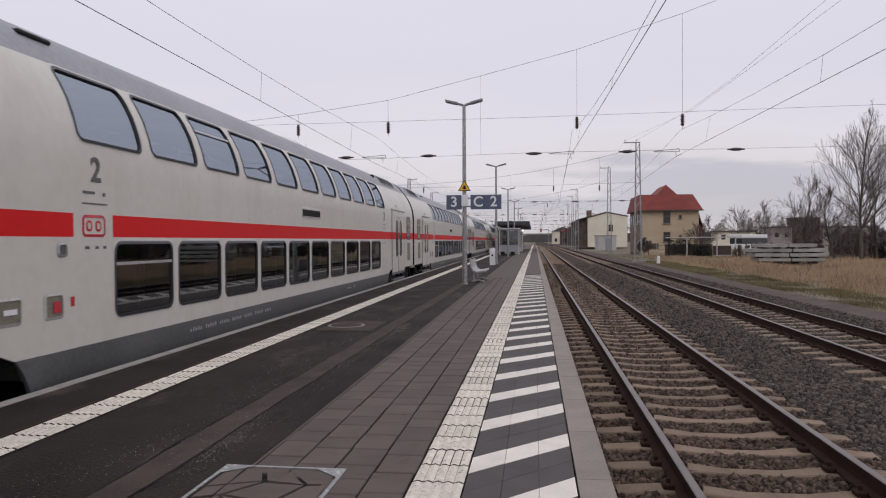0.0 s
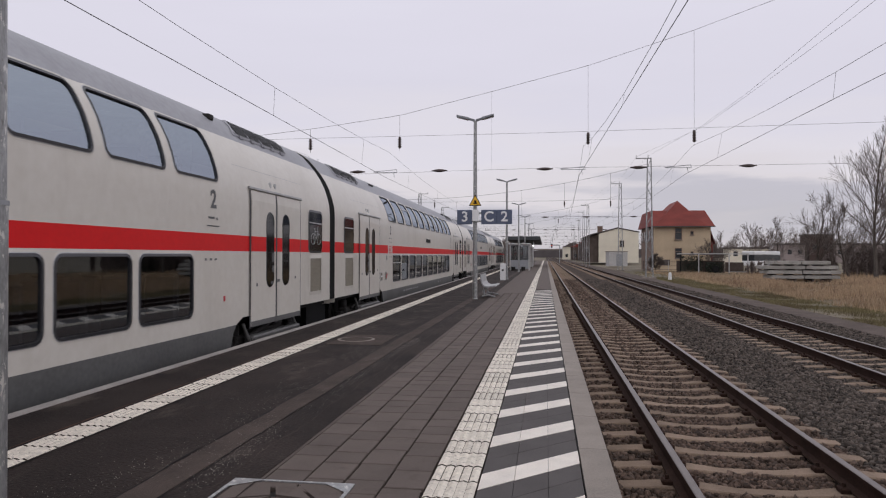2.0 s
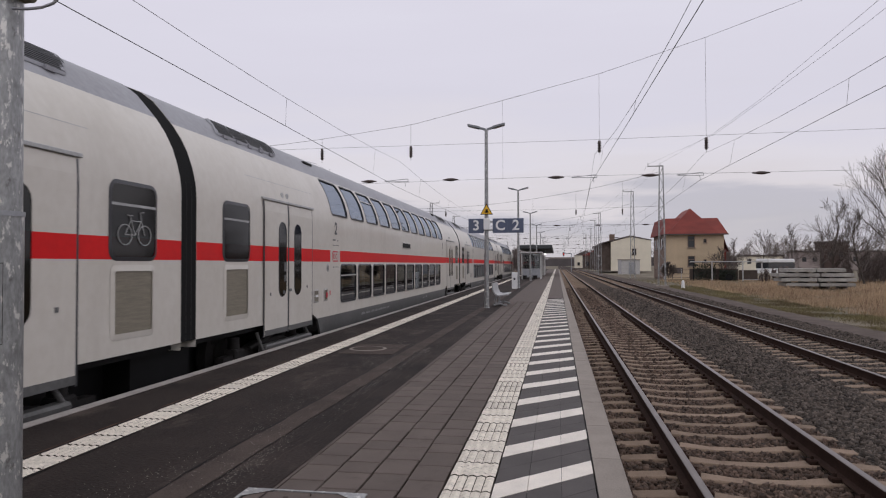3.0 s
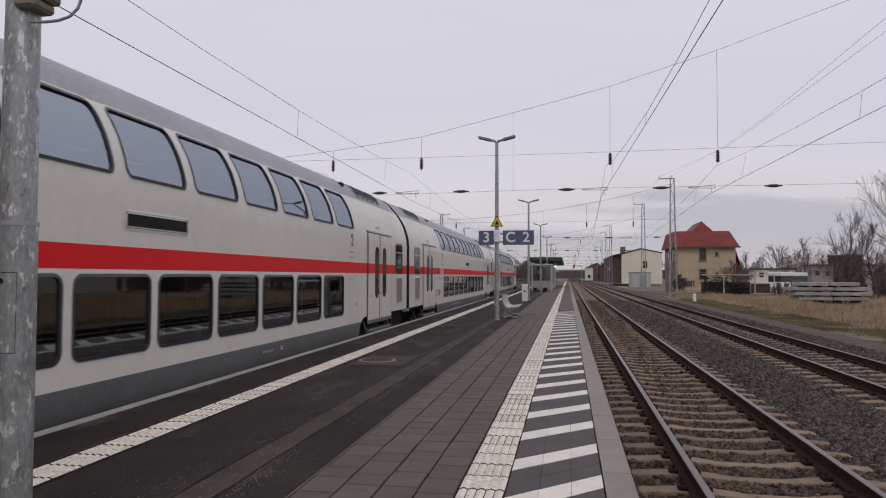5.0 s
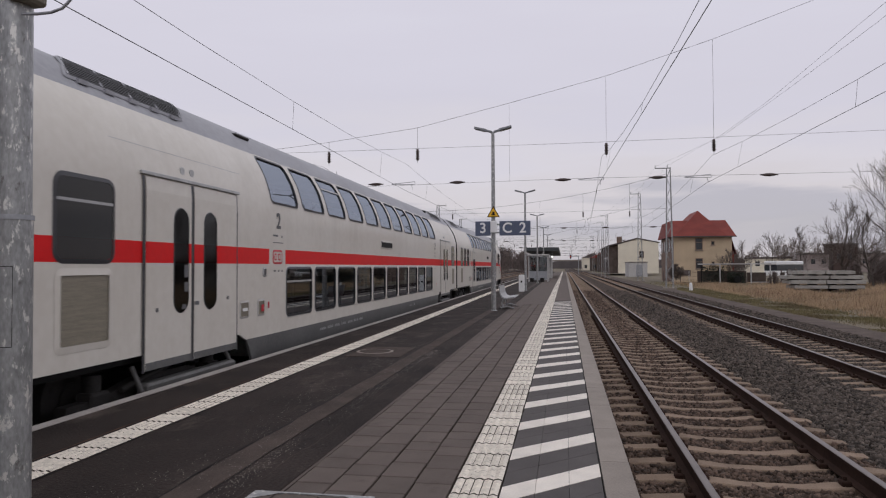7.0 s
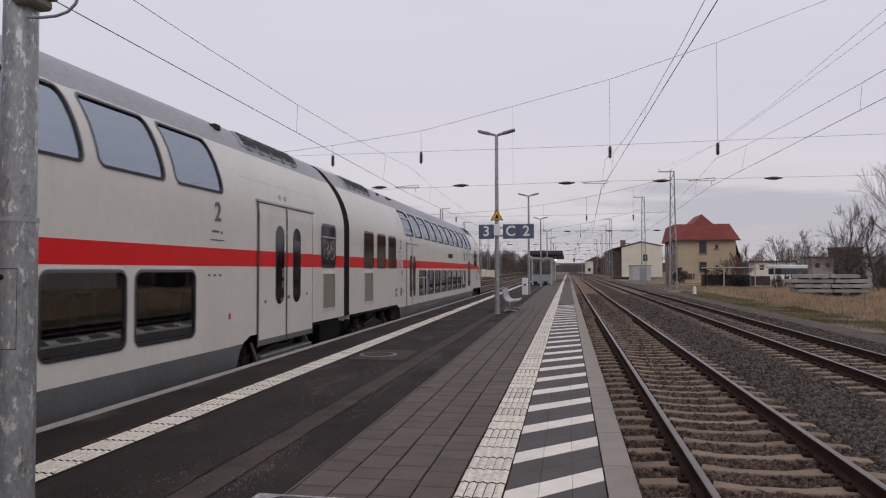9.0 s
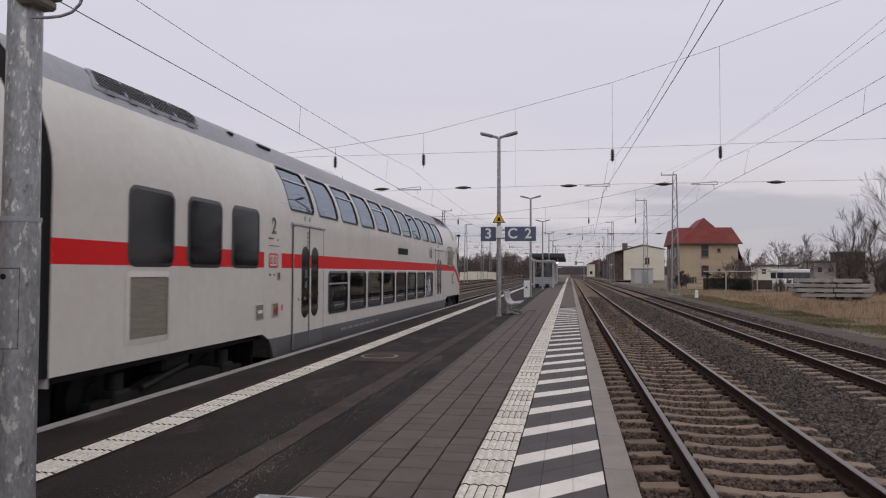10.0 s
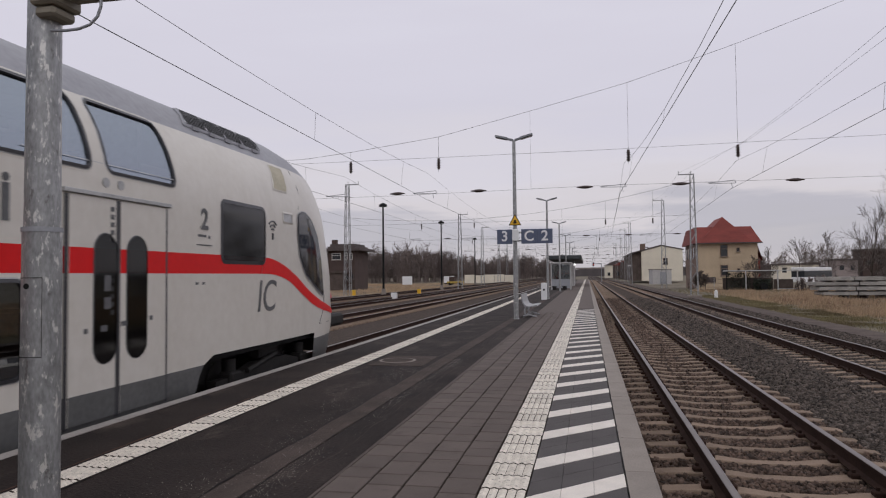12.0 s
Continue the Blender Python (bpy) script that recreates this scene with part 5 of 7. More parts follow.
def platform_sign(char, x, y, label):
    s = thing("platform_sign", label, "sign", pose(x, y, 2.555), group="platform signs")
    b = bmesh.new()
    box(b, -0.2395, 0.2395, -0.02, 0.02, -0.225, 0.225, 0.008)
    part("panel", b, M_SIGN, s)
    me = text_mesh(char, 0.44, M_SIGNWHITE, 0.003, 0.008)
    t = part("lettering", me, (), s)
    t.matrix_basis = pose(0, -0.024, 0, 90, 0, 0)
    b = bmesh.new()
    box(b, -0.03, 0.03, 0.02, 0.06, -0.15, -0.11), box(b, -0.03, 0.03, 0.02, 0.06, 0.11, 0.15)
    part("clip", b, M_GALV, s)


platform_sign("3", -2.50, 21.55, "blue-grey square platform sign with a white 3")
platform_sign("C", -1.745, 21.55, "blue-grey square section sign with a white C")
platform_sign("2", -1.265, 21.55, "blue-grey square platform sign with a white 2")
rail_ = thing("sign_rail", "galvanised rail holding the platform signs on the post", "bracket", pose(-2.18, 21.6, 2.555))
b = bmesh.new()
box(b, -0.5, 1.1, 0.02, 0.06, 0.10, 0.15), box(b, -0.5, 1.1, 0.02, 0.06, -0.15, -0.10)
part("crossbar", b, M_GALV, rail_)
box_ = thing("junction_box", "small white box strapped to the lamp post", "box", pose(-2.16, 21.5, 2.62))
b = bmesh.new()
box(b, -0.10, 0.10, -0.06, 0.04, -0.20, 0.16, 0.015)
part("housing", b, M_SIGNWHITE, box_)
warn = thing("warning_sign", "yellow triangular warning sign with a black border", "sign", pose(-2.17, 21.5, 2.90))


def triangle(b, s, y, z0=0.0, th=0.006):
    p = [(-s / 2, z0), (s / 2, z0), (0, z0 + s * 0.88)]
    lo, hi = [b.verts.new((x, y, z)) for x, z in p], [b.verts.new((x, y - th, z)) for x, z in p]
    b.faces.new(lo), b.faces.new(hi[::-1])
    for k in range(3):
        b.faces.new((lo[k], lo[(k + 1) % 3], hi[(k + 1) % 3], hi[k]))


b = bmesh.new()
triangle(b, 0.40, 0.0)
part("border", b, M_BLACK, warn)
b = bmesh.new()
triangle(b, 0.32, -0.007, 0.025)
part("face", b, M_YELLOW, warn)
b = bmesh.new()
box(b, -0.06, 0.06, -0.018, -0.014, 0.06, 0.10), box(b, -0.03, 0.04, -0.018, -0.014, 0.10, 0.17)
part("symbol", b, M_BLACK, warn)

# bench of steel mesh on cantilever legs, beside the lamp post
bench = thing("bench", "pale grey steel platform bench on forked legs", "bench", pose(-1.95, 22.3, 0))
M_BENCH = mat("pale_grey_enamel", (0.33, 0.33, 0.335), 0.45, dark=0.85, light=1.1, scale=5, fine=40, bump=0.03)
prof = [(-0.12, 0.74), (-0.08, 0.50), (-0.02, 0.40), (0.08, 0.36), (0.36, 0.40), (0.37, 0.37), (0.08, 0.325), (-0.04, 0.36), (-0.11, 0.49), (-0.15, 0.74)]
b = bmesh.new()
extrude_profile(b, prof, 0.0, 1.9)
part("seat_shell", b, M_BENCH, bench)
for y in (0.25, 1.65):
    b = bmesh.new()
    pipe(b, [(0.0, y, 0.35), (-0.05, y, 0.18), (-0.02, y, 0.05)], 0.03, 8)
    pipe(b, [(-0.10, y, 0.03), (0.10, y, 0.08), (0.33, y, 0.02)], 0.028, 8)
    part("leg", b, M_BENCH, bench)

bin_ = thing("ticket_machine", "slim white platform cabinet with a dark slot", "cabinet", pose(-2.33, 38.3, 0))
b = bmesh.new()
box(b, -0.15, 0.15, -0.16, 0.16, 0, 0.92, 0.02)
part("housing", b, M_SIGNWHITE, bin_)
b = bmesh.new()
box(b, -0.05, 0.05, -0.168, -0.16, 0.50, 0.60)
part("slot", b, M_BLACK, bin_)

# glazed shelter
shelter = thing("waiting_shelter", "glazed waiting shelter with a flat roof and pale frame", "shelter", pose(-2.35, 63.5, 0))
M_FRAME = mat("shelter_frame_grey", (0.46, 0.45, 0.44), 0.5, scale=4, fine=30, bump=0.02)
M_CLEAR = glass("shelter_glass", (0.72, 0.74, 0.75), 0.03)
for x in (-0.85, 0.85):
    for y in (0, 2.0, 4.0):
        b = bmesh.new()
        box(b, x - 0.05, x + 0.05, y - 0.05, y + 0.05, 0, 2.35)
        part("post", b, M_FRAME, shelter)
b = bmesh.new()
box(b, -1.0, 1.0, -0.2, 4.2, 2.35, 2.47, 0.02)
part("roof", b, M_FRAME, shelter)
for x0, x1, y0, y1 in ((-0.8, 0.8, -0.02, 0.02), (-0.87, -0.83, 0.05, 1.95), (-0.87, -0.83, 2.05, 3.95), (-0.8, 0.8, 3.98, 4.02)):
    b = bmesh.new()
    box(b, x0, x1, y0, y1, 0.95, 2.3)
    part("pane", b, M_CLEAR, shelter)
    b = bmesh.new()
    box(b, x0, x1, y0 + 0.002, y1 - 0.002, 0.15, 0.93)
    part("lower_panel", b, M_STEEL, shelter)
b = bmesh.new()
box(b, -0.6, 0.6, 0.4, 0.8, 0.42, 0.47), box(b, -0.5, -0.42, 0.5, 0.7, 0, 0.42), box(b, 0.42, 0.5, 0.5, 0.7, 0, 0.42)
part("bench_seat", b, M_DARKSTEEL, shelter)
for x in (-0.55, 0.35):
    bn = thing("litter_bin", "dark litter bin by the shelter", "bin", pose(-2.35 + x, 63.0, 0), group="litter bins")
    b = bmesh.new()
    tube(b, (0, 0, 0.0), (0, 0, 0.3), 0.16, 0.19, n=12)
    tube(b, (0, 0, 0.3), (0, 0, 0.34), 0.21, n=12)
    part("drum", b, M_DARKSTEEL, bn)

# canopy far along the platform
canopy = thing("platform_canopy", "dark flat canopy over the far platform", "canopy", pose(-2.45, 78, 0))
M_FASCIA = mat("dark_fascia", (0.045, 0.05, 0.052), 0.6, scale=2, fine=20, bump=0.05)
b = bmesh.new()
box(b, -2.0, 1.85, 0, 34, 3.06, 3.50, 0.05)
part("roof", b, M_FASCIA, canopy)
for y in (1.5, 8, 14.5, 21, 27.5):
    b = bmesh.new()
    box(b, -0.1, 0.1, y - 0.1, y + 0.1, 0, 2.9)
    part("post", b, M_FRAME, canopy)
b = bmesh.new()
box(b, -0.9, 0.9, 6, 12, 0, 2.4)
part("kiosk", b, M_FRAME, canopy)
glow = bpy.data.materials.new("lit_lamp")
glow.use_nodes = True
gn = glow.node_tree.nodes["Principled BSDF"]
gn.inputs["Emission Color"].default_value, gn.inputs["Emission Strength"].default_value = (1, 1, 0.96, 1), 1.6
lamp_ = thing("globe_lamp", "small lit white lamp under the canopy", "lamp", pose(-1.35, 77.6, 2.45))
b = bmesh.new()
bmesh.ops.create_uvsphere(b, u_segments=12, v_segments=8, radius=0.09)
part("globe", b, glow, lamp_)
b = bmesh.new()
tube(b, (0, 0, 0.12), (0, 0.6, 0.45), 0.02, n=6)
part("arm", b, M_STEEL, lamp_)

# ---- overhead line ----
SPANS = (31.5, 71.0, 106.0, 141.0, 176.0, 212.0, 250.0)


def lattice_mast(name, m, h, label="galvanised lattice mast of the overhead line"):
    ob = thing(name, label, "catenary mast", m, group="catenary masts")
    w0, w1 = 0.34, 0.17
    for sx in (-1, 1):
        for sy in (-1, 1):
            b = bmesh.new()
            tube(b, (sx * w0, sy * w0, -0.9), (sx * w1, sy * w1, h), 0.045, 0.04, n=4)
            part("leg", b, M_GALV, ob)
    b = bmesh.new()
    n = int(h / 0.9)
    for k in range(n):
        fa, fb = k / n, (k + 1) / n
        wa, wb = w0 + (w1 - w0) * fa, w0 + (w1 - w0) * fb
        za, zb = -0.3 + (h + 0.2) * fa, -0.3 + (h + 0.2) * fb
        s = 1 if k % 2 else -1
        for sy in (-1, 1):
            tube(b, (-s * wa, sy * wa, za), (s * wb, sy * wb, zb), 0.022, n=4, caps=False)
        for sx in (-1, 1):
            tube(b, (sx * wa, -s * wa, za), (sx * wb, s * wb, zb), 0.022, n=4, caps=False)
    part("lattice", b, M_GALV, ob, kind="stuff")
    b = bmesh.new()
    box(b, -1.3, 0.2, -0.05, 0.05, h - 0.08, h + 0.02)
    tube(b, (-1.25, 0, h), (-1.25, 0, h + 0.3), 0.03, n=6), tube(b, (-0.1, 0, h), (-0.1, 0, h + 0.3), 0.03, n=6)
    part("crossarm", b, M_GALV, ob)
    b = bmesh.new()
    box(b, -0.6, 0.6, -0.6, 0.6, -1.1, -0.75)
    part("footing", b, M_CONCRETE, ob)
    return ob


def sag(x, xl, xr, zl, zr, low):
    f = (x - xl) / (xr - xl)
    return zl + (zr - zl) * f - 4 * low * f * (1 - f)


def insulator(b, x, y, z, vertical=True, s=1.0):
    if vertical:
        tube(b, (x, y, z - 0.2 * s), (x, y, z + 0.2 * s), 0.045 * s, n=8)
    for k in range(4):
        o = (k - 1.5) * 0.085 * s
        if vertical:
            tube(b, (x, y, z + o - 0.02 * s), (x, y, z + o + 0.025 * s), 0.085 * s, 0.03 * s, n=8)
        else:
            tube(b, (x + o * 1.7 - 0.075, y, z), (x + o * 1.7 + 0.075, y, z), (0.03, 0.065, 0.075, 0.065)[k] * s, (0.065, 0.075, 0.065, 0.03)[k] * s, n=8)


def headspan(y, xl, xr, top, detail):
    hs = thing("overhead_headspan", "cross-span wires with dark insulators above the tracks", "overhead wires", pose(0, y, 0), group="overhead line spans")
    r = 0.009 if detail else 0.016
    tr_x = [T1 - 0.1, T2 + 0.25, TL - 0.01 * y - 0.3, TL - 5.0 - 0.01 * y + 0.4, TL - 10.2 - 0.01 * y]
    zs = lambda x: sag_z(x, xl, xr, top)
    b = bmesh.new()
    n = 103
    pts = [(xl + (xr - xl) * k / n, 0, zs(xl + (xr - xl) * k / n)) for k in range(n + 1)]
    pipe(b, pts, r, 4)
    part("carrier_wire", b, M_WIRE, hs)
    b = bmesh.new()
    pipe(b, [(xl, 0, 6.85), (0, 0, 6.88), (xr, 0, 7.05)], r * 0.8, 4)
    part("upper_cross_wire", b, M_WIRE, hs)
    b = bmesh.new()
    pipe(b, [(xl, 0, 5.05), (-8, 0, 5.16), (0, 0, 5.29), (xr, 0, 5.27)], r * 0.8, 4)
    part("lower_cross_wire", b, M_WIRE, hs)
    for x in tr_x:
        b = bmesh.new()
        tube(b, (x, 0, zs(x)), (x, 0, 6.9), r * 0.8, n=4)
        tube(b, (x, 0, 6.6), (x, 0, 6.2), r * 0.8, n=4)
        part("dropper", b, M_WIRE, hs)
        b = bmesh.new()
        insulator(b, x, 0, 6.58, True, 1.3)
        part("insulator", b, M_INSUL, hs)
        b = bmesh.new()
        pipe(b, [(x - 1.25, 0, 5.24), (x - 0.15, 0, 5.33), (x - 0.12, 0, 5.20), (x - 1.2, 0, 5.22)], 0.014, 5)
        tube(b, (x - 0.3, 0, 5.22), (x - 0.25, 0, 4.98), 0.012, n=5)
        part("registration_arm", b, M_STEEL, hs)
    b = bmesh.new()
    tube(b, (-2.43, 0, zs(-2.43)), (-2.43, 0, 5.2), r * 0.5, n=4)
    part("dropper", b, M_WIRE, hs)
    for x in (-14.2, -8.7, -4.83, -0.04, 4.04, 8.63):
        b = bmesh.new()
        insulator(b, x, 0, 5.25, False, 1.0)
        tube(b, (x - 0.36, 0, 5.25), (x + 0.36, 0, 5.25), 0.028, n=6)
        part("insulator", b, M_INSUL, hs)
    return hs


def sag_z(x, xl, xr, top):
    # the near span hangs in straight lengths between its droppers
    if top > 17:
        return lerp_table([(-31.2, 8.4), (-20, 7.0), (-13.4, 7.08), (-10.9, 7.32), (-6.68, 7.84), (-2.43, 8.81), (1.87, 9.83), (6.4, 11.21), (20.7, 16.2)], x)
    # farther spans: a shallow curve, lowest left of the middle, rising to the mast heads
    x0 = xl + 0.29 * (xr - xl)
    return 7.15 + (top - 7.15) * ((x - x0) / (xr - x0)) ** 2


headspan(31.5, -31.0, 20.5, 18.0, True)
lattice_mast("catenary_mast", pose(20.9, 31.5, 0), 16.4)
lattice_mast("catenary_mast", pose(-31.2, 31.5, 0, 0, 0, 180), 9.2)
for y, xl, xr, hl, hr in ((71.0, -25.2, 10.14, 11.3, 11.05), (106.0, -19.3, 10.97, 10.9, 12.1), (141.0, -21, 8.3, 11.2, 11.4), (176.0, -22, 9.3, 11, 12.2), (212.0, -24, 10, 11, 12), (250, -24, 10, 11, 12)):
    headspan(y, xl + 0.2, xr - 0.2, min(hl, hr) - 0.6, False)
    lattice_mast("catenary_mast", pose(xr, y, 0), hr)
    lattice_mast("catenary_mast", pose(xl, y, 0, 0, 0, 180), hl)


def catenary(x0, dx, stagger, name="contact_line", high=6.15, low=0.6):
    ob = thing(name, "contact wire and messenger wire with droppers over the track", "overhead wires", group="contact lines")
    ends = [-7.0, *SPANS, 288, 330]
    cw, mw, dr = [], [], bmesh.new()
    for i, (ya, yb) in enumerate(zip(ends[:-1], ends[1:])):
        sa, sb = (stagger if i % 2 else -stagger), (-stagger if i % 2 else stagger)
        for k in range(9):
            f = k / 8
            y = ya + (yb - ya) * f
            x = x0 - dx * y + sa + (sb - sa) * f
            zm = high - 4 * low * f * (1 - f)
            if k < 8 or i == len(ends) - 2:
                cw.append((x, y, 4.96)), mw.append((x0 - dx * y + (x - x0 + dx * y) * 0.6, y, zm))
            if k in (1, 3, 5, 7) and y > 0:
                tube(dr, (x, y, 4.96), (mw[-1][0], y, zm), 0.004 if y < 60 else 0.008, n=4)
    for nm, pts, r in (("contact_wire", cw, 0.0075), ("messenger_wire", mw, 0.0055)):
        b = bmesh.new()
        near = [p for p in pts if p[1] < 110]
        pipe(b, near, r, 5)
        pipe(b, [near[-1]] + [p for p in pts if p[1] >= 110], r * 2, 4)
        part(nm, b, M_WIRE, ob)
    part("dropper", dr, M_WIRE, ob, kind="stuff")


catenary(1.93, 0.0, -0.45, high=6.25, low=1.05)
catenary(6.68, 0.0, -0.60)
catenary(TL - 0.62, 0.01, -0.32, low=0.5)
catenary(TL - 5.0, 0.01, 0.15)
catenary(TL - 10.2, 0.01, 0.15)
feeders = thing("feeder_lines", "two thin feeder wires strung between the mast heads", "overhead wires")
for run in ([(10.6, -20, 11.1), (10.4, 5, 10.1), (10.2, 26.2, 9.78), (10.2, 37.5, 9.7), (10.2, 48, 9.96), (9.95, 71, 11.2), (10.3, 88, 11.2), (10.8, 106, 12.2), (8.2, 141, 11.4)],
            [(10.6, -20, 10.9), (10.4, 5, 9.7), (10.2, 24.9, 9.36), (10.2, 34.7, 9.52), (10.2, 47.2, 9.81), (8.9, 71, 11.2), (9.4, 88, 11.2), (9.8, 106, 12.2), (7.2, 141, 11.4)]):
    for p, q in zip(run[:-1], run[1:]):
        b = bmesh.new()
        tube(b, p, q, 0.006, n=5)
        part("wire", b, M_WIRE, feeders)

# ---- far side of the tracks ----
M_BRICK_DARK = mat("dark_brick", (0.075, 0.05, 0.043), 0.9, dark=0.75, light=1.2, scale=0.7, fine=9, bump=0.2)
M_WALL_TAN = mat("tan_render", (0.53, 0.415, 0.285), 0.9, dark=0.78, light=1.1, scale=0.5, fine=8, bump=0.1)
M_WALL_SIDE = mat("brown_brick_side", (0.19, 0.13, 0.10), 0.9, dark=0.8, light=1.15, scale=0.6, fine=10, bump=0.2)
M_ROOF_RED = mat("red_roof_tiles", (0.20, 0.035, 0.026), 0.75, dark=0.75, light=1.2, scale=0.6, fine=7, bump=0.3, stretch=(1, 1, 3))
M_CREAM = mat("cream_render", (0.76, 0.70, 0.57), 0.9, dark=0.85, light=1.05, scale=0.4, fine=8, bump=0.1)
M_SLATE = mat("brown_slate", (0.09, 0.07, 0.065), 0.7, scale=0.6, fine=8, bump=0.2)
M_PANE = mat("dark_window_pane", (0.03, 0.033, 0.037), 0.12, scale=2, fine=12, bump=0)
M_TRIMWHITE = mat("white_window_frame", (0.6, 0.58, 0.54), 0.6, scale=3, fine=12, bump=0)


def house_window(h, x, z, w, ht, y=-0.02, bars=True, material=M_TRIMWHITE):
    b = bmesh.new()
    for q in ((x - w / 2, x + w / 2, z, z + 0.08), (x - w / 2, x + w / 2, z + ht - 0.08, z + ht), (x - w / 2, x - w / 2 + 0.08, z + 0.08, z + ht - 0.08), (x + w / 2 - 0.08, x + w / 2, z + 0.08, z + ht - 0.08)):
        box(b, q[0], q[1], y - 0.06, y + 0.04, q[2], q[3])
    if bars:
        box(b, x - w / 2 + 0.08, x + w / 2 - 0.08, y - 0.05, y + 0.02, z + ht * 0.62, z + ht * 0.62 + 0.07)
    wf = part("window", b, material, h)
    b = bmesh.new()
    box(b, x - w / 2 + 0.07, x + w / 2 - 0.07, y - 0.012, y + 0.01, z + 0.07, z + ht - 0.07)
    part("pane", b, M_PANE, wf)
    b = bmesh.new()
    box(b, x - w / 2 - 0.1, x + w / 2 + 0.1, y - 0.14, y + 0.02, z - 0.1, z)
    part("sill", b, M_CONCRETE, wf)


house = thing("house", "two-storey tan house with a red hipped tile roof", "house", pose(15.6, 105, -0.9))
b = bmesh.new()
box(b, 0, 8.0, 0, 13, 0, 6.6)
for f in b.faces:
    f.material_index = 1 if f.calc_center_median().x < 0.01 else 0
part("wall", b, (M_WALL_TAN, M_WALL_SIDE), house)
b = bmesh.new()
e = 0.5
lo = [b.verts.new(p) for p in ((-e, -e, 6.55), (8.0 + e, -e, 6.55), (8.0 + e, 13 + e, 6.55), (-e, 13 + e, 6.55))]
hi = [b.verts.new(p) for p in ((-0.1, 1.6, 8.95), (7.5, 1.6, 8.95), (7.5, 11.4, 8.95), (-0.1, 11.4, 8.95))]
b.faces.new(lo[::-1])
for k in range(4):
    b.faces.new((lo[k], lo[(k + 1) % 4], hi[(k + 1) % 4], hi[k]))
b.faces.new(hi)
pk = [b.verts.new((3.7, 1.75, 10.4)), b.verts.new((3.7, 8.5, 10.4))]
q = [b.verts.new(p) for p in ((0.1, -0.62, 6.6), (7.3, -0.62, 6.6), (7.3, 12.3, 6.6), (0.1, 12.3, 6.6))]
b.faces.new((q[0], q[1], pk[0])), b.faces.new((q[1], q[2], pk[1], pk[0])), b.faces.new((q[2], q[3], pk[1])), b.faces.new((q[3], q[0], pk[0], pk[1]))
part("roof", b, M_ROOF_RED, house)
b = bmesh.new()
box(b, -0.5, 8.5, -0.72, -0.60, 6.42, 6.58)
part("gutter", b, M_SLATE, house)
house_window(house, 3.5, 4.6, 1.0, 1.7, material=M_WALL_SIDE), house_window(house, 3.5, 1.9, 1.0, 1.5, material=M_WALL_SIDE)
house_window(house, 5.4, 5.3, 0.45, 0.55, bars=False, material=M_WALL_SIDE), house_window(house, 5.4, 2.4, 0.4, 0.5, bars=False, material=M_WALL_SIDE)
b = bmesh.new()
box(b, 0.6, 2.3, -0.1, 0.0, 0.9, 1.7)
part("lattice_panel", b, M_SLATE, house)
b = bmesh.new()
box(b, 8.0, 8.5, 1, 9, 0, 4.4)
v = [b.verts.new(p) for p in ((8.02, 0.7, 6.6), (8.02, 9.3, 6.6), (8.8, 9.3, 4.0), (8.8, 0.7, 4.0))]
b.faces.new(v)
part("side_annex", b, M_ROOF_RED, house)
for k in range(5):
    b = bmesh.new()
    box(b, -0.06, 0.02, 1.0 + 2.4 * k, 1.9 + 2.4 * k, 4.4, 6.0)
    part("window", b, M_PANE, house)

hall = thing("goods_hall", "long cream rendered building with a low dark roof", "building", pose(11.0, 180, -0.4))
b = bmesh.new()
extrude_profile(b, [(2.3, 0), (12.1, 0), (12.1, 7.6), (7.0, 8.6), (2.3, 7.3)], 0, 40)
part("wall", b, M_CREAM, hall)
b = bmesh.new()
extrude_profile(b, [(0.0, 0), (2.29, 0), (2.29, 7.2), (0.0, 6.8)], 1, 40)
part("side_wing", b, M_VERGE, hall)
b = bmesh.new()
extrude_profile(b, [(-0.3, 6.8), (7.0, 8.65), (12.4, 7.65), (12.4, 7.8), (7.0, 8.95), (-0.3, 7.05)], -0.15, 40.3)
part("roof", b, M_SLATE, hall)
b = bmesh.new()
box(b, 2.6, 3.9, 8, 9, 7.4, 9.6)
part("chimney", b, M_WALL_SIDE, hall)
house_window(hall, 8.0, 4.0, 1.1, 1.6, y=-0.01, material=M_WALL_SIDE)
for k in range(4):
    b = bmesh.new()
    box(b, -0.05, 0.02, 4 + 5 * k, 6 + 5 * k, 1.2, 4.2)
    part("window", b, M_PANE, hall)

rowm = thing("station_building", "brown station buildings with red roofs far along the line", "building", pose(13, 270, -0.6))
for x0, y0, w, d, h, rr in ((3, 0, 9, 14, 5.5, M_SLATE), (1, 22, 10, 18, 7.0, M_ROOF_RED), (-1, 55, 10, 20, 6.0, M_ROOF_RED), (-4, 90, 10, 22, 6.5, M_SLATE)):
    b = bmesh.new()
    box(b, x0, x0 + w, y0, y0 + d, 0, h)
    part("wall", b, M_VERGE if rr == M_ROOF_RED else M_CREAM, rowm)
    b = bmesh.new()
    extrude_profile(b, [(x0 - 0.5, h - 0.1), (x0 + w + 0.5, h - 0.1), (x0 + w / 2, h + 2.4)], y0 - 0.3, y0 + d + 0.3)
    part("roof", b, rr, rowm)
    for k in range(3):
        b = bmesh.new()
        box(b, x0 + 1 + k * 2.7, x0 + 2.2 + k * 2.7, y0 - 0.05, y0 + 0.02, 1.2, 2.8)
        part("window", b, M_PANE, rowm)

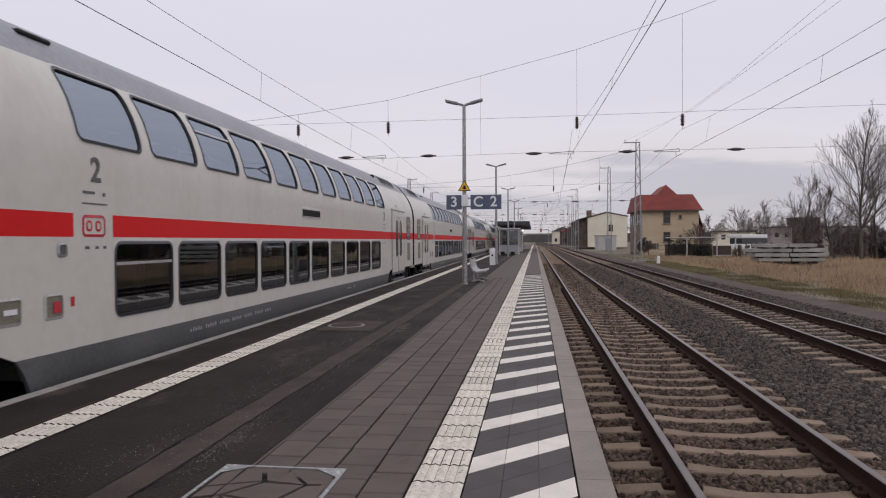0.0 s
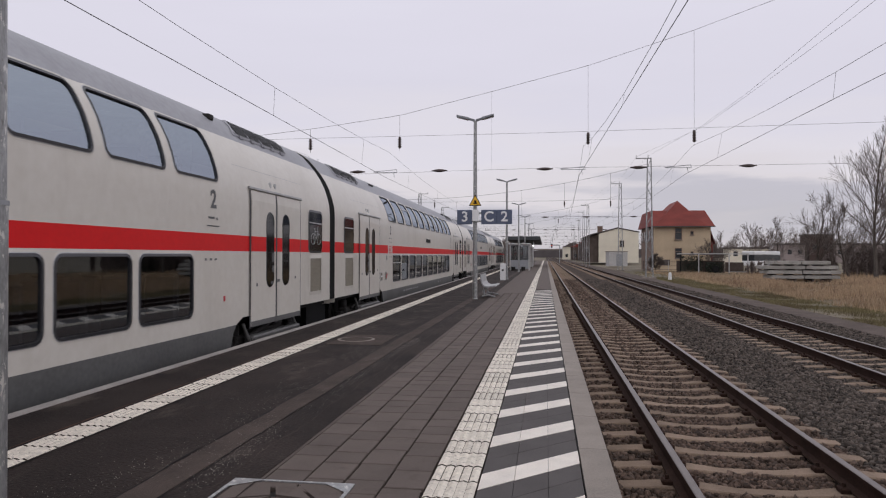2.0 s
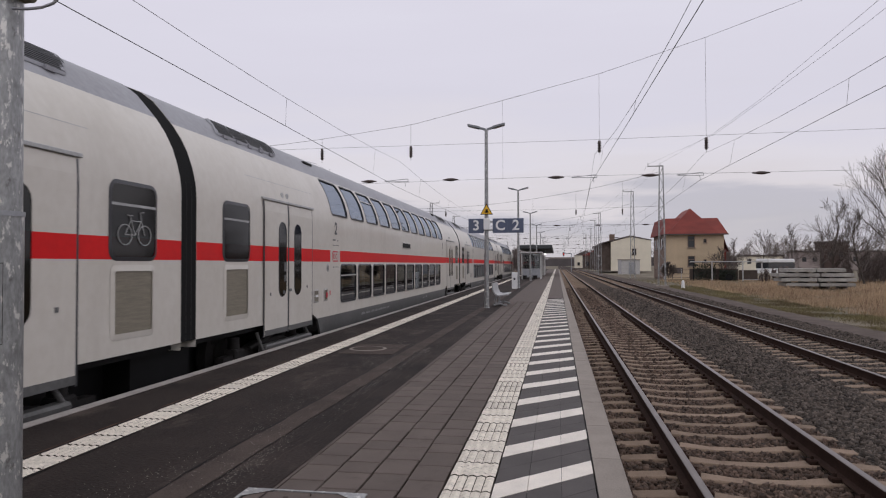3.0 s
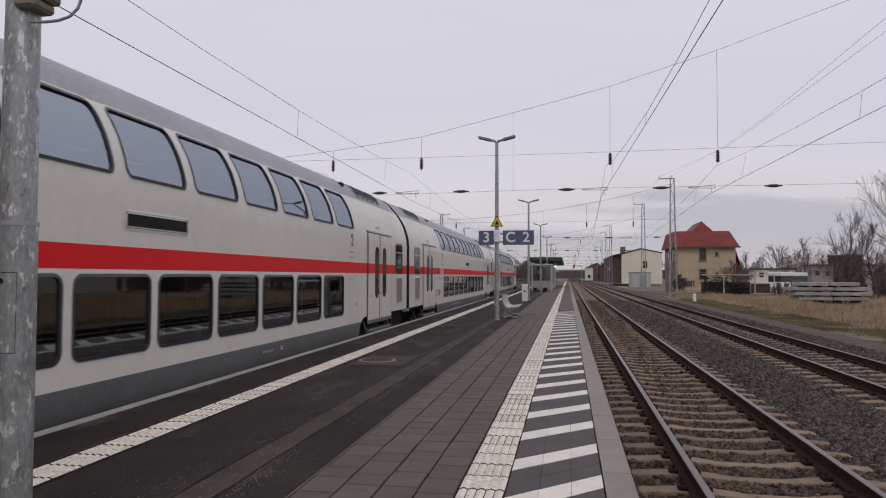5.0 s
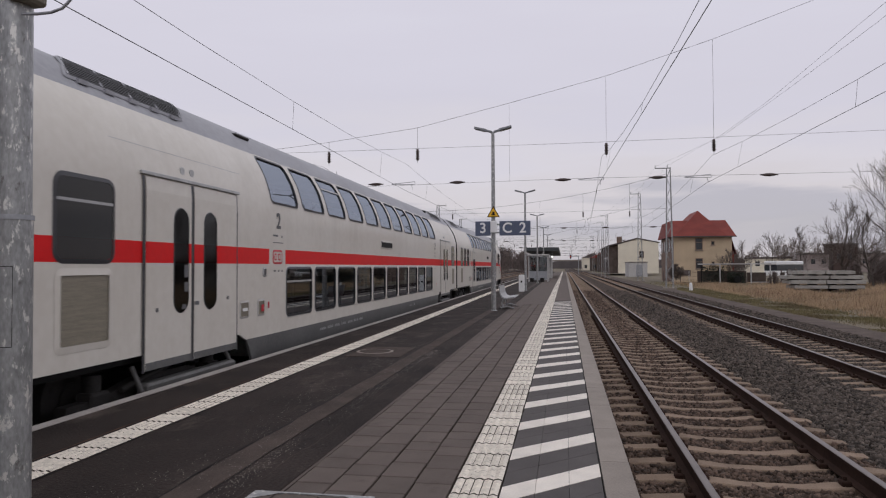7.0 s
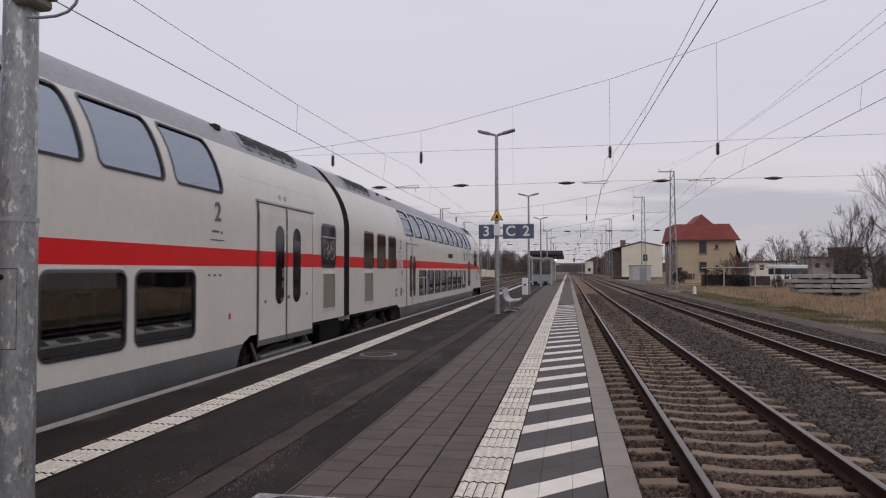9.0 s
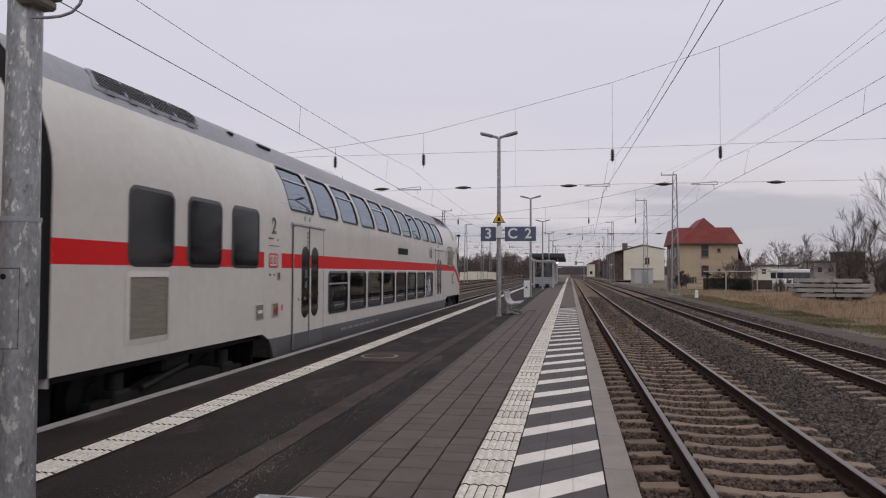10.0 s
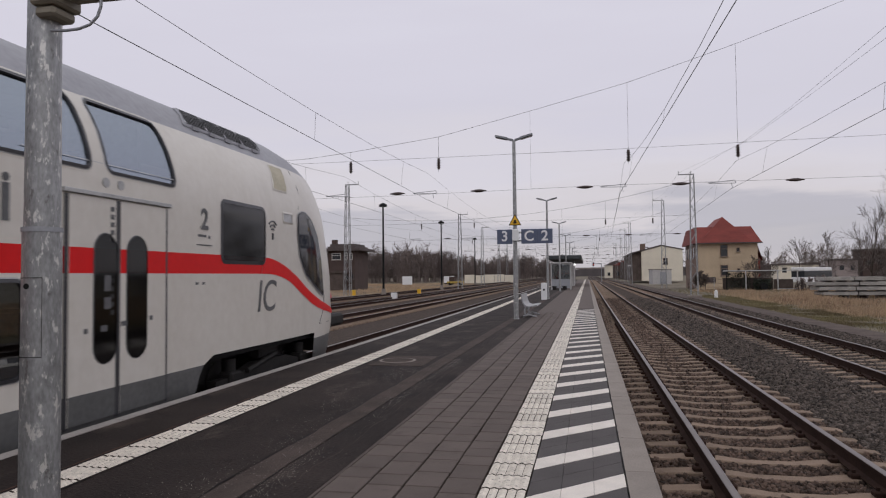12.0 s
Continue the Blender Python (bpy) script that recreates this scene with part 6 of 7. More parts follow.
kiosk = thing("relay_hut", "small pale relay hut with a grey metal door", "hut", pose(12.0, 136, -0.65, 0, 0, 8))
b = bmesh.new()
box(b, 0, 3.5, 0, 3.0, 0, 2.75, 0.03)
part("wall", b, M_FRAME, kiosk)
b = bmesh.new()
box(b, -0.1, 3.6, -0.1, 3.1, 2.75, 2.88)
part("roof", b, M_CONCRETE, kiosk)
b = bmesh.new()
box(b, 1.35, 2.45, -0.04, 0.02, 0.1, 2.3)
part("door", b, M_STEEL, kiosk)

# enclosure with ivy and pale posts
pen = thing("fenced_enclosure", "low enclosure of pale posts with a grey roof edge and ivy", "enclosure", pose(16.5, 90, -0.75))
for x in (0.1, 2.3, 5.9, 8.1):
    b = bmesh.new()
    box(b, x - 0.06, x + 0.06, -0.06, 0.06, 0, 2.3)
    part("post", b, M_FRAME if x > 1 else M_BLACK, pen)
b = bmesh.new()
box(b, -0.3, 8.2, -0.08, 0.08, 2.3, 2.42), box(b, 5.96, 8.04, -0.03, 0.03, 0.1, 0.18)
part("top_rail", b, M_FRAME, pen)
b = bmesh.new()
box(b, 0.0, 5.8, 1.8, 2.0, 0, 1.5), box(b, -0.2, 5.8, 0.1, 1.2, 2.24, 2.30)
part("back_wall", b, M_VERGE, pen)
b = bmesh.new()
box(b, 5.9, 8.1, 1.9, 2.0, 0.1, 1.3)
part("panel", b, M_VERGE, pen)
b = bmesh.new()
tube(b, (4.4, 0.2, 0.45), (4.4, 0.5, 0.45), 0.42, n=16)
part("tyre", b, M_BLACK, pen)

M_SLAB = mat("weathered_concrete_slab", (0.38, 0.36, 0.33), 0.9, dark=0.45, light=1.15, scale=1.5, fine=12, bump=0.3, spread=0.3)
slabs = thing("slab_stack", "stack of long grey concrete slabs on timber spacers", "concrete slabs", pose(20.0, 65, -0.72))
for k, (xa, xm, xb) in enumerate(((-0.25, 2.5, 5.4), (-0.6, 2.3, 5.45), (-0.85, 2.6, 5.3), (-0.1, 2.2, 4.6))):
    for x0, x1 in ((xa, xm - 0.04), (xm + 0.04, xb)):
        b = bmesh.new()
        box(b, x0, x1, -0.12 * (k % 2), 2.4, 0.08 + 0.42 * k, 0.08 + 0.42 * k + 0.30, 0.02)
        part("slab", b, M_SLAB, slabs)
        for xx in (0.25, 0.75):
            xc = x0 + (x1 - x0) * xx
            b = bmesh.new()
            box(b, xc - 0.07, xc + 0.07, 0.1, 2.3, 0.38 + 0.42 * (k - 1) if k else -0.25, 0.08 + 0.42 * k)
            part("spacer", b, M_SLATE, slabs)

M_PINK = mat("greyish_pink_render", (0.31, 0.26, 0.245), 0.9, dark=0.8, light=1.1, scale=0.4, fine=4, bump=0.1)
bus = thing("bus", "white city bus with a dark window band parked beyond the yard", "bus", pose(38.6, 137, -0.8, 0, 0, 45))
b = bmesh.new()
box(b, 0, 9.5, 0, 2.5, 0.35, 1.25, 0.05), box(b, 0, 9.5, 0, 2.5, 2.35, 3.05, 0.1)
part("body", b, M_SIGNWHITE, bus)
b = bmesh.new()
box(b, 0.05, 9.45, 0.03, 2.47, 1.25, 2.35)
part("window_band", b, M_PANE, bus)
for x in (2.0, 7.4):
    b = bmesh.new()
    tube(b, (x, -0.02, 0.45), (x, 0.25, 0.45), 0.45, n=16)
    part("wheel", b, M_BLACK, bus)
for x, y, w, d, h, m_, nm in ((81.0, 230, 7, 8, 8.6, M_BRICK_DARK, "dark brown"), (55, 220, 11, 8, 4.4, M_CREAM, "pale"), (72, 225, 6, 9, 5.6, M_PINK, "pale"), (96, 250, 18, 9, 6, M_PINK, "pale")):
    bd = thing("building", f"plain {nm} building behind the bare trees", "building", pose(x, y, -0.9))
    b = bmesh.new()
    box(b, 0, w, 0, d, 0, h)
    part("wall", b, m_, bd)
    b = bmesh.new()
    box(b, -0.3, w + 0.3, -0.3, d + 0.3, h, h + 0.5)
    part("roof", b, M_SLATE, bd)
    for k in range(int(w / 3)):
        b = bmesh.new()
        box(b, 1 + 3 * k, 2.2 + 3 * k, -0.05, 0.02, h * 0.5, h * 0.5 + 1.4)
        part("window", b, M_PANE, bd)

fence_ = thing("fence", "rusty mesh fence with thin posts before the house", "fence", pose(13.2, 98, -0.8))
for k in range(8):
    b = bmesh.new()
    tube(b, (k * 1.1, 0, 0), (k * 1.1, 0, 1.5), 0.04, n=6)
    part("post", b, M_FRAME if k % 2 else M_SLATE, fence_)
b = bmesh.new()
for z in (0.3, 0.8, 1.35):
    box(b, 0, 7.7, -0.015, 0.015, z - 0.02, z + 0.02)
part("rail", b, M_SLATE, fence_)
mark = thing("marker_post", "small white marker stone in the grass", "marker", pose(11.6, 68, -0.9))
b = bmesh.new()
tube(b, (0, 0, 0), (0, 0, 0.62), 0.17, 0.13, n=8), tube(b, (0, 0, 0.62), (0, 0, 0.72), 0.13, 0.05, n=8)
part("stone", b, M_SIGNWHITE, mark)

# ---- yard on the train's side ----
box_h = thing("signal_box", "two-storey dark brick signal box with an overhanging flat roof", "building", pose(-42.5, 110, -0.9))
b = bmesh.new()
box(b, 0, 4.7, 0, 7, 0, 7.0)
part("wall", b, M_BRICK_DARK, box_h)
b = bmesh.new()
box(b, -0.6, 5.8, -0.8, 7.8, 6.6, 7.0), box(b, 0.0, 4.9, -0.2, 6.6, 7.0, 7.35), box(b, 0.3, 4.5, 0.2, 6, 7.35, 7.75)
part("roof", b, M_SLATE, box_h)
b = bmesh.new()
box(b, 0.3, 1.1, 1, 1.8, 7.1, 8.5)
part("chimney", b, M_BRICK_DARK, box_h)
house_window(box_h, 1.5, 5.1, 1.6, 1.1), house_window(box_h, 3.2, 5.1, 0.5, 1.1), house_window(box_h, 4.1, 5.1, 0.5, 1.1)
house_window(box_h, 3.4, 1.8, 0.5, 0.9, material=M_SLATE), house_window(box_h, 4.3, 1.9, 0.4, 0.9, material=M_SLATE)
b = bmesh.new()
box(b, 0.7, 3.2, -1.8, 0, 0, 2.9), box(b, 0.5, 3.4, -2.0, 0, 2.9, 3.2)
part("porch", b, M_VERGE, box_h)
for x, y in ((-22.4, 75), (-21.4, 102), (-24, 150)):
    yl = thing("yard_lamp", "tall black yard lamp with a hooded head", "street lamp", pose(x, y, -0.9), group="yard lamps")
    b = bmesh.new()
    tube(b, (0, 0, 0), (0, 0, 10.1), 0.13, 0.09, n=10)
    part("pole", b, M_BLACK, yl)
    b = bmesh.new()
    tube(b, (0, 0, 10.1), (0, 0, 10.35), 0.48, 0.42, n=14), tube(b, (0, 0, 10.35), (0, 0, 10.55), 0.42, 0.05, n=14)
    part("hood", b, M_BLACK, yl)
    b = bmesh.new()
    tube(b, (0, 0, 0), (0, 0, 0.9), 0.28, 0.22, n=10)
    part("footing", b, M_CONCRETE, yl)
ct = thing("container", "small white storage container in the yard", "container", pose(-44, 168, -0.9, 0, 0, 10))
b = bmesh.new()
box(b, -1.15, 1.15, -1.0, 1.0, 0.15, 2.2, 0.05)
part("shell", b, M_SIGNWHITE, ct)
M_OLDYELLOW = mat("faded_yellow", (0.42, 0.29, 0.06), 0.7, scale=2, fine=12, bump=0.05)
trol = thing("track_trolley", "yellow rail trolley standing on the siding", "trolley", pose(-26.5, 140, -0.55, 0, 0, 0))
b = bmesh.new()
box(b, -1.6, 1.6, -1.0, 1.0, 0.35, 0.75, 0.04)
part("deck", b, M_OLDYELLOW, trol)
b = bmesh.new()
box(b, -1.2, -0.1, -0.7, 0.7, 0.75, 1.7, 0.05)
part("cab", b, M_BRICK_DARK, trol)
for x in (-1.0, 1.0):
    b = bmesh.new()
    tube(b, (x, -1.1, 0.25), (x, 1.1, 0.25), 0.26, n=14)
    part("wheel", b, M_BLACK, trol)
van = thing("van", "white van parked at the edge of the yard", "van", pose(-36, 182, -0.9, 0, 0, 85))
b = bmesh.new()
extrude_profile(b, [(-2.4, 0.4), (2.4, 0.4), (2.4, 1.2), (1.6, 1.35), (1.1, 2.1), (-2.4, 2.15)], -0.9, 0.9)
part("body", b, M_SIGNWHITE, van)
b = bmesh.new()
extrude_profile(b, [(1.0, 1.35), (1.55, 1.38), (1.12, 2.0), (1.0, 2.0)], -0.91, 0.91)
part("side_window", b, M_PANE, van)
for x in (-1.5, 1.5):
    b = bmesh.new()
    tube(b, (x, -0.92, 0.35), (x, 0.92, 0.35), 0.35, n=14)
    part("wheel", b, M_BLACK, van)
wallw = thing("boundary_wall", "long low white wall at the end of the yard", "wall", pose(-36, 205, -0.9, 0, 0, 0))
for k in range(5):
    b = bmesh.new()
    box(b, k * 3.0, k * 3.0 + 2.9, 0, 0.2, 0, 2.5 - 0.2 * (k % 3 == 1))
    part("panel", b, M_CREAM, wallw)
for x, y, s in ((-17.5, 62, 0.5), (-27, 78, 0.45), (-20.5, 84, 0.42)):
    cab = thing("point_box", "small yellow point-machine box beside the rails", "box", pose(x, y, -0.85), group="trackside boxes")
    b = bmesh.new()
    box(b, -s / 2, s / 2, -s / 2, s / 2, 0, s * 1.4, 0.03)
    part("housing", b, M_YELLOW if s < 0.5 else M_SIGNWHITE, cab)
pall = thing("plank_pile", "pile of pale planks lying in the yard", "planks", pose(-27.5, 70, -0.9, 0, 0, 12))
for k in range(4):
    b = bmesh.new()
    box(b, -2.2, 2.2, -0.5 + 0.27 * k, -0.26 + 0.27 * k, 0.0, 0.16)
    part("plank", b, M_CONCRETE, pall)

# bridge and signal far down the line
bridge = thing("footbridge", "grey footbridge across the tracks in the distance", "bridge", pose(0, 430, 0))
b = bmesh.new()
box(b, -16, 13, 0, 6, 4.7, 5.5)
part("deck", b, M_CONCRETE, bridge)
for x in (-14, 11):
    b = bmesh.new()
    box(b, x - 0.8, x + 0.8, 1, 5, -1, 4.7)
    part("pier", b, M_CONCRETE, bridge)
sig = thing("signal", "dark main signal showing a small red light", "railway signal", pose(3.9, 200, -0.9))
b = bmesh.new()
tube(b, (0, 0, 0), (0, 0, 5.2), 0.1, n=8), box(b, -2.4, 0.1, -0.1, 0.1, 5.1, 5.3)
part("pole", b, M_STEEL, sig)
b = bmesh.new()
box(b, -2.42, -1.98, -0.2, 0.1, 4.5, 5.6, 0.06)
part("head", b, M_BLACK, sig)
redl = bpy.data.materials.new("red_light")
redl.use_nodes = True
rn = redl.node_tree.nodes["Principled BSDF"]
rn.inputs["Base Color"].default_value = (0.4, 0.01, 0.01, 1)
rn.inputs["Emission Color"].default_value, rn.inputs["Emission Strength"].default_value = (1, 0.05, 0.04, 1), 2.0
b = bmesh.new()
tube(b, (-2.2, -0.24, 5.1), (-2.2, -0.2, 5.1), 0.10, n=10)
part("lens", b, redl, sig)

# ---- plants ----
M_BARK = mat("grey_bark", (0.095, 0.078, 0.066), 0.9, dark=0.7, light=1.3, scale=3, fine=20, bump=0.3)
M_TWIG = mat("bare_twigs", (0.125, 0.10, 0.088), 0.9, dark=0.7, light=1.3, scale=0.5, fine=6, bump=0)
# woods colour is lightened to carry the haze of distance
M_WOODS = mat("hazed_bare_woods", (0.165, 0.130, 0.118), 0.95, dark=0.6, light=1.35, scale=0.06, fine=0.6, bump=0)


class Twigs:
    """Collects tapered three-sided sticks into arrays."""

    def __init__(self):
        self.v, self.f = [], []

    def stick(self, p, q, r0, r1):
        d = (q - p)
        a = d.orthogonal().normalized()
        c = d.cross(a).normalized()
        o = len(self.v)
        for base, r in ((p, r0), (q, r1)):
            for k in range(3):
                an = k * math.tau / 3
                self.v.append(base + (a * math.cos(an) + c * math.sin(an)) * r)
        for k in range(3):
            j = (k + 1) % 3
            self.f.append((o + k, o + j, o + 3 + j, o + 3 + k))

    def mesh(self, name, material):
        return from_arrays(name, np.array([v[:] for v in self.v]), np.array(self.f), material)


def grow(tw, p, d, length, r, depth, rnd, thin, up=0.25, spread=0.55, kids=(2, 4)):
    n = 3
    for k in range(n):
        d = (d + Vector((rnd.gauss(0, 0.09), rnd.gauss(0, 0.09), rnd.gauss(0, 0.05) + up * 0.06))).normalized()
        q = p + d * (length / n)
        r1 = max(thin, r * 0.84)
        tw.stick(p, q, r, r1)
        p, r = q, r1
        if depth > 0:
            for _ in range(rnd.randint(*kids) if k == n - 1 else rnd.randint(1, 2)):
                s = d.orthogonal().normalized()
                s.rotate(Matrix.Rotation(rnd.uniform(0, math.tau), 3, d))
                nd = (d + s * rnd.uniform(spread * 0.6, spread * 1.4) + Vector((0, 0, up * 0.5))).normalized()
                grow(tw, p.copy(), nd, length * rnd.uniform(0.5, 0.74), max(thin, r * rnd.uniform(0.45, 0.62)), depth - 1, rnd, thin, up, spread, kids)


def bare_tree(x, y, h, seed, label, depth=4, lean=0.0, poplar=False):
    rnd = random.Random(seed)
    t = thing("tree", label, "tree", pose(x, y, -0.95))
    trunk, crown = Twigs(), Twigs()
    p, d, r = Vector((0, 0, 0)), Vector((lean, 0, 1)).normalized(), h * 0.018
    n = 14 if poplar else 6
    top = h * (0.93 if poplar else 0.45)
    for k in range(n):
        d = (d + Vector((rnd.gauss(0, 0.03), rnd.gauss(0, 0.03), 0.02))).normalized()
        q = p + d * top / n
        r1 = r * (0.87 if poplar else 0.93)
        trunk.stick(p, q, r, r1)
        p, r = q, r1
        f = (k + 1) / n
        if f > (0.2 if poplar else 0.3):
            for _ in range(5 if poplar else 3):
                a = rnd.uniform(0, math.tau)
                nd = Vector((math.cos(a), math.sin(a), 0.9 + 0.9 * f if poplar else 0.7)).normalized()
                ln = (h * 0.31 * max(0.0, 1.02 - f) ** 0.8 + 0.35) if poplar else h * 0.26
                grow(crown, p.copy(), nd, ln, r * 0.38, depth - 1 - (poplar and f > 0.62), rnd, 0.006 + 0.00006 * y, 0.38 if poplar else 0.45)
    grow(crown, p.copy(), d, h * (0.07 if poplar else 0.24), r * 0.8, 1 if poplar else depth, rnd, 0.007 + 0.00006 * y, 0.3)
    part("trunk", trunk.mesh("trunk", M_BARK), (), t)
    part("crown", crown.mesh("crown", M_TWIG), (), t, "bare twiggy crown")
    return t


bare_tree(32.7, 75, 16.0, 3, "tall bare tree with ascending branches beside the slabs", 3, 0.0, True)
bare_tree(29.0, 80, 9.6, 5, "bare spreading tree behind the concrete slabs", 3)
bare_tree(31.4, 78, 8.6, 8, "bare leaning tree behind the concrete slabs", 3, -0.3)
bare_tree(36.3, 80, 10.0, 18, "bare shrubby tree at the edge of the field", 3)
bare_tree(41.5, 150, 9.5, 12, "distant bare round-crowned tree", 3)
bare_tree(47.5, 152, 10.5, 13, "distant bare round-crowned tree", 3)
bare_tree(55, 158, 9, 14, "distant bare round-crowned tree", 3)
bare_tree(22.8, 103, 4.8, 15, "bare bush before the tan house", 3)
bare_tree(30, 128, 5.5, 16, "bare bush beside the house", 3)
bare_tree(14.5, 96, 2.6, 17, "reddish bare shrub beside the fence", 4)


def woods(name, spots, seed, label):
    rnd = random.Random(seed)
    tw = Twigs()
    for x, y, h in spots:
        thin = 0.028 + 0.00012 * y
        p, d = Vector((x, y, -1.0)), Vector((0, 0, 1))
        tw.stick(p, p + d * h * 0.8, h * 0.014 + 0.05, thin)
        for k in range(34):
            f = rnd.uniform(0.12, 0.92)
            b0 = p + d * h * f
            a = rnd.uniform(0, math.tau)
            nd = Vector((math.cos(a), math.sin(a), rnd.uniform(0.9, 2.4))).normalized()
            ln = h * rnd.uniform(0.12, 0.26)
            e0 = b0 + nd * ln
            tw.stick(b0, e0, thin * 1.2, thin * 0.6)
            for _ in range(4):
                s = b0 + nd * ln * rnd.uniform(0.3, 1)
                tw.stick(s, s + Vector((rnd.gauss(0, 1), rnd.gauss(0, 1), rnd.gauss(0.7, 0.6))).normalized() * ln * 0.5, thin * 0.8, thin * 0.5)
    ob = new(name, tw.mesh(name, M_WOODS))
    return tagged(ob, label, "woods", kind="stuff")


rw = random.Random(77)
woods("far_woods", [(rw.uniform(-150, -52), rw.uniform(215, 330), rw.uniform(8, 12.5)) for _ in range(620)] + [(rw.uniform(-75, -25), rw.uniform(330, 520), rw.uniform(8, 13)) for _ in range(240)], 5, "dense leafless woods behind the yard")
woods("far_trees", [(rw.uniform(30, 160), rw.uniform(250, 420), rw.uniform(6, 12)) for _ in range(120)] + [(rw.uniform(-24, -9), rw.uniform(260, 420), rw.uniform(4, 9)) for _ in range(40)] + [(rw.uniform(18, 60), rw.uniform(300, 600), rw.uniform(6, 12)) for _ in range(70)], 6, "leafless trees along the horizon")
woods("undergrowth", [(rw.uniform(32.5, 46), rw.uniform(79, 92), rw.uniform(1.4, 3.6)) for _ in range(150)] + [(rw.uniform(24, 33), rw.uniform(84, 94), rw.uniform(0.8, 1.8)) for _ in range(50)], 7, "tangled brown undergrowth at the edge of the field")
# distance behind the woods
M_FAR = mat("distant_brown_haze", (0.10, 0.088, 0.088), 1.0, scale=0.02, fine=0.15, bump=0)
b = bmesh.new()
rb = random.Random(9)
xs_ = list(range(-900, 901, 12))
tops = [8.5 + 3 * noise.noise(Vector((x * 0.02, 0, 0))) + rb.uniform(-0.8, 0.8) for x in xs_]
for (xa, za), (xb, zb) in zip(zip(xs_[:-1], tops[:-1]), zip(xs_[1:], tops[1:])):
    b.faces.new([b.verts.new(p) for p in ((xa, 800, -2), (xb, 800, -2), (xb, 800, zb), (xa, 800, za))])
surface("backdrop", b, M_FAR, "dim line of distant woods on the horizon", "backdrop")

# conifer hedge and ivy: small leaf clumps
M_EVER = mat("dark_evergreen", (0.030, 0.036, 0.026), 0.9, dark=0.6, light=1.6, scale=1, fine=6, bump=0)


def leaf_cloud(name, boxes, n, size, material, seed):
    r = np.random.default_rng(seed)
    tot = []
    for (x0, x1, y0, y1, z0, z1) in boxes:
        c = r.uniform((x0, y0, z0), (x1, y1, z1), (n, 3))
        tot.append(c)
    c = np.concatenate(tot)
    m = len(c)
    d = r.normal(0, size, (m, 3, 3))
    v = (c[:, None] + d).reshape(-1, 3)
    f = np.arange(m * 3).reshape(-1, 3)
    return from_arrays(name, v, f, material)


part("ivy", leaf_cloud("ivy", [(0.3, 2.9, 0.2, 1.4, 0.05, 2.1), (3.4, 5.4, 0.5, 1.5, 0.05, 1.3)], 1200, 0.07, M_EVER, 3), (), pen, "dark ivy", "stuff")
ev = thing("conifer", "dark evergreen shrub at the edge of the field", "shrub", pose(38.2, 80, -0.95))
b = bmesh.new()
tube(b, (0, 0, 0), (0, 0, 2.5), 0.12, 0.05, n=8)
part("trunk", b, M_BARK, ev)
lay = [(-1.3 + 0.22 * k, 1.3 - 0.22 * k, -1.3 + 0.22 * k, 1.3 - 0.22 * k, 0.2 + 0.7 * k, 1.1 + 0.75 * k) for k in range(5)]
part("crown", leaf_cloud("crown", lay, 900, 0.09, M_EVER, 4), (), ev)

# grass: dry straw in the field, low green on the verge
M_STRAW = mat("dry_grass", (0.43, 0.305, 0.195), 0.95, dark=0.55, light=1.35, scale=0.35, fine=5, bump=0)
M_WEED = mat("dead_weed_stalk", (0.15, 0.085, 0.06), 0.95, dark=0.6, light=1.4, scale=0.5, fine=5, bump=0)
M_GRASS = mat("winter_grass", (0.165, 0.145, 0.068), 0.95, dark=0.6, light=1.4, scale=0.4, fine=6, bump=0, tint=(0.17, 0.125, 0.07))


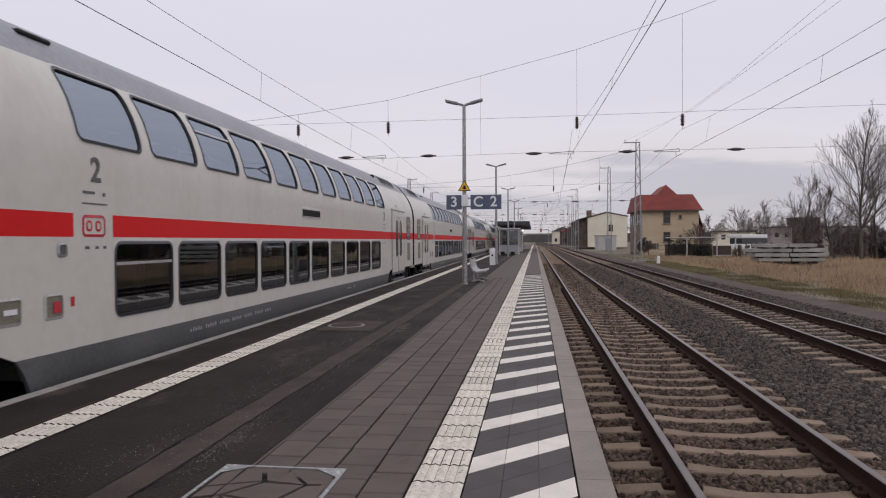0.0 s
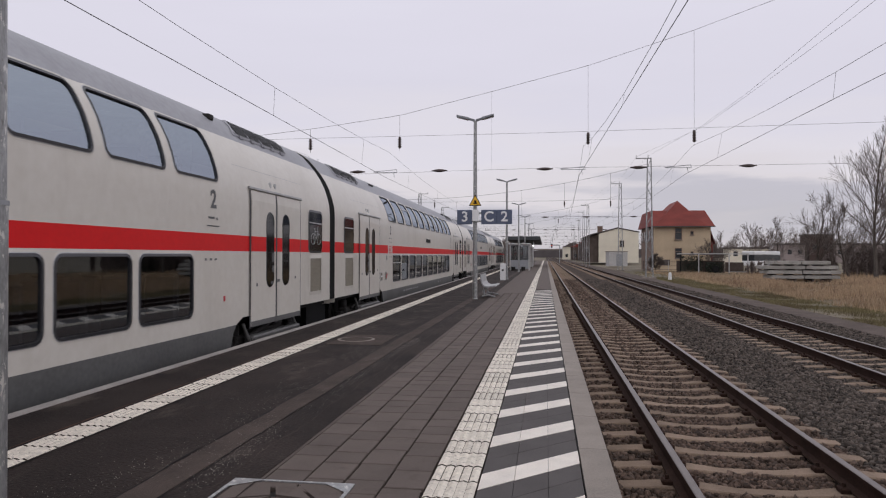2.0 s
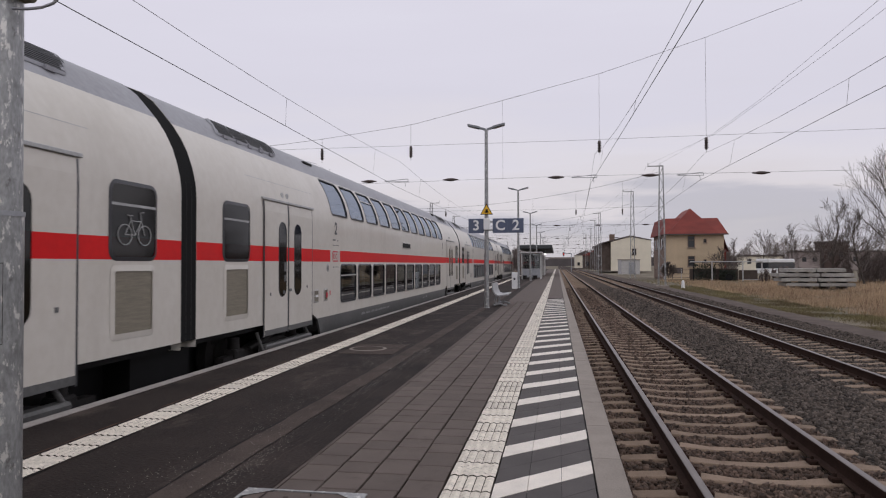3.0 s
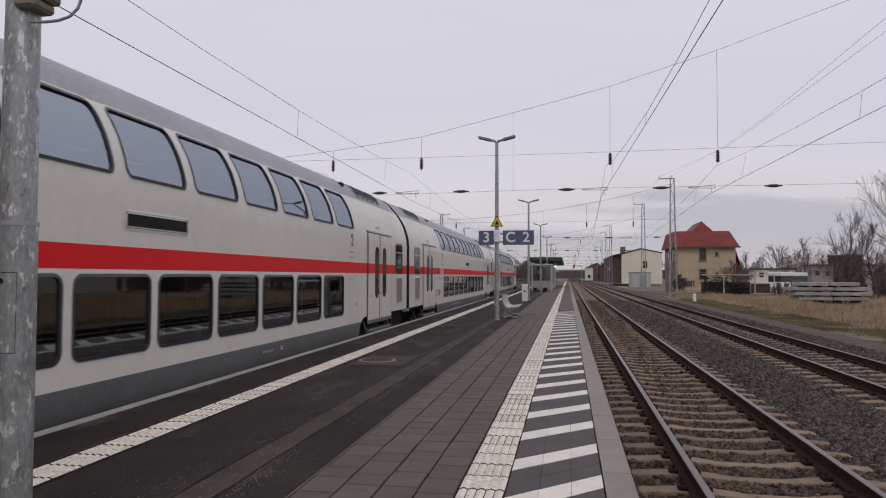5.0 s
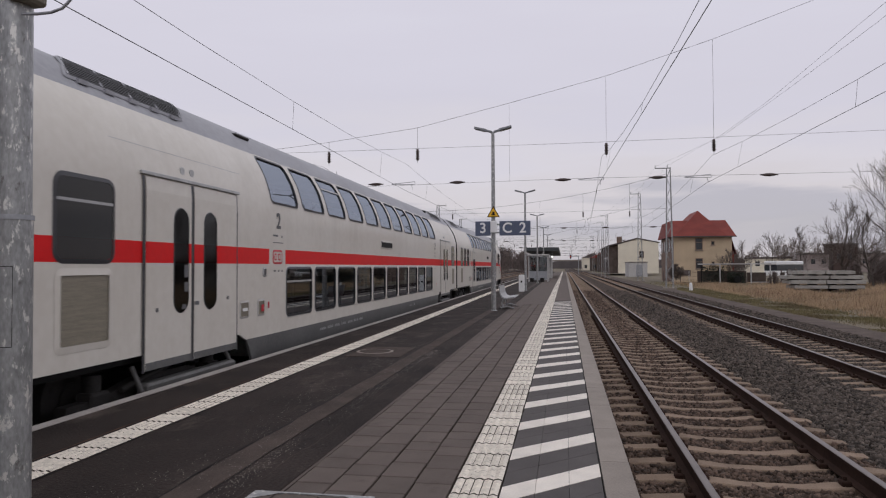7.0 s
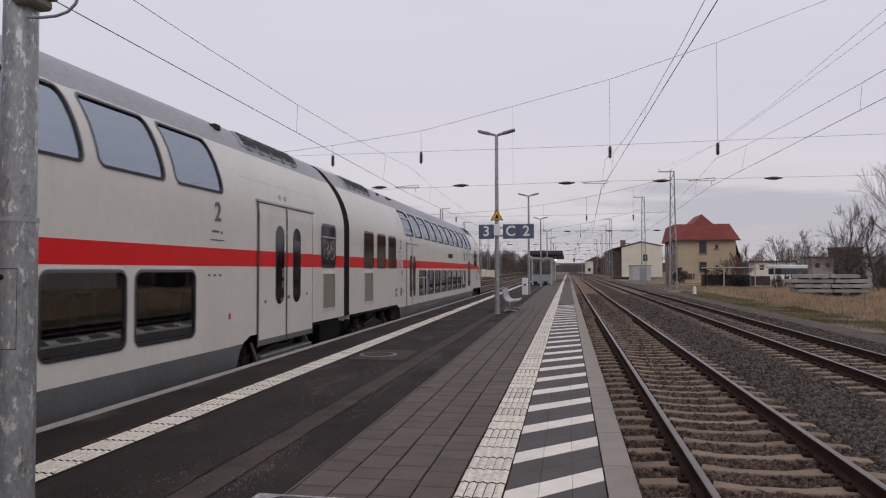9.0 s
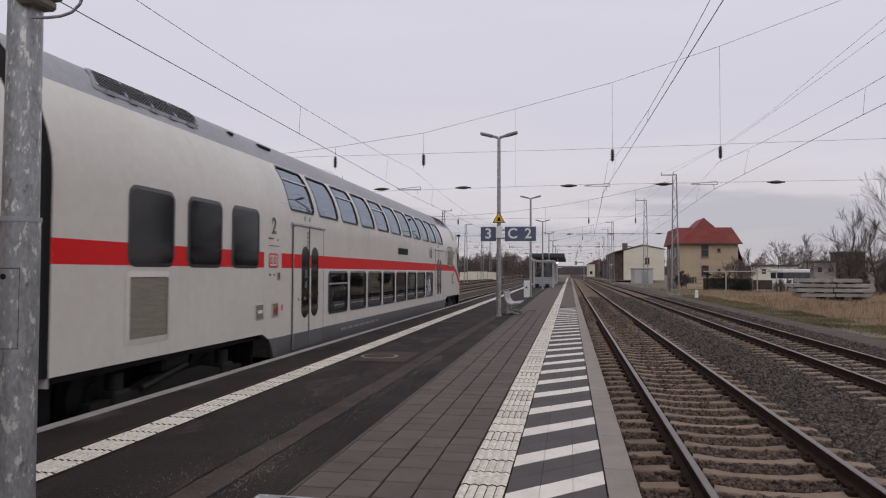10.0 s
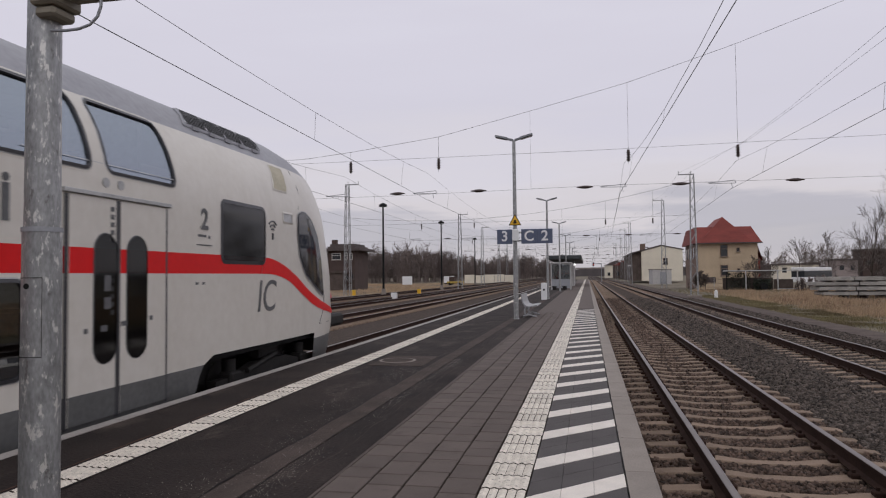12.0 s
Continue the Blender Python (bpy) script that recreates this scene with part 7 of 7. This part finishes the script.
def blades(name, n, x0, x1, y0, y1, h0, h1, w, material, seed, label, clump=0.0):
    r = np.random.default_rng(seed)
    x, y = r.uniform(x0, x1, n), r.uniform(y0, y1, n)
    if clump:
        k = np.array([noise.noise(Vector((a * clump, b_ * clump, 3.0))) for a, b_ in zip(x, y)])
        sel_ = k > r.uniform(-0.55, 0.25, n)
        x, y, k = x[sel_], y[sel_], k[sel_]
        hs = (h0 + (h1 - h0) * r.uniform(0, 1, len(x))) * np.clip(0.75 + k * 1.2, 0.35, 1.5)
    else:
        hs = r.uniform(h0, h1, n)
    n = len(x)
    a, lean = r.uniform(0, math.tau, n), r.normal(0, 0.28, (n, 2)) * hs[:, None]
    wx, wy = np.cos(a) * w, np.sin(a) * w
    base = np.full(n, -0.96)
    v = np.stack([np.stack([x - wx, y - wy, base], -1), np.stack([x + wx, y + wy, base], -1), np.stack([x + lean[:, 0], y + lean[:, 1], base + hs], -1)], 1).reshape(-1, 3)
    ob = new(name, from_arrays(name, v, np.arange(n * 3).reshape(-1, 3), material))
    return tagged(ob, label, "grass", kind="stuff")


blades("dry_grass", 150000, 13.2, 42, 14, 64, 0.16, 0.50, 0.012, M_STRAW, 21, "tall dry straw-coloured grass", 0.25)
blades("dry_grass", 30000, 13.4, 45, 60, 98, 0.2, 0.55, 0.022, M_STRAW, 22, "tall dry straw-coloured grass", 0.2)
blades("verge_grass", 110000, 10.4, 13.6, 12, 75, 0.04, 0.13, 0.010, M_GRASS, 23, "short winter grass on the verge", 0.5)
blades("weeds", 5000, 13.6, 34, 24, 62, 0.4, 0.95, 0.010, M_WEED, 27, "reddish-brown dead weed stalks in the straw", 0.12)
blades("verge_grass", 22000, 10.6, 46, 12, 100, 0.10, 0.30, 0.016, M_GRASS, 24, "short winter grass on the verge")
blades("yard_grass", 40000, -75, -27, 60, 210, 0.15, 0.4, 0.05, M_STRAW, 25, "sparse dry grass in the yard", 0.05)


# ---- what moves: the train draws past, slowly gaining speed ----
def travelled(t):
    late = min(1.0, max(0.0, (t - 10.8) / 0.9))
    return 6.111 * t + 0.169 * t * t + 0.2 * late * late * (3 - 2 * late)


def motions():
    for car, sets, s0 in CARS:
        rows = [(t / 4, LEFT @ pose(TL, s0 - travelled(t / 4), 0)) for t in range(0, 49)]
        walk(car, rows)
        steps = 360
        for w in sets:
            at = w.location.copy()
            walk(w, [(12.0 * k / steps, Matrix.Translation(at) @ Matrix.Rotation(travelled(12.0 * k / steps) / 0.46, 4, "X")) for k in range(steps + 1)])


motions()
